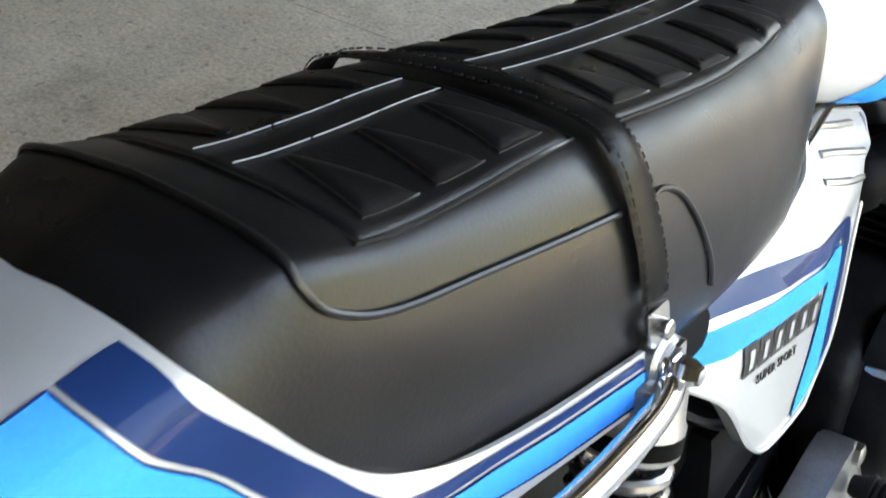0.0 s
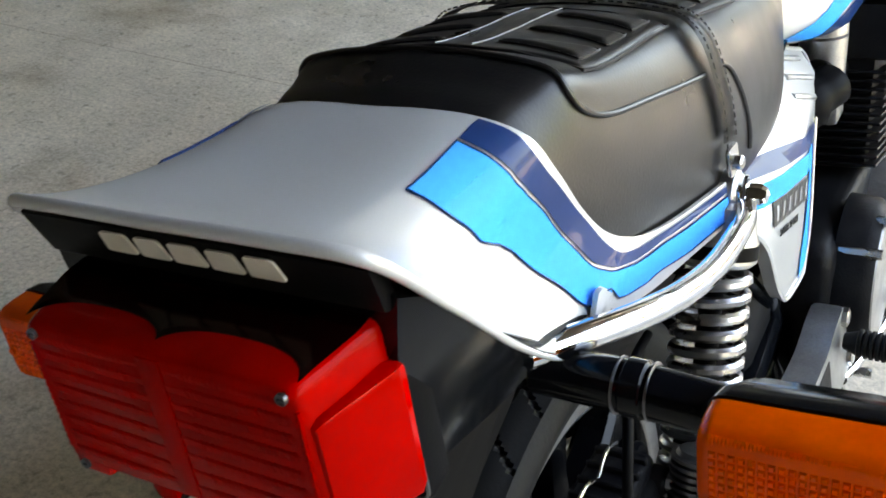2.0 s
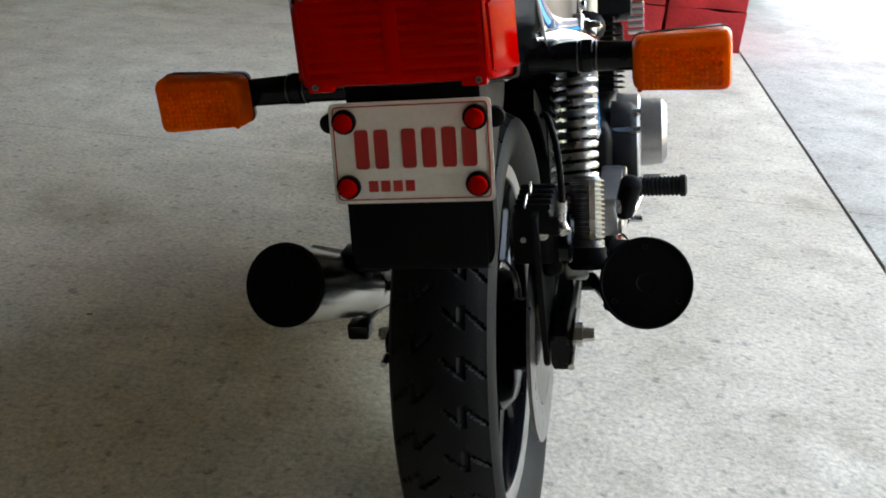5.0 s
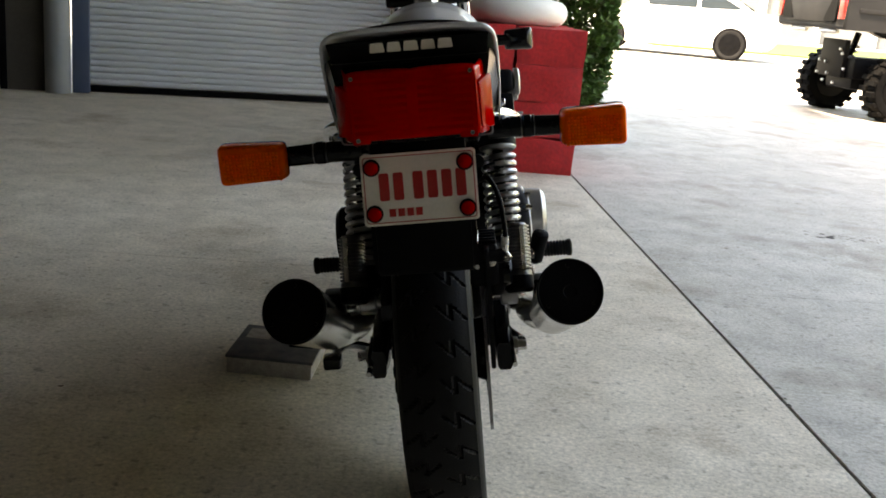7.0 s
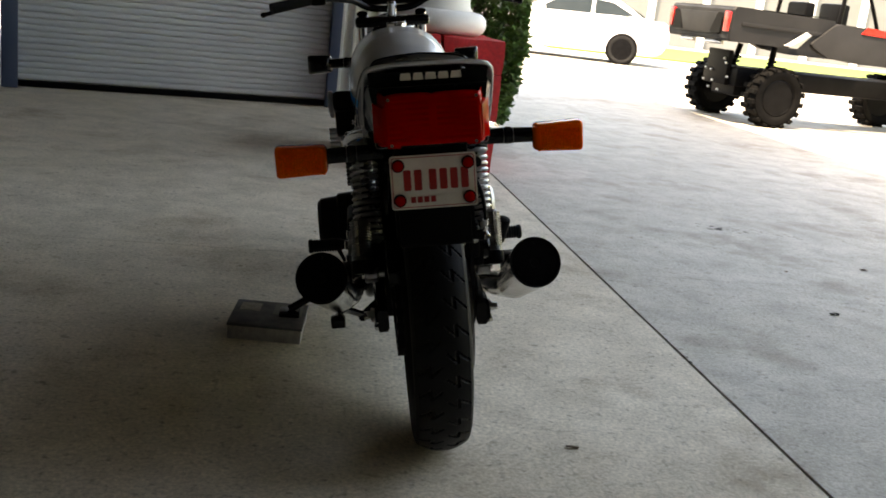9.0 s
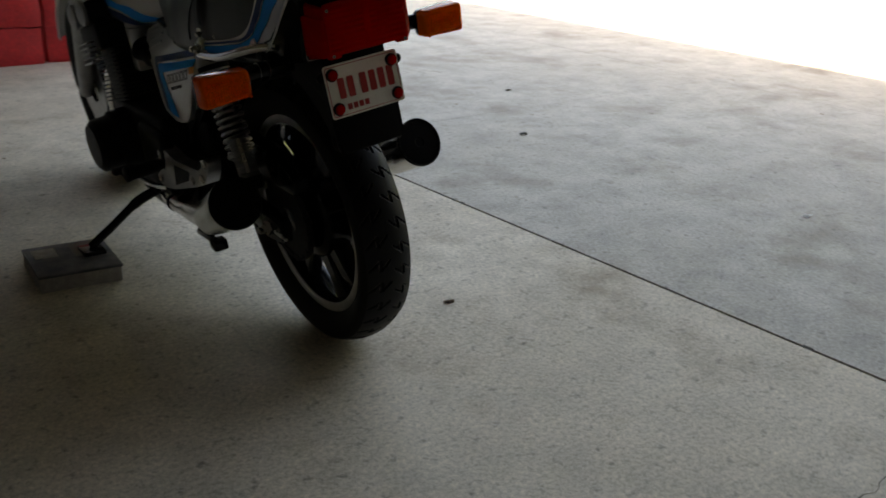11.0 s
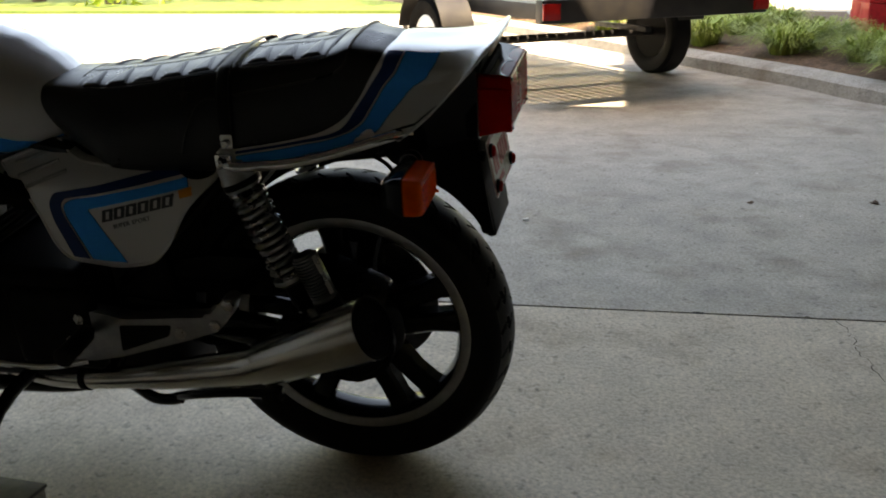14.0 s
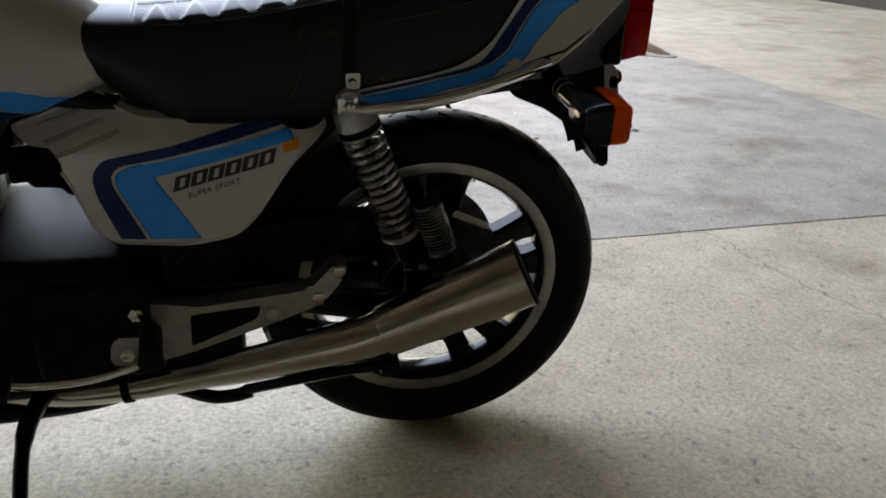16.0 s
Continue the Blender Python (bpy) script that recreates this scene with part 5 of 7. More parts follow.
def swingarm():
    sw = part("swingarm", rod((-0.083, 0.44, 0.345), (0.083, 0.44, 0.345), 0.032, 20), BLACKPAINT, bike, "gloss black box swingarm")
    for s in (1, -1):
        rings = []
        for y, x, z, h, w in ((-0.055, 0.112, 0.289, 0.050, 0.026), (0.02, 0.112, 0.292, 0.070, 0.030), (0.10, 0.112, 0.302, 0.066, 0.032), (0.30, 0.108, 0.335, 0.052, 0.034), (0.47, 0.10, 0.345, 0.060, 0.036)):
            rings.append([V((s * (x + a * w / 2), y, z + b * h / 2)) for a, b in ((-1, -0.7), (-0.7, -1), (0.7, -1), (1, -0.7), (1, 0.7), (0.7, 1), (-0.7, 1), (-1, 0.7))])
        part("arm", loft(rings), BLACKPAINT, sw)
    for s in (1, -1):
        part("axle_nut", lathe([(0, 0.017), (0.012, 0.017), (0.013, 0.010), (0.028, 0.009), (0.028, 0.0)], 6, axis_m((s * 0.126, 0, AXLE), (s, 0, 0))), STEEL, sw, "steel axle nut")
        part("adjuster", rod((s * 0.128, -0.03, AXLE), (s * 0.128, -0.085, AXLE - 0.004), 0.0045, 8), STEEL, sw, "chain adjuster bolt")
        part("end_plate", panel(round_poly([(-0.06, 0.268), (0.03, 0.258), (0.03, 0.318), (-0.06, 0.310)], 0.01), lambda a, b, t, s=s: V((s * (0.1255 + t), a, b)), 0.004, 0.001, 1), BLACKPAINT, sw)


swingarm()


def inner_mudguard():
    rings = []
    for k in range(15):
        th = radians(-5 + 72 * k / 14)
        c = V((0, 0.345 * math.cos(th), AXLE + 0.345 * math.sin(th)))
        n = V((0, math.cos(th), math.sin(th)))
        rings.append([c + V((a, 0, 0)) + n * b for a, b in ((-0.074, -0.03), (-0.074, 0.0), (0.0, 0.006), (0.074, 0.0), (0.074, -0.03), (0.070, -0.03), (0.070, -0.004), (-0.070, -0.004), (-0.070, -0.03))])
    part("inner_mudguard", loft(rings), BLACKPLASTIC, bike, "black inner mudguard in front of the wheel")
    bm = box(-0.108, 0.108, 0.335, 0.53, 0.16, 0.46, 0.02, 2)
    part("pivot_casting", bm, BLACKENGINE, bike, "black swingarm pivot casting")


inner_mudguard()


def rear_brake():
    disc = part("brake_disc", lathe([(0.078, 0.148), (0.083, 0.148), (0.083, 0.095), (0.078, 0.095)], 64, Matrix.Translation((0, 0, AXLE)), closed=True), DISC, bike, "steel rear brake disc")
    part("disc_carrier", lathe([(0.05, 0.05), (0.076, 0.06), (0.078, 0.098), (0.083, 0.098), (0.083, 0.0)], 40, Matrix.Translation((0, 0, AXLE))), BLACKPAINT, disc)
    cal = part("brake_caliper", box(0.060, 0.112, -0.075, 0.030, 0.425, 0.500, 0.012, 3), BLACKENGINE, bike, "black twin-piston rear brake caliper")
    part("caliper_bridge", box(0.095, 0.120, -0.068, 0.020, 0.405, 0.486, 0.010, 3), BLACKENGINE, cal)
    for y in (-0.048, 0.002):
        part("piston_housing", lathe([(0.0, 0.0245), (0.012, 0.0245), (0.016, 0.021), (0.016, 0.013), (0.013, 0.012), (0.013, 0.0)], 26, axis_m((0.118, y, 0.444), (1, 0, 0))), BLACKPAINT, cal, "round black piston housing")
    for y, zz in ((-0.070, 0.478), (0.020, 0.478), (-0.024, 0.418)):
        ear = part("caliper_ear", lathe([(-0.03, 0.0125), (0.006, 0.0125), (0.008, 0.010), (0.008, 0.0)], 16, axis_m((0.116, y, zz), (1, 0, 0))), BLACKENGINE, cal)
        part("caliper_bolt", lathe([(0.007, 0.0078), (0.0125, 0.0078), (0.014, 0.006), (0.014, 0.0)], 6, axis_m((0.116, y, zz), (1, 0, 0))), STEEL, ear, "steel caliper bolt")
    for k in range(5):
        part("cooling_rib", box(0.064, 0.110, -0.066 + 0.019 * k, -0.061 + 0.019 * k, 0.497, 0.5055, 0.0015, 1), BLACKENGINE, cal)
    part("caliper_bracket", panel(round_poly([(-0.095, 0.498), (0.045, 0.498), (0.075, 0.36), (0.045, 0.262), (-0.050, 0.262), (-0.070, 0.36)], 0.012), lambda a, b, t: V((0.088 + t, a, b)), 0.008, 0.002, 1), BLACKENGINE, cal, "black caliper bracket")
    part("pad_pin", rod((0.075, -0.078, 0.462), (0.075, 0.034, 0.462), 0.0038, 10), STEEL, cal, "steel pad pin")
    part("pad_spring", tube(spline([(0.078, -0.070, 0.502), (0.079, -0.045, 0.512), (0.080, -0.022, 0.503), (0.079, 0.0, 0.512), (0.078, 0.026, 0.502)], 6), 0.0016, 6), STEEL, cal, "thin wire pad spring")
    part("bleed_bolt", rod((0.10, -0.066, 0.47), (0.10, -0.080, 0.47), 0.008, 10), STEEL, cal)
    part("hose_union", rod((0.118, -0.062, 0.484), (0.128, -0.082, 0.474), 0.0085, 12, bevel=0.002), STEEL, cal, "steel hose union")
    part("brake_hose", tube(spline([(0.122, -0.070, 0.482), (0.126, -0.074, 0.52), (0.120, -0.05, 0.575), (0.105, 0.0, 0.60), (0.09, 0.08, 0.58)], 8), 0.0042, 10), BLACKPLASTIC, cal, "black brake hose")
    part("hose_crimp", tube([(0.123, -0.071, 0.487), (0.1255, -0.073, 0.512)], 0.0068, 12), STEEL, cal)
    part("torque_arm", tube([(0.118, 0.0, 0.42), (0.118, 0.12, 0.36), (0.115, 0.30, 0.325)], 0.008, 10), BLACKPAINT, cal)


rear_brake()


def chain():
    bm = bmesh.new()
    r1, r2, c1, c2 = 0.092, 0.038, V((0, 0, AXLE)), V((0, 0.52, 0.345))
    pts = []
    for k in range(25):
        th = math.pi / 2 + math.pi * k / 24
        pts.append(c1 + V((0, math.cos(th), math.sin(th))) * r1)
    for k in range(25):
        th = -math.pi / 2 + math.pi * k / 24
        pts.append(c2 + V((0, math.cos(th), math.sin(th))) * r2)
    pts.append(pts[0])
    step = 0.0159
    acc = 0.0
    out = []
    for a, b in zip(pts, pts[1:]):
        ln = (b - a).length
        while acc < ln:
            out.append((a.lerp(b, acc / ln), (b - a).normalized()))
            acc += step
        acc -= ln
    for k, (p, t) in enumerate(out):
        w = 0.0085 if k % 2 else 0.0065
        m = Matrix((V((1, 0, 0)), t, V((1, 0, 0)).cross(t))).transposed().to_4x4()
        m.translation = p + V((-0.075, 0, 0))
        box(-w, w, -0.0085, 0.0085, -0.0055, 0.0055, m=m, bm=bm)
    ch = part("drive_chain", bm, BLACKENGINE, bike, "dark steel drive chain")
    part("sprocket", lathe([(-0.078, 0.098), (-0.072, 0.098), (-0.072, 0.03), (-0.078, 0.03)], 48, Matrix.Translation((0, 0, AXLE)), closed=True), BLACKENGINE, ch)
    bm = panel(round_poly([(-0.10, 0.415), (0.0, 0.462), (0.25, 0.462), (0.44, 0.425), (0.44, 0.375), (0.10, 0.385), (-0.09, 0.380)], 0.008), lambda a, b, t: V((-0.094 + t, a, b)), 0.036, 0.003)
    part("chain_guard", bm, BLACKPAINT, bike, "gloss black chain guard")


chain()


def engine():
    bm = box(-0.165, 0.165, 0.50, 0.92, 0.185, 0.44, 0.03, 3)
    box(-0.12, 0.12, 0.53, 0.85, 0.15, 0.20, 0.02, 2, bm)
    eng = part("engine", bm, BLACKENGINE, bike, "black four-cylinder engine with silver caps")
    tilt = Matrix.Translation((0, 0.80, 0.43)) @ Matrix.Rotation(radians(-14), 4, 'X')
    part("cylinder_block", box(-0.165, 0.165, -0.075, 0.075, 0.0, 0.20, 0.012, 2, m=tilt), BLACKENGINE, eng)
    for k in range(12):
        z = 0.008 + k * 0.0112
        part("cooling_fin", box(-0.180, 0.180, -0.092, 0.092, z, z + 0.0036, 0.0012, 1, m=tilt), BLACKENGINE, eng, smooth=0)
    for s in (1, -1):
        for k in range(5):
            z = 0.118 + k * 0.0135
            part("head_fin", box(s * 0.190, s * 0.222, -0.045, 0.045, z, z + 0.005, 0.001, 1, m=tilt), ALLOY, eng, "polished fin end", smooth=0)
    part("head", box(-0.20, 0.20, -0.085, 0.085, 0.148, 0.222, 0.012, 2, m=tilt), BLACKENGINE, eng)
    part("cam_cover", box(-0.205, 0.205, -0.088, 0.088, 0.224, 0.282, 0.02, 3, m=tilt), BLACKENGINE, eng)
    for s in (1, -1):
        for y in (-0.05, 0.05):
            part("cam_cap", lathe([(0, 0.034), (0.010, 0.034), (0.014, 0.028), (0.014, 0.0)], 28, tilt @ axis_m((s * 0.205, y, 0.252), (s, 0, 0))), ALLOY, eng, "round polished cam cap")
    for s, yy, zz, r, t in ((1, 0.82, 0.338, 0.072, 0.105), (-1, 0.80, 0.325, 0.078, 0.115)):
        # Left cover is black to carry the shade on that side; right stays alloy.
        part("crank_cover", lathe([(0, r + 0.012), (t * 0.45, r + 0.008), (t * 0.5, r), (t * 0.9, r - 0.004), (t, r - 0.016), (t, 0.0)], 40, axis_m((s * 0.160, yy, zz), (s, 0, 0))), ALLOY if s > 0 else BLACKENGINE, eng, "round silver end cover" if s > 0 else "round end cover coloured black for its shaded side")
    part("clutch_cover", lathe([(0, 0.105), (0.035, 0.102), (0.048, 0.09), (0.05, 0.0)], 44, axis_m((0.160, 0.62, 0.350), (1, 0, 0))), BLACKENGINE, eng, "black clutch cover")
    part("cover_rim", lathe([(0.036, 0.096), (0.050, 0.088), (0.052, 0.080)], 44, axis_m((0.160, 0.62, 0.350), (1, 0, 0))), ALLOY, eng, "polished cover edge")
    part("sprocket_cover", box(-0.185, -0.15, 0.47, 0.66, 0.235, 0.41, 0.02, 3), BLACKENGINE, eng)
    for y, z in ((0.54, 0.25), (0.60, 0.44), (0.69, 0.40), (0.71, 0.27), (0.55, 0.42)):
        part("case_bolt", rod((0.165, y, z), (0.215, y, z), 0.0065, 6), STEEL, eng, "steel case bolt")
    for k in range(4):
        x = -0.108 + 0.072 * k
        c = part("carburettor", lathe([(0, 0.028), (0.06, 0.030), (0.064, 0.024)], 22, axis_m((x, 0.70, 0.585), (0, 0, 1))), ALLOY, eng, "silver carburettor body")
        part("carb_top", lathe([(0.064, 0.030), (0.10, 0.030), (0.106, 0.026), (0.106, 0.0)], 24, axis_m((x, 0.70, 0.585), (0, 0, 1))), ALLOY, c, "bright round carburettor cap")
        part("carb_throat", rod((x, 0.66, 0.60), (x, 0.76, 0.58), 0.024, 18), BLACKPLASTIC, c)
        part("float_bowl", box(x - 0.026, x + 0.026, 0.675, 0.725, 0.53, 0.585, 0.008), ALLOY, c)
    for s in (1, -1):
        part("intake_duct", tube(spline([(s * 0.128, 0.655, 0.595), (s * 0.115, 0.63, 0.59), (s * 0.080, 0.59, 0.57), (s * 0.060, 0.53, 0.55)], 5), [0.028] * 6 + [0.036] * 5 + [0.045] * 5, 18), BLACKPLASTIC, eng, "grey-black intake duct")
    part("airbox", box(-0.082, 0.082, 0.26, 0.53, 0.40, 0.62, 0.025, 2), BLACKPLASTIC, bike, "black plastic airbox and battery tray")
    for k in range(4):
        x = -0.135 + 0.09 * k
        sg = 1 if x > 0 else -1
        pts = spline([(x, 0.89, 0.50), (x, 0.96, 0.47), (x * 1.02, 0.985, 0.36), (x * 1.0, 0.95, 0.24), (sg * 0.10, 0.86, 0.175), (sg * 0.12, 0.74, 0.178)], 6)
        part("exhaust_header", tube(pts, 0.0195, 14), CHROME, bike, "chrome exhaust header pipe")


engine()


def frame_tubes():
    bm = bmesh.new()
    for s in (1, -1):
        tube(spline([(s * 0.02, 1.05, 0.80), (s * 0.09, 0.98, 0.62), (s * 0.12, 0.95, 0.35), (s * 0.13, 0.88, 0.17), (s * 0.135, 0.65, 0.155), (s * 0.13, 0.50, 0.20), (s * 0.105, 0.46, 0.34), (s * 0.075, 0.46, 0.60)], 6), 0.0165, 12, bm)
        tube(spline([(s * 0.075, 0.46, 0.625), (s * 0.082, 0.30, 0.64), (s * 0.095, 0.17, 0.655), (s * 0.095, -0.12, 0.69)], 5), 0.0135, 12, bm)
        tube(spline([(s * 0.10, 0.44, 0.40), (s * 0.105, 0.30, 0.52), (s * 0.10, 0.17, 0.645)], 5), 0.0125, 12, bm)
        tube([(s * 0.03, 1.04, 0.83), (s * 0.06, 0.75, 0.70), (s * 0.08, 0.50, 0.665)], 0.0165, 12, bm)
    fr = part("frame", bm, BLACKPAINT, bike, "gloss black tubular frame")
    for s in (1, -1):
        part("shock_mount", rod((s * 0.10, 0.160, 0.682), (s * 0.118, 0.160, 0.682), 0.022, 16, bevel=0.004), BLACKPAINT, fr)


frame_tubes()


def footrest(s):
    """Cast alloy hanger with a rubber peg, and the pillion peg folded up."""
    put = lambda a, b, t: V((s * (0.146 + t + max(0.0, 0.34 - b) * 0.10), a, b))
    poly = [(0.545, 0.264), (0.548, 0.290), (0.520, 0.350), (0.503, 0.371), (0.463, 0.371), (0.403, 0.360), (0.229, 0.378), (0.188, 0.424), (0.165, 0.418), (0.183, 0.382), (0.211, 0.350), (0.274, 0.326), (0.423, 0.279), (0.487, 0.265)]
    hang = part("footrest_hanger", panel(round_poly(poly, 0.010, 3), put, 0.036, 0.005), ALLOY, bike, "cast alloy footrest hanger")
    # Flat black patch on the face stands in for the shaded recess.
    part("recess", panel(round_poly([(0.418, 0.347), (0.307, 0.356), (0.314, 0.332), (0.42, 0.291)], 0.006, 3), lambda a, b, t: put(a, b, 0.0355 + t), 0.0015), BLACKENGINE, hang, "black patch for the shaded cast recess")
    for y, z in ((0.215, 0.364), (0.182, 0.410), (0.500, 0.356), (0.520, 0.285), (0.290, 0.340)):
        part("hanger_bolt", lathe([(0, 0.012), (0.007, 0.012), (0.009, 0.008), (0.009, 0.0)], 6, axis_m(put(y, z, 0.035), (s, 0, 0))), STEEL, hang, "steel hex bolt")
    prof = [(0.0, 0.010)]
    for k in range(11):
        prof += [(0.016 + k * 0.007, 0.0155), (0.0175 + k * 0.007, 0.018), (0.0205 + k * 0.007, 0.018), (0.0220 + k * 0.007, 0.0155)]
    prof += [(0.096, 0.0195), (0.104, 0.0195), (0.107, 0.014)]
    part("footpeg", lathe(prof, 16, axis_m((s * 0.188, 0.480, 0.335), (s, -0.06, 0.02))), RUBBER, bike, "ribbed black rubber footpeg")
    if s > 0:
        part("pillion_peg", lathe([(0.0, 0.010), (0.006, 0.0155), (0.062, 0.0165), (0.068, 0.015), (0.071, 0.008)], 18, axis_m((s * 0.190, 0.205, 0.385), (s * 0.22, -0.30, 0.90))), BLACKPLASTIC, bike, "folded smooth black pillion peg")
    arm = spline([(s * 0.185, 0.50, 0.262), (s * 0.198, 0.58, 0.250), (s * 0.212, 0.66, 0.256), (s * 0.222, 0.70, 0.268)], 6)
    lever = part("pedal", tube(arm, 0.0075, 10), CHROME, bike, "chrome foot lever")
    part("pedal_pad", box(s * 0.205, s * 0.265, 0.690, 0.722, 0.264, 0.278, 0.004), STEEL if s > 0 else RUBBER, lever)


footrest(1)
footrest(-1)


def stands():
    foot = V((-0.380, 0.675, 0.086))
    top = V((-0.125, 0.640, 0.215))
    bm = tube(spline([top, top.lerp(foot, 0.35) + V((0, 0.03, 0.012)), top.lerp(foot, 0.75) + V((0, 0.02, 0.006)), foot + V((0, 0, 0.010))], 6), [0.015] * 8 + [0.012] * 11, 12)
    st = part("side_stand", bm, BLACKPAINT, bike, "black side stand resting on a box")
    part("stand_foot", box(-0.030, 0.030, -0.035, 0.035, -0.006, 0.006, 0.003, m=Matrix.Translation(foot) @ Matrix.Rotation(radians(9.3), 4, 'Y')), BLACKPAINT, st)
    part("stand_pivot", rod((-0.13, 0.64, 0.195), (-0.13, 0.64, 0.23), 0.02, 14), BLACKPAINT, st)
    bm = bmesh.new()
    for s in (1, -1):
        tube(spline([(s * 0.12, 0.46, 0.165), (s * 0.15, 0.40, 0.160), (s * 0.16, 0.36, 0.165), (s * 0.16, 0.33, 0.172)], 5), 0.012, 10, bm)
    tube([(-0.13, 0.44, 0.16), (0.13, 0.44, 0.16)], 0.011, 10, bm)
    tube(spline([(-0.16, 0.34, 0.175), (-0.20, 0.27, 0.215), (-0.215, 0.18, 0.238), (-0.215, 0.10, 0.243)], 5), 0.0095, 10, bm)
    box(-0.235, -0.20, 0.085, 0.12, 0.230, 0.256, 0.006, 2, bm)
    part("centre_stand", bm, BLACKPAINT, bike, "black centre stand folded up")


stands()


def front_end():
    bm = bmesh.new()
    for s in (1, -1):
        a = V((s * 0.095, 1.135, 0.93))
        b = V((s * 0.095, 1.455, 0.315))
        tube([a, a.lerp(b, 0.45)], 0.0185, 16, bm)
    fk = part("front_fork", bm, CHROME, bike, "telescopic front fork")
    for s in (1, -1):
        a = V((s * 0.095, 1.135, 0.93))
        b = V((s * 0.095, 1.455, 0.315))
        part("fork_slider", tube([a.lerp(b, 0.44), a.lerp(b, 0.9), b + V((0, 0.01, -0.01))], [0.026, 0.026, 0.022], 18), ALLOY, fk, "alloy fork slider")
        part("front_disc", lathe([(s * 0.066, 0.138), (s * 0.072, 0.138), (s * 0.072, 0.06), (s * 0.066, 0.06)], 48, Matrix.Translation((0, 1.47, 0.325)), closed=True), DISC, fk)
    part("yoke", box(-0.12, 0.12, 1.10, 1.17, 0.885, 0.92, 0.012, 2), BLACKPAINT, fk)
    part("lower_yoke", box(-0.12, 0.12, 1.17, 1.24, 0.735, 0.77, 0.012, 2), BLACKPAINT, fk)
    part("front_axle", rod((-0.12, 1.47, 0.325), (0.12, 1.47, 0.325), 0.012, 12), STEEL, fk)
    # handlebar
    pts = spline([(-0.36, 0.94, 0.965), (-0.24, 0.985, 0.985), (-0.13, 1.09, 0.975), (-0.06, 1.13, 0.945), (0.06, 1.13, 0.945), (0.13, 1.09, 0.975), (0.24, 0.985, 0.985), (0.36, 0.94, 0.965)], 6)
    hb = part("handlebar", tube(pts, 0.0112, 12), BLACKPAINT, bike, "black handlebar with rubber grips")
    for s in (1, -1):
        part("grip", tube([(s * 0.25, 0.981, 0.984), (s * 0.37, 0.936, 0.963)], 0.0165, 14), RUBBER, hb, "black rubber grip")
        part("lever", tube(spline([(s * 0.22, 1.03, 0.988), (s * 0.28, 1.045, 0.972), (s * 0.40, 1.00, 0.945)], 5), 0.0065, 8), BLACKPAINT, hb, "control lever")
        part("lever_ball", lathe([(-0.009, 0.001), (-0.006, 0.007), (0, 0.009), (0.006, 0.007), (0.009, 0.001)], 12, Matrix.Translation((s * 0.40, 1.00, 0.945))), BLACKPAINT, hb)
        part("switch_box", box(s * 0.205, s * 0.25, 0.965, 1.01, 0.965, 1.005, 0.008), BLACKPLASTIC, hb)
    # instruments, headlight
    ins = part("instrument_cluster", box(-0.125, 0.125, 1.14, 1.19, 0.955, 1.02, 0.02, 3), BLACKPLASTIC, bike, "black twin-dial instrument cluster")
    for s in (1, -1):
        part("dial_ring", lathe([(0, 0.052), (0.045, 0.052), (0.05, 0.047), (0.05, 0.040), (0.044, 0.038), (0.044, 0.0)], 32, axis_m((s * 0.066, 1.19, 1.0), (0, -0.75, 0.66))), CHROME, ins, "chrome dial ring")
        part("dial_face", lathe([(0.0445, 0.038), (0.0455, 0.038), (0.0455, 0.0)], 28, axis_m((s * 0.066, 1.19, 1.0), (0, -0.75, 0.66))), BLACKPAINT, ins)
    part("ignition_lock", rod((0, 1.12, 0.92), (0, 1.10, 0.965), 0.015, 16, bevel=0.002), CHROME, ins, "chrome ignition lock")
    hl = part("headlight", lathe([(0, 0.03), (0.03, 0.075), (0.09, 0.092), (0.11, 0.095), (0.115, 0.088)], 36, axis_m((0, 1.20, 0.83), (0, 1, 0))), BLACKPAINT, bike, "round black headlight")
    part("headlight_glass", lathe([(0.112, 0.09), (0.125, 0.06), (0.13, 0.0)], 36, axis_m((0, 1.20, 0.83), (0, 1, 0))), GLASS, hl)
    # front mudguard
    rings = []
    for k in range(19):
        th = radians(20 + 140 * k / 18)
        rr = 0.350
        c = V((0, 1.47 + rr * math.cos(th), 0.325 + rr * math.sin(th)))
        n = V((0, math.cos(th), math.sin(th)))
        rings.append([c + V((a, 0, 0)) + n * b for a, b in ((-0.066, -0.035), (-0.066, -0.01), (-0.045, 0.004), (0, 0.01), (0.045, 0.004), (0.066, -0.01), (0.066, -0.035), (0.062, -0.035), (0.062, -0.012), (0, 0.006), (-0.062, -0.012), (-0.062, -0.035))])
    part("front_mudguard", loft(rings), SILVER, bike, "silver front mudguard")


front_end()

# ---- under the bike and on the floor ----
def stand_box():
    ob = thing("box", "flat worn printed box lying under the side stand", "box", pose(-0.448, 0.66, 0, 0, 0, -3))
    part("carton", box(-0.105, 0.105, -0.105, 0.115, 0.0, 0.040, 0.003), CARDSIDE, ob, "dusty pale box sides")
    part("lid", box(-0.108, 0.108, -0.108, 0.118, 0.0405, 0.0485, 0.002), CARD, ob, "worn printed lid")
    part("print_patch", box(-0.09, -0.03, 0.02, 0.09, 0.0487, 0.0495, 0), CARDSIDE, ob, "pale printed patch")
    part("print_patch", box(0.01, 0.095, 0.0, 0.10, 0.0487, 0.0493, 0), GREYDOOR, ob, "grey printed patch")


stand_box()


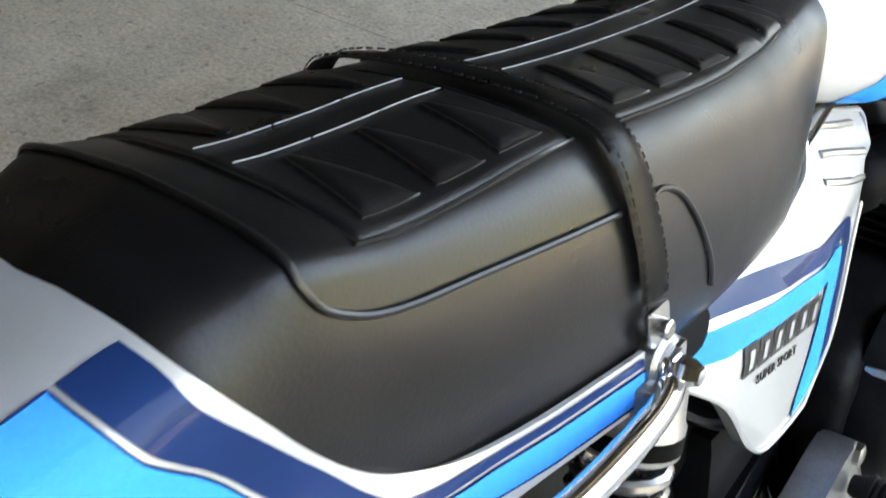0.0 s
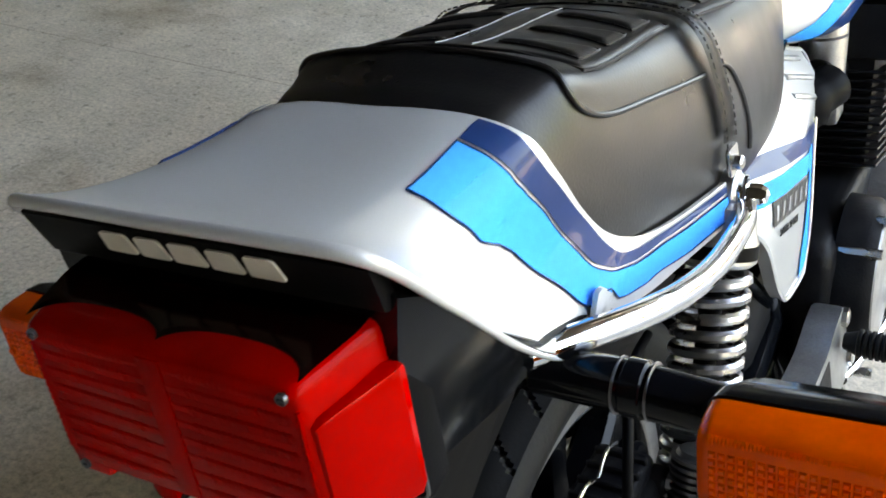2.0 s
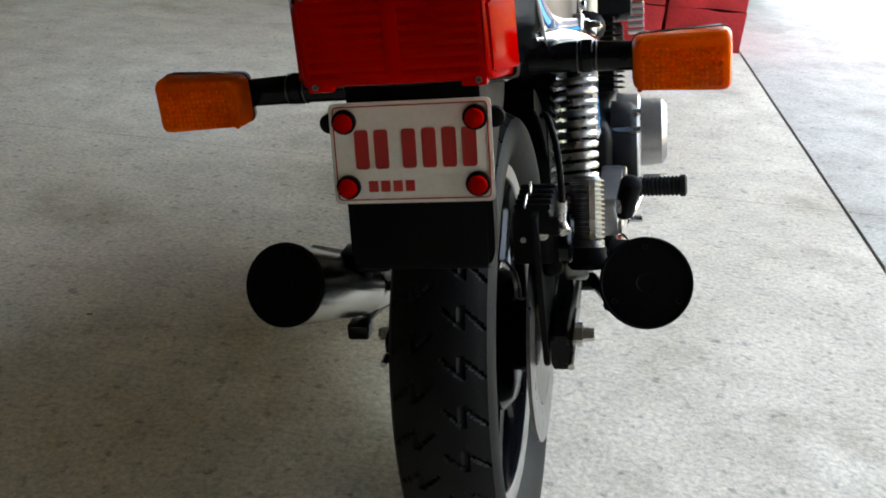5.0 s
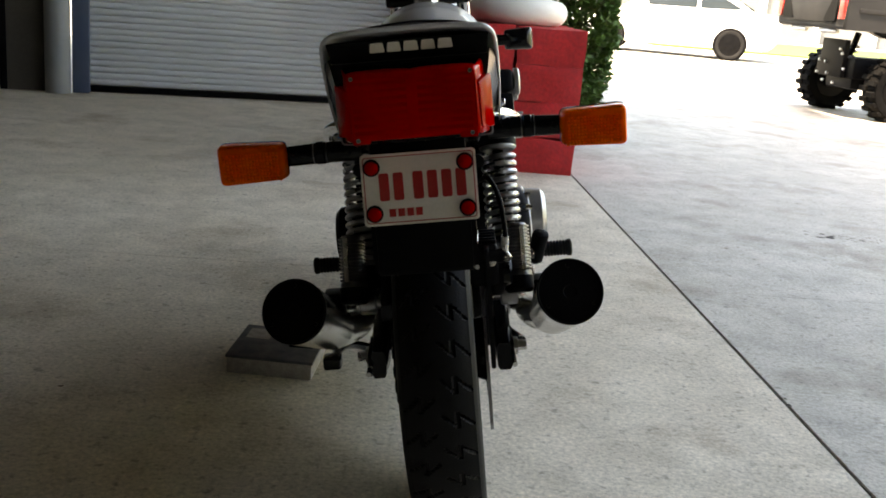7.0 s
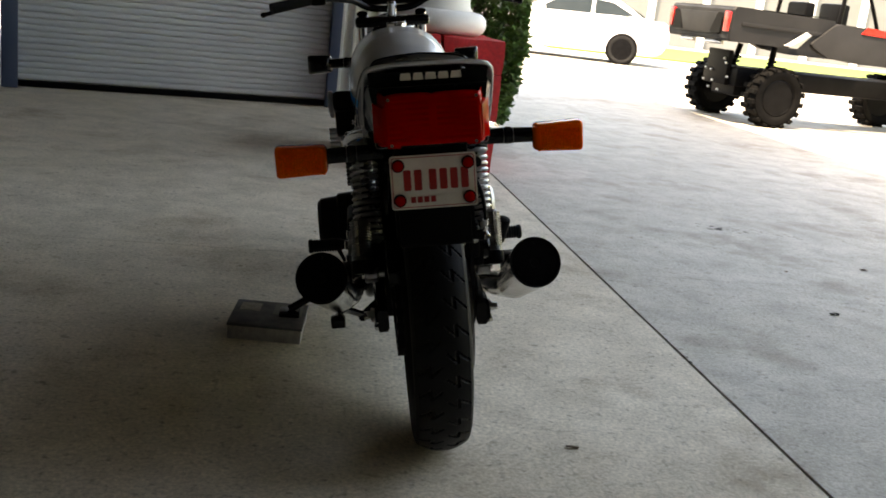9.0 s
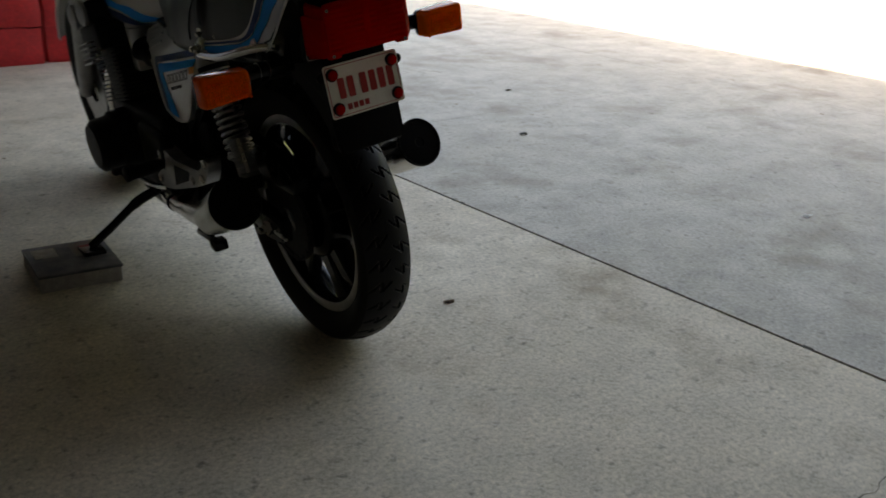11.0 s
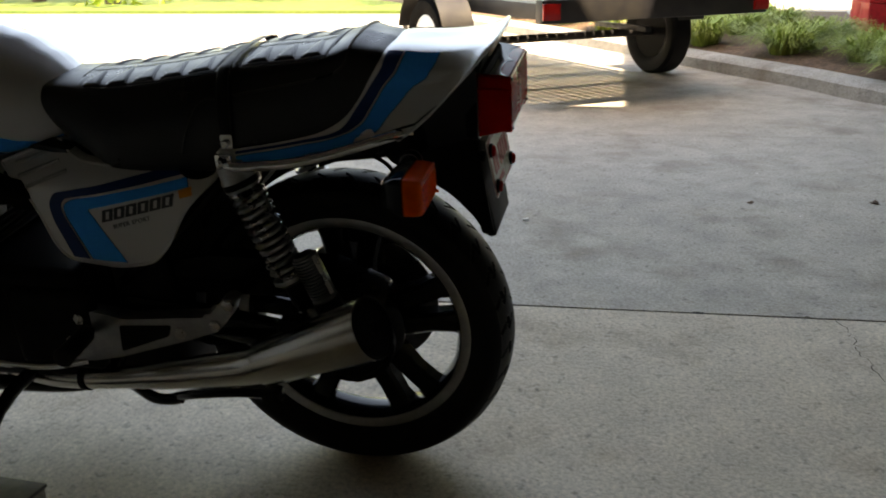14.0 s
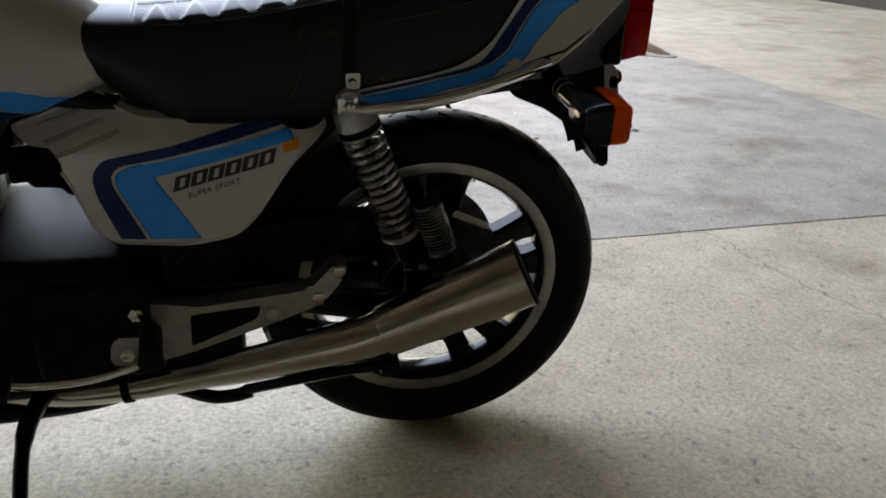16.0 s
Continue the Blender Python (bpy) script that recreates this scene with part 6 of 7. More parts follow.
def floor_litter():
    rng = random.Random(11)
    spots = [(0.333, -0.019, 0.022, DEADLEAF), (1.67, 1.28, 0.028, BLACKPLASTIC), (1.813, -0.068, 0.030, WHITEPAINT), (2.225, -0.929, 0.024, DEADLEAF), (2.30, -1.41, 0.034, DEADLEAF), (2.77, -0.99, 0.010, WHITEPAINT),
             (2.05, -1.10, 0.008, WHITEPAINT), (2.2, 2.05, 0.030, DEADLEAF), (1.75, 1.9, 0.014, DEADLEAF), (1.95, 1.55, 0.012, DEADLEAF), (2.5, 1.3, 0.012, DEADLEAF), (3.2, 2.4, 0.018, DEADLEAF), (3.6, 1.7, 0.016, DEADLEAF),
             (3.3, 0.9, 0.014, DEADLEAF), (-0.9, 0.4, 0.010, DEADLEAF), (-0.35, 1.9, 0.012, DEADLEAF), (1.15, 2.3, 0.012, DEADLEAF)]
    for x, y, r, mat in spots:
        bm = bmesh.new()
        n = 9
        a0 = rng.uniform(0, 6)
        top = [bm.verts.new((x + r * (0.5 + 0.5 * abs(math.cos(k * math.pi / n * 1.0))) * math.cos(a0 + k * math.tau / n) * rng.uniform(0.7, 1.1), y + 0.6 * r * math.sin(a0 + k * math.tau / n) * rng.uniform(0.6, 1.1), rng.uniform(0.001, 0.3 * r))) for k in range(n)]
        mid = bm.verts.new((x, y, 0.22 * r + 0.001))
        for k in range(n):
            bm.faces.new((mid, top[k], top[(k + 1) % n]))
        bmesh.ops.solidify(bm, geom=bm.faces[:], thickness=0.0006)
        pale = mat is WHITEPAINT
        tagged(part("scrap" if pale else "dry_leaf", bm, mat, smooth=0), "small crumpled pale scrap on the concrete" if pale else "small curled dry brown leaf on the concrete", "litter" if pale else "leaf", group="litter on the floor")
    bm = bmesh.new()
    for k in range(70):
        t = rng.random()
        x, y = 1.64 + t * 0.55 + rng.uniform(-0.03, 0.03), 2.75 - t * 0.10 + rng.gauss(0, 0.035)
        r = rng.uniform(0.004, 0.016) * (1.6 if t < 0.25 else 0.7)
        bm.faces.new([bm.verts.new((x + r * math.cos(q * 1.05) * rng.uniform(0.6, 1.2), y + r * 0.6 * math.sin(q * 1.05), 0.0012 + k * 1e-6)) for q in range(6)])
    tagged(part("crumbs", bm, JOINT, smooth=0), "scattered dark crumbs of dirt on the concrete", "dirt", kind="stuff")


floor_litter()


# ---- planted island with its kerb ----
KERB_NEAR = [(11.5, 2.6), (9.3, 1.0), (7.7, -0.10), (6.72, -0.70), (5.62, -1.42), (4.957, -1.80), (4.535, -2.193), (4.33, -2.42), (4.30, -2.50)]
KERB_FAR = [(4.35, -2.555), (4.5, -2.55), (5.2, -2.52), (6.3, -2.58), (8.2, -2.70), (11.5, -2.8)]


def island():
    line = spline([(x, y, 0) for x, y in KERB_NEAR + KERB_FAR], 6)
    rings = []
    for i, p in enumerate(line):
        t = (line[min(i + 1, len(line) - 1)] - line[max(i - 1, 0)]).normalized()
        n = V((-t.y, t.x, 0))
        n = -n if n.dot(V((7.8, -1.3, 0)) - p) < 0 else n
        w = 0.19 if i < 42 else 0.14
        k = min(1.0, max(0.35, (p - V((4.30, -2.5, 0))).length / 0.6))
        w *= k
        low = min(1.0, max(0.12, (p - V((4.30, -2.5, 0))).length / 0.9))
        rings.append([p + n * a + V((0, 0, b * low if b > 0 else b)) for a, b in ((0, -0.1), (0.0, 0.085), (0.03, 0.112), (w * 0.6, 0.128), (w - 0.02, 0.125), (w, 0.10), (w, -0.1))])
    kb = thing("kerb", "weathered pale concrete kerb round the planted island", "kerb", kind="structure")
    step = 14
    for a in range(0, len(rings) - 1, step):
        part("kerb_length", loft(rings[a:a + step + 1]), KERB, kb, smooth=35)
    bm = bmesh.new()
    inner = [r[5] for r in rings]
    c = len(inner)
    near, far = inner[:c // 2 + 3], inner[c // 2 + 3:][::-1]
    rng = random.Random(3)
    rows = []
    for k in range(40):
        t = k / 39
        a = near[min(len(near) - 1, int(t * (len(near) - 1)))]
        b = far[min(len(far) - 1, int(t * (len(far) - 1)))]
        rows.append([bm.verts.new(a.lerp(b, j / 12) + V((0, 0, (0.01 + 0.04 * math.sin(math.pi * j / 12) + rng.uniform(-0.008, 0.008)) * min(1.0, max(0.0, (a - V((4.30, -2.5, a.z))).length - 0.35))))) for j in range(13)])
    for a, b in zip(rows, rows[1:]):
        for j in range(12):
            bm.faces.new((a[j], a[j + 1], b[j + 1], b[j]))
    tagged(part("mulch", bm, MULCH, smooth=60), "brown bark mulch in the planted island", "mulch", kind="structure")


island()


def grass_clump(seed, r):
    rng = random.Random(seed)
    bm = bmesh.new()
    for k in range(420):
        a = rng.uniform(0, math.tau)
        base = V((math.cos(a), math.sin(a), 0)) * rng.uniform(0, 0.10)
        out = V((math.cos(a + rng.uniform(-0.5, 0.5)), math.sin(a + rng.uniform(-0.5, 0.5)), 0))
        ln, up = rng.uniform(0.5, 1.0) * r, rng.uniform(0.75, 1.35) * r
        side = V((-out.y, out.x, 0)) * rng.uniform(0.0035, 0.006)
        row = []
        for q in range(6):
            t = q / 5
            p = base + out * (ln * t ** 1.4) + V((0, 0, up * (1.25 * t - 0.95 * t * t * rng.uniform(0.8, 1.15))))
            w = (1 - t ** 2) + 0.05
            row.append((bm.verts.new(p - side * w), bm.verts.new(p + side * w)))
        for u, v in zip(row, row[1:]):
            bm.faces.new((u[0], u[1], v[1], v[0]))
    return bm


def plants():
    rng = random.Random(8)
    spots = [(5.22, -2.10, 0.40), (5.95, -1.95, 0.40), (5.75, -2.25, 0.36), (6.45, -1.45, 0.42), (6.85, -1.65, 0.42), (7.25, -0.85, 0.44), (7.3, -1.9, 0.40), (6.6, -2.2, 0.38), (7.95, -0.45, 0.44), (8.0, -1.2, 0.42), (8.8, 0.1, 0.44), (8.6, -1.6, 0.42), (9.6, 0.6, 0.44), (9.6, -0.9, 0.44), (10.4, 1.1, 0.44)]
    base = None
    for k, (x, y, r) in enumerate(spots):
        if k < 3:
            ob = tagged(part("grass_clump", grass_clump(k + 20, 0.36), LEAF, smooth=0), "arching clump of light green ornamental grass in mulch", "grass", group="grass clumps")
            ob.matrix_world = pose(x, y, 0.115, 0, 0, rng.uniform(0, 360))
            base = (base or []) + [ob]
        else:
            o = copy_thing(base[k % 3], pose(x, y, 0.115, 0, 0, rng.uniform(0, 360)))
            o.scale = (r / 0.36, r / 0.36, r / 0.36)


plants()


def leaf_cloud(n, place, size, seed):
    """Many small folded leaves, each at a place given by place(rng)."""
    rng = random.Random(seed)
    vs, fs = [], []
    for k in range(n):
        p, out = place(rng)
        d = V((rng.gauss(0, 1), rng.gauss(0, 1), rng.gauss(0, 1))) + out * 1.2
        d.normalize()
        s = d.cross(V((rng.gauss(0, 1), rng.gauss(0, 1), rng.gauss(0, 1)))).normalized()
        up = s.cross(d)
        ln = size * rng.uniform(0.6, 1.3)
        b = len(vs)
        vs += [p, p + d * ln * 0.5 + s * ln * 0.28 + up * ln * 0.06, p + d * ln, p + d * ln * 0.5 - s * ln * 0.28 + up * ln * 0.06]
        fs.append((b, b + 1, b + 2, b + 3))
    me = bpy.data.meshes.new("leaves")
    me.from_pydata(vs, [], fs)
    bm = bmesh.new()
    bm.from_mesh(me)
    bpy.data.meshes.remove(me)
    return bm


def shrub():
    sh = thing("shrub", "tall clipped dark green evergreen shrub behind the pedestal", "shrub", pose(0.70, 5.55, 0))

    def place(rng):
        while True:
            z = rng.uniform(0.12, 2.2)
            a = rng.uniform(0, math.tau)
            rad = (0.40 * (0.72 + 0.28 * min(1, z / 0.8)) if z < 1.4 else 0.40 * max(0.15, 1 - ((z - 1.4) / 0.85) ** 2)) * (1 + 0.10 * math.sin(5 * a + 6 * z) + 0.06 * math.sin(11 * a - 9 * z))
            q = rng.uniform(0.72, 1.0) ** 0.6
            o = V((math.cos(a), math.sin(a), 0.25))
            return V((math.cos(a) * rad * q, math.sin(a) * rad * q, z)), o
    part("trunk", tube([(0, 0, 0), (0.02, 0.01, 0.5), (0.0, 0.0, 1.6)], [0.05, 0.04, 0.015], 10), BARK, sh)
    part("twig", tube([(0, 0, 0.3), (0.18, 0.1, 0.8)], [0.02, 0.008], 8), BARK, sh)
    part("twig", tube([(0, 0, 0.4), (-0.18, -0.08, 0.9)], [0.02, 0.008], 8), BARK, sh)
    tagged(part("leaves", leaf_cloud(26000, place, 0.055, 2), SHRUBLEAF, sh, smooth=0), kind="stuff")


shrub()


# ---- utility trailer in the sun ----
def road_wheel(parent, m, r, w, tyre, rimmat, label, holes=8):
    wh = part("wheel", lathe([(-w * 0.36, r * 0.62), (-w * 0.42, r * 0.66), (-w * 0.5, r * 0.80), (-w * 0.48, r * 0.93), (-w * 0.36, r), (w * 0.36, r), (w * 0.48, r * 0.93), (w * 0.5, r * 0.80), (w * 0.42, r * 0.66), (w * 0.36, r * 0.62)], 44, m, closed=True), tyre, parent, label)
    part("rim", lathe([(w * 0.40, r * 0.64), (w * 0.43, r * 0.60), (w * 0.20, r * 0.54), (w * 0.16, r * 0.30), (w * 0.26, r * 0.22), (w * 0.28, r * 0.12), (w * 0.36, r * 0.10), (w * 0.36, 0.0)], 36, m), rimmat, wh, "wheel disc")
    for k in range(holes):
        th = k * math.tau / holes
        part("rim_slot", lathe([(0, r * 0.055), (0.004, r * 0.05), (0.004, 0)], 10, m @ axis_m((w * 0.178, r * 0.42 * math.cos(th), r * 0.42 * math.sin(th)), (1, 0, 0))), BLACKPLASTIC, wh)
    # Black instead of rim colour: shade inside the wheel put into the plate.
    part("shaded_back_plate", lathe([(-w * 0.38, r * 0.62), (-w * 0.2, r * 0.5), (-w * 0.2, 0.0)], 30, m), BLACKPLASTIC, wh)
    return wh


def trailer():
    ang = math.degrees(math.atan2(0.607, 0.795))
    tr = thing("utility_trailer", "black slatted utility trailer with a white-rimmed wheel parked in the sun", "trailer", pose(5.74, 0.31, 0, 0, 0, ang))
    Z = 0.56
    part("chassis", box(-1.25, 1.95, 0.70, 0.78, Z, Z + 0.10, 0.006), TRAILERBLACK, tr, "black steel side rail")
    part("chassis", box(-1.25, 1.95, -0.78, -0.70, Z, Z + 0.10, 0.006), TRAILERBLACK, tr, "black steel side rail")
    for x in (-1.21, -0.60, 0.0, 0.62, 1.24, 1.91):
        part("cross_member", box(x - 0.035, x + 0.035, -0.70, 0.70, Z + 0.002, Z + 0.06, 0.004), TRAILERBLACK, tr)
    part("rear_bar", box(-1.33, -1.25, -0.86, 0.86, Z - 0.01, Z + 0.13, 0.008), TRAILERBLACK, tr, "black rear bar")
    y = -0.68
    while y < 0.66:
        part("deck_slat", box(-1.24, 1.94, y, y + 0.0745, Z + 0.062, Z + 0.085, 0.003, 1), TRAILERBLACK, tr)
        y += 0.083
    for s in (1, -1):
        m = axis_m((0, s * 0.965, 0.33), (0, s, 0))
        road_wheel(tr, m, 0.33, 0.19, DUSTYTYRE if s > 0 else RUBBER, WHITERIM if s > 0 else ALLOY, "dusty tyre on a white steel rim" if s > 0 else "black tyre on a grey rim")
        pts = [V((0.42 * math.cos(radians(a)), s * 0.97, 0.33 + 0.42 * math.sin(radians(a)))) for a in range(15, 170, 10)]
        bm = loft([[p + V((0, -0.12, 0)), p + V((0, 0.12, 0)), p + V((0, 0.12, 0.006)), p + V((0, -0.12, 0.006))] for p in pts])
        part("fender", bm, TRAILERBLACK, tr, "black steel fender")
        for x in (-1.22, -0.50, 0.62, 1.25, 1.9):
            part("post", box(x - 0.025, x + 0.025, s * 0.74 - 0.02, s * 0.74 + 0.02, Z + 0.1, Z + 0.55, 0.003), TRAILERBLACK, tr)
        part("top_rail", box(-1.25, 1.95, s * 0.74 - 0.025, s * 0.74 + 0.025, Z + 0.55, Z + 0.60, 0.004), TRAILERBLACK, tr)
        part("tail_lamp", box(-1.352, -1.33, s * 0.80 - 0.06, s * 0.80 + 0.06, Z + 0.01, Z + 0.11, 0.006), REDPAINTBAR, tr, "red tail lamp")
    part("axle", rod((0, -0.95, 0.33), (0, 0.95, 0.33), 0.03, 14), TRAILERBLACK, tr)
    part("leaf_spring", box(-0.35, 0.35, 0.60, 0.66, 0.36, 0.40, 0.01), TRAILERBLACK, tr)
    part("leaf_spring", box(-0.35, 0.35, -0.66, -0.60, 0.36, 0.40, 0.01), TRAILERBLACK, tr)
    bm = tube([(1.95, 0.70, Z + 0.05), (2.9, 0.03, Z - 0.02), (3.1, 0.0, Z - 0.02)], 0.04, 8)
    tube([(1.95, -0.70, Z + 0.05), (2.9, -0.03, Z - 0.02)], 0.04, 8, bm)
    part("tongue", bm, TRAILERBLACK, tr)
    part("jack", rod((2.95, 0, 0.0), (2.95, 0, 0.9), 0.03, 12), TRAILERBLACK, tr)


trailer()


# ---- side-by-side utility vehicle ----
def utv():
    u = thing("utility_vehicle", "grey and black off-road utility vehicle with knobbly tyres", "utility vehicle", pose(4.475, 9.24, 0, 0, 0, 11.3))
    for x in (0.0, 2.50):
        for s in (1, -1):
            m = axis_m((x, s * 0.62, 0.335), (0, s, 0))
            wh = road_wheel(u, m, 0.32, 0.24, DUSTYTYRE, BLACKPLASTIC, "knobbly dusty off-road wheel", 0)
            bm = bmesh.new()
            for k in range(18):
                th = k * math.tau / 18
                for q, off in ((-0.065, 0.0), (0.065, 0.5)):
                    t2 = th + off * math.tau / 18
                    mm = m @ Matrix.Translation((q, 0.322 * math.cos(t2), 0.322 * math.sin(t2))) @ Matrix.Rotation(t2, 4, 'X')
                    box(-0.06, 0.06, -0.012, 0.022, -0.028, 0.028, 0.006, 1, bm, mm)
            part("tread", bm, DUSTYTYRE, wh, "chunky tread lugs", smooth=0)["kind"] = "stuff"
            for k in range(4):
                th = k * math.tau / 4 + 0.4
                part("wheel_nut", lathe([(0, 0.014), (0.02, 0.012), (0.02, 0)], 8, m @ axis_m((0.06, 0.06 * math.cos(th), 0.06 * math.sin(th)), (1, 0, 0))), CHROME, wh)
    part("chassis", box(-0.35, 2.75, -0.36, 0.36, 0.40, 0.62, 0.04), BLACKPLASTIC, u, "black underbody")
    part("gearbox", box(-0.28, 0.30, -0.25, 0.25, 0.28, 0.46, 0.05), BLACKENGINE, u)
    for s in (1, -1):
        part("trailing_arm", tube([(0.0, s * 0.5, 0.335), (0.4, s * 0.3, 0.42)], 0.03, 10), BLACKPLASTIC, u)
        part("shock", tube([(0.02, s * 0.42, 0.36), (0.10, s * 0.34, 0.88)], 0.035, 12), BLACKPLASTIC, u)
        part("half_shaft", rod((0, 0, 0.34), (0, s * 0.55, 0.335), 0.02, 10), BLACKENGINE, u)
    # cargo bed
    bm = bmesh.new()
    sec = [(-0.72, 0.90), (-0.74, 0.93), (-0.73, 1.24), (-0.70, 1.27), (0.62, 1.25), (0.66, 0.98), (0.55, 0.90)]
    rings = [[V((x, y, z)) for x, z in sec] for y in (-0.66, -0.64, 0.64, 0.66)]
    rings[0] = [p + V((0.02 if p.x < 0 else -0.02, 0, 0)) for p in rings[0]]
    rings[-1] = [p + V((0.02 if p.x < 0 else -0.02, 0, 0)) for p in rings[-1]]
    part("cargo_bed", loft(rings), UTVGREY, u, "grey plastic cargo bed", smooth=30)
    # Flat black sheet on the solid bed stands in for its shaded inside.
    part("bed_shade_sheet", box(-0.66, 0.56, -0.58, 0.58, 1.271, 1.276), BLACKPLASTIC, u)
    part("tailgate", box(-0.76, -0.735, -0.46, 0.46, 0.96, 1.20, 0.015), UTVGREY, u, "ribbed tailgate")
    for s in (1, -1):
        part("tail_lamp", box(-0.765, -0.70, s * 0.55, s * 0.64, 1.00, 1.22, 0.015), REDPAINTBAR, u, "red tail lamp")
        fen = panel(round_poly([(0.30, 0.96), (0.62, 1.22), (1.4, 1.20), (2.05, 1.05), (2.15, 0.88), (1.7, 0.80), (1.0, 0.80), (0.55, 0.84)], 0.06), lambda a, b, t, s=s: V((a, s * (0.60 + t), b)), 0.10, 0.02)
        part("side_panel", fen, UTVGREY, u, "grey side panel")
        part("accent", panel([(0.05, 0.90), (0.16, 0.90), (0.34, 1.08), (0.25, 1.10)], lambda a, b, t, s=s: V((a, s * (0.662 + t), b)), 0.01), ALLOY, u, "pale accent strip")
        part("red_accent", panel([(0.95, 1.14), (1.5, 1.12), (1.45, 1.19), (1.02, 1.22)], lambda a, b, t, s=s: V((a, s * (0.702 + t), b)), 0.006), REDPAINTBAR, u, "red accent panel")
        part("front_fender", panel(round_poly([(2.0, 0.80), (2.1, 1.0), (2.9, 0.98), (3.05, 0.80), (2.85, 0.76)], 0.05), lambda a, b, t, s=s: V((a, s * (0.48 + t), b)), 0.26, 0.03), UTVGREY, u)
        part("cage_tube", tube(spline([(0.70, s * 0.60, 1.20), (0.78, s * 0.58, 1.9), (1.0, s * 0.56, 1.96), (1.75, s * 0.55, 1.94), (2.35, s * 0.60, 1.05)], 6), 0.025, 10), BLACKPLASTIC, u, "black roll cage tube")
        part("seat_back", box(0.76, 0.90, s * 0.12, s * 0.50, 0.95, 1.45, 0.04), BLACKPLASTIC, u)
    rng = random.Random(21)
    for k in range(9):
        y, z = rng.uniform(-0.30, 0.30), rng.uniform(0.32, 0.80)
        part("bolt", lathe([(0, 0.016), (0.02, 0.014), (0.024, 0.0)], 10, axis_m((-0.40 - 0.004 * k, y, z), (-1, 0, 0))), ALLOY, u, "bright bolt head")
    for s in (1, -1):
        part("upper_arm", tube([(0.05, s * 0.55, 0.46), (0.0, s * 0.30, 0.52), (0.05, s * 0.18, 0.50)], 0.022, 10), BLACKPLASTIC, u)
        part("lower_arm", tube([(-0.05, s * 0.55, 0.27), (-0.12, s * 0.22, 0.33)], 0.024, 10), BLACKPLASTIC, u)
        part("coil", tube([V((0.02 + 0.08 * t / 60, s * (0.42 - 0.08 * t / 60), 0.42 + 0.34 * t / 60)) + V((0.048 * math.cos(t * 0.7), 0.048 * math.sin(t * 0.7), 0)) for t in range(61)], 0.009, 6), BLACKPAINT, u, "coil spring")
        part("bed_bar", tube([(-0.68, s * 0.12, 0.875), (-0.70, s * 0.30, 0.875), (-0.66, s * 0.44, 0.88)], 0.024, 10), ALLOY, u, "pale bar under the bed")
        part("lamp_recess", panel(round_poly([(0.30, 0.98), (0.52, 0.98), (0.52, 1.20), (0.42, 1.20)], 0.02, 2), lambda a, b, t, s=s: V((-0.762 - t, s * a, b)), 0.006), BLACKPLASTIC, u, "dark tail lamp recess")
        part("side_crease", panel(round_poly([(-0.60, 1.08), (0.60, 1.06), (0.60, 1.10), (-0.60, 1.12)], 0.01, 2), lambda a, b, t, s=s: V((a, s * (0.661 + t), b)), 0.012, 0.004), UTVGREY, u)
        part("pale_slash", panel([(-0.02, 0.92), (0.06, 0.92), (0.30, 1.06), (0.24, 1.09)], lambda a, b, t, s=s: V((a, s * (0.676 + t), b)), 0.006), WHITERIM, u, "pale diagonal accent")
    part("bonnet", box(2.1, 3.0, -0.46, 0.46, 0.78, 1.02, 0.08, 3), UTVGREY, u, "grey bonnet")
    part("hitch_plate", box(-0.40, -0.34, -0.22, 0.22, 0.40, 0.80, 0.01), BLACKPLASTIC, u)


utv()


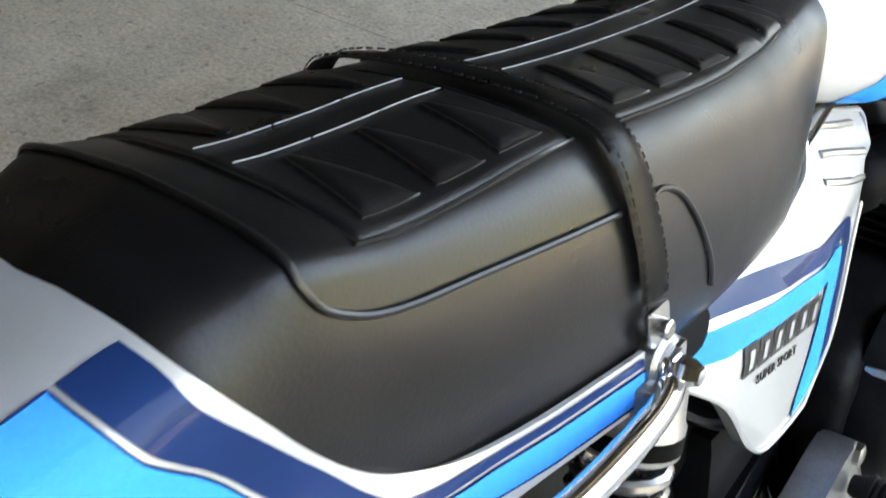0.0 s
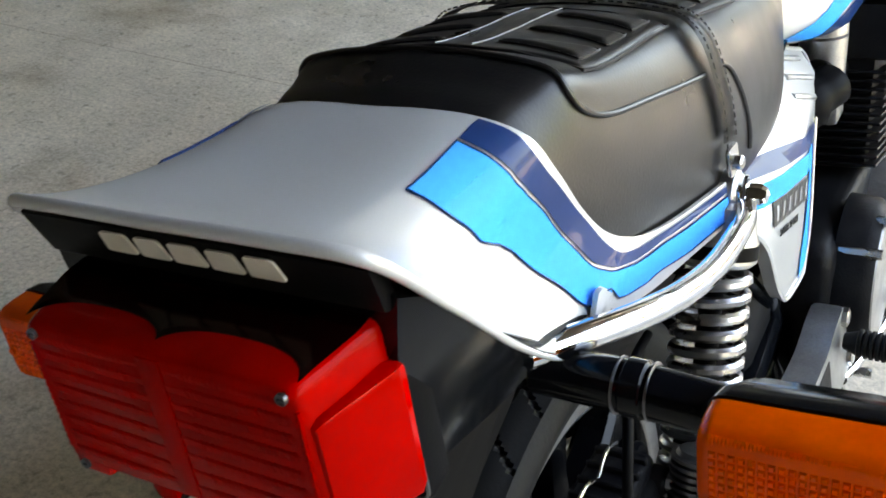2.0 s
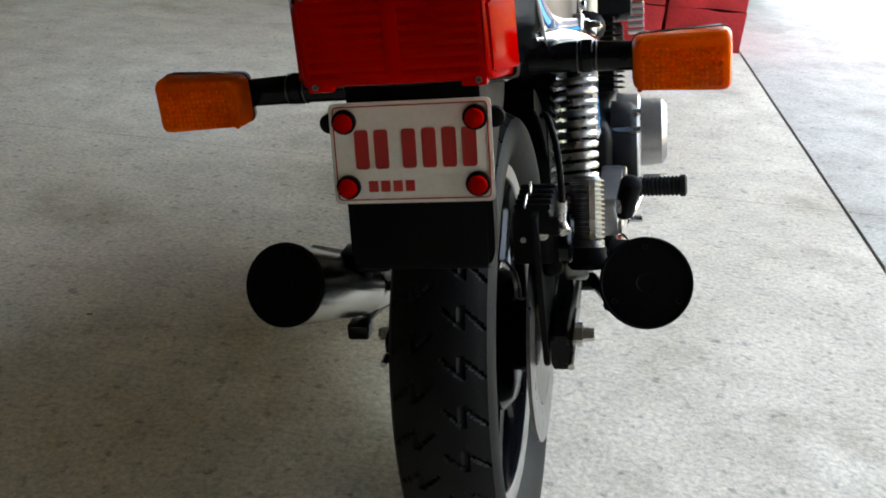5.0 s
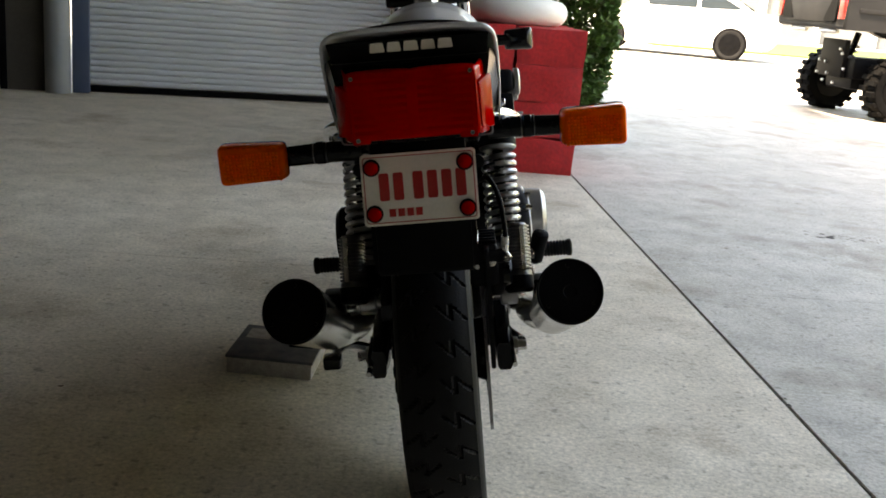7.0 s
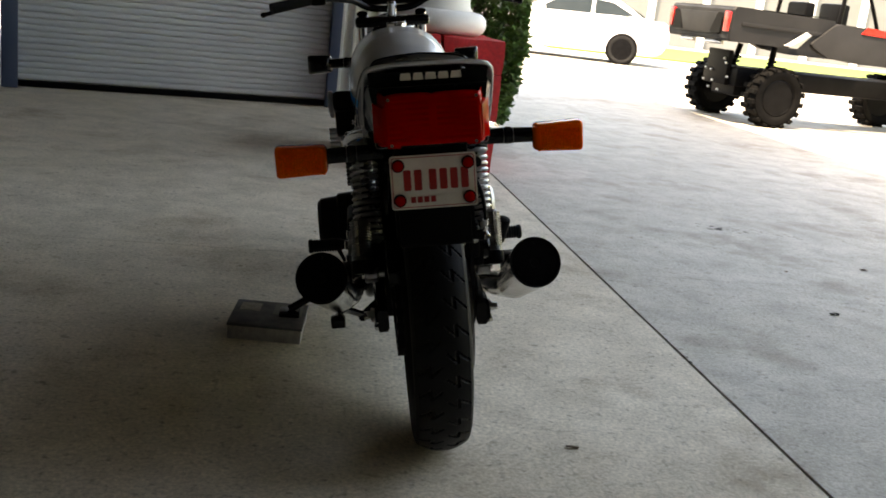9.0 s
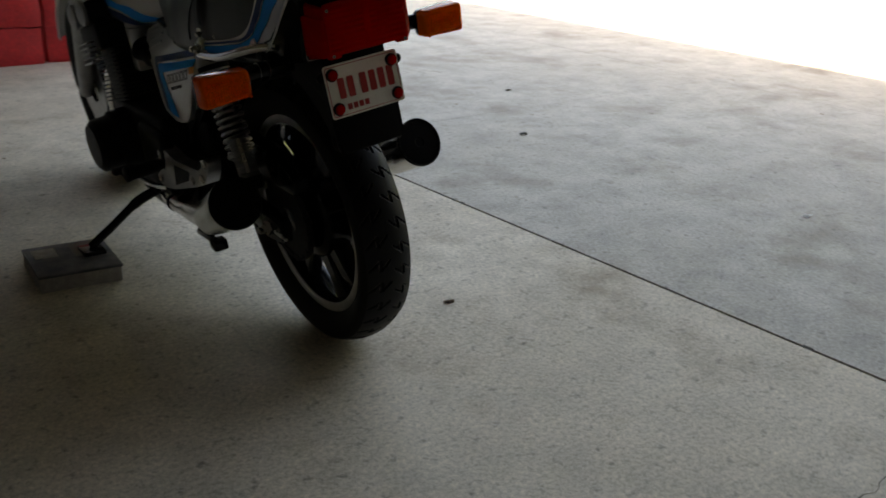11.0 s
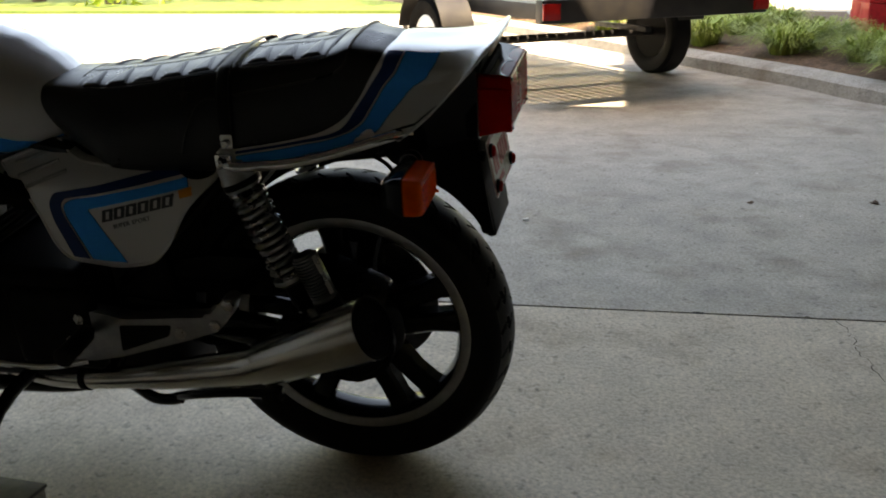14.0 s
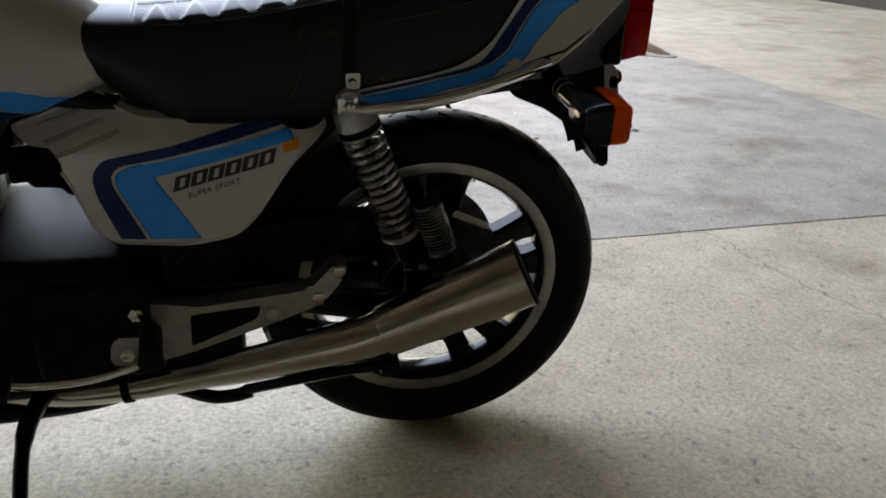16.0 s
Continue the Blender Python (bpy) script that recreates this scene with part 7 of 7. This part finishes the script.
# ---- white saloon car across the yard ----
def saloon():
    heading = math.degrees(math.atan2(0.6, -2.5))
    car = thing("car", "white four-door saloon car parked across the sunny yard", "car", pose(6.22, 20.9, 0, 0, 0, heading))
    WB = 2.62
    low = [(-0.98, 0.42), (-1.02, 0.62), (-1.0, 0.92), (-0.88, 1.02), (-0.45, 1.03), (3.0, 0.93), (3.42, 0.80), (3.50, 0.60), (3.46, 0.30), (3.3, 0.22), (-0.8, 0.24)]
    low = round_poly(low, 0.10, 3)
    bm = panel(low, lambda a, b, t: V((a, -0.88 + t, b)), 1.76, 0.07, 3)
    part("body", bm, CARWHITE, car, "glossy white body", smooth=40)
    top = round_poly([(-0.55, 1.0), (0.18, 1.40), (0.6, 1.465), (1.35, 1.45), (1.75, 1.34), (2.45, 0.96)], 0.12, 4)
    rings = []
    for y, k in ((-0.80, 0.0), (-0.62, 1.0), (0.62, 1.0), (0.80, 0.0)):
        rings.append([V((a, y, b if k else 0.98 + (b - 0.98) * 0.12)) for a, b in top])
    part("cabin", loft(rings), CARWHITE, car, "white roof and pillars", smooth=40)
    for s in (1, -1):
        for poly in ([(0.72, 1.05), (0.72, 1.38), (0.30, 1.33), (-0.20, 1.08)], [(0.80, 1.05), (0.80, 1.385), (1.35, 1.375), (1.70, 1.24), (2.02, 1.04)]):
            part("side_window", panel(round_poly(poly, 0.04, 3), lambda a, b, t, s=s: V((a, s * (0.80 - (b - 1.0) * 0.36 + 0.012), b)) + V((0, s * t, 0)), 0.008), GLASS, car, "dark side window")
        for x in (0.0, WB):
            m = axis_m((x, s * 0.79, 0.325), (0, s, 0))
            road_wheel(car, m, 0.325, 0.21, RUBBER, ALLOY, "black tyre on a silver alloy rim", 7)
            # Black disc on the uncut body stands in for the shaded wheel arch.
            part("arch_shade_disc", lathe([(-0.10, 0.36), (0.094, 0.36), (0.096, 0.35), (0.096, 0.0)], 40, m), BLACKPLASTIC, car)
        part("mirror", box(1.82, 2.0, s * 0.88, s * 1.05, 1.0, 1.12, 0.04), CARWHITE, car)
        part("tail_lamp", box(-1.01, -0.85, s * 0.62, s * 0.86, 0.78, 0.93, 0.03), REDPAINTBAR, car)
        part("door_handle", box(0.90, 1.08, s * 0.875, s * 0.905, 0.90, 0.93, 0.008), CARWHITE, car)
    part("windscreen", panel([(1.72, -0.60), (1.72, 0.60), (2.40, 0.68), (2.40, -0.68)], lambda a, b, t: V((a, b, 1.36 - (a - 1.72) * 0.545 + t)), 0.012), GLASS, car)
    part("rear_window", panel([(0.15, -0.60), (0.15, 0.60), (-0.45, 0.66), (-0.45, -0.66)], lambda a, b, t: V((a, b, 1.385 + (a - 0.15) * 0.53 + t)), 0.012), GLASS, car)


saloon()


# ---- the distance ----
def distance():
    lawn = part("lawn", box(5.5, 60, 25.5, 38, -0.012, 0.03), LAWN, smooth=0)
    tagged(lawn, "sunlit strip of grass across the yard", "lawn", kind="structure")
    lawn2 = part("verge", box(13.0, 40, -2, 19, -0.012, 0.04), LAWN, smooth=0)
    tagged(lawn2, "sunlit grass verge beyond the trailer", "lawn", kind="structure")
    fb = thing("far_building", "pale distant building with upright wall ribs", "building")
    part("wall", box(-8, 50, 44, 52, 0, 7), FARBUILD, fb)
    part("roof", box(-8.5, 50.5, 43.5, 52.5, 7, 7.5, 0.1), GREYDOOR, fb)
    for k in range(22):
        part("wall_rib", box(-7 + k * 2.6, -6.7 + k * 2.6, 43.8, 44.0, 0, 7), WALLPANEL, fb)
    rng = random.Random(4)
    for k in range(9):
        x, y = 15.5 + rng.uniform(-0.8, 1.2), -1.0 + k * 2.1
        t = thing("tree", "leafy sunlit yellow-green tree behind the trailer", "tree", pose(x, y, 0, 0, 0, rng.uniform(0, 360)), group="trees beyond the yard")
        part("trunk", tube(spline([(0, 0, 0), (0.05, 0.02, 1.2), (-0.04, 0.05, 2.6), (0.02, 0, 4.2)], 4), [0.14, 0.13, 0.125, 0.12, 0.11, 0.10, 0.09, 0.085, 0.08, 0.06, 0.05, 0.03, 0.02], 10), BARK, t)
        for q in range(4):
            a = q * 1.7 + k
            part("limb", tube([(0, 0, 0.9 + 0.5 * q), (0.7 * math.cos(a), 0.7 * math.sin(a), 1.9 + 0.5 * q), (1.1 * math.cos(a), 1.1 * math.sin(a), 2.5 + 0.5 * q)], [0.05, 0.03, 0.012], 8), BARK, t)
        blobs = [(V((rng.uniform(-1.1, 1.1), rng.uniform(-1.1, 1.1), rng.uniform(0.5, 4.3))), rng.uniform(0.5, 0.9)) for _ in range(16)]

        def place(r2, blobs=blobs):
            c, rad = r2.choice(blobs)
            o = V((r2.gauss(0, 1), r2.gauss(0, 1), r2.gauss(0, 1))).normalized()
            return c + o * rad * r2.uniform(0.6, 1.0), o
        part("crown", leaf_cloud(2200, place, 0.17, k + 40), TREELEAF, t, smooth=0)["kind"] = "stuff"


distance()
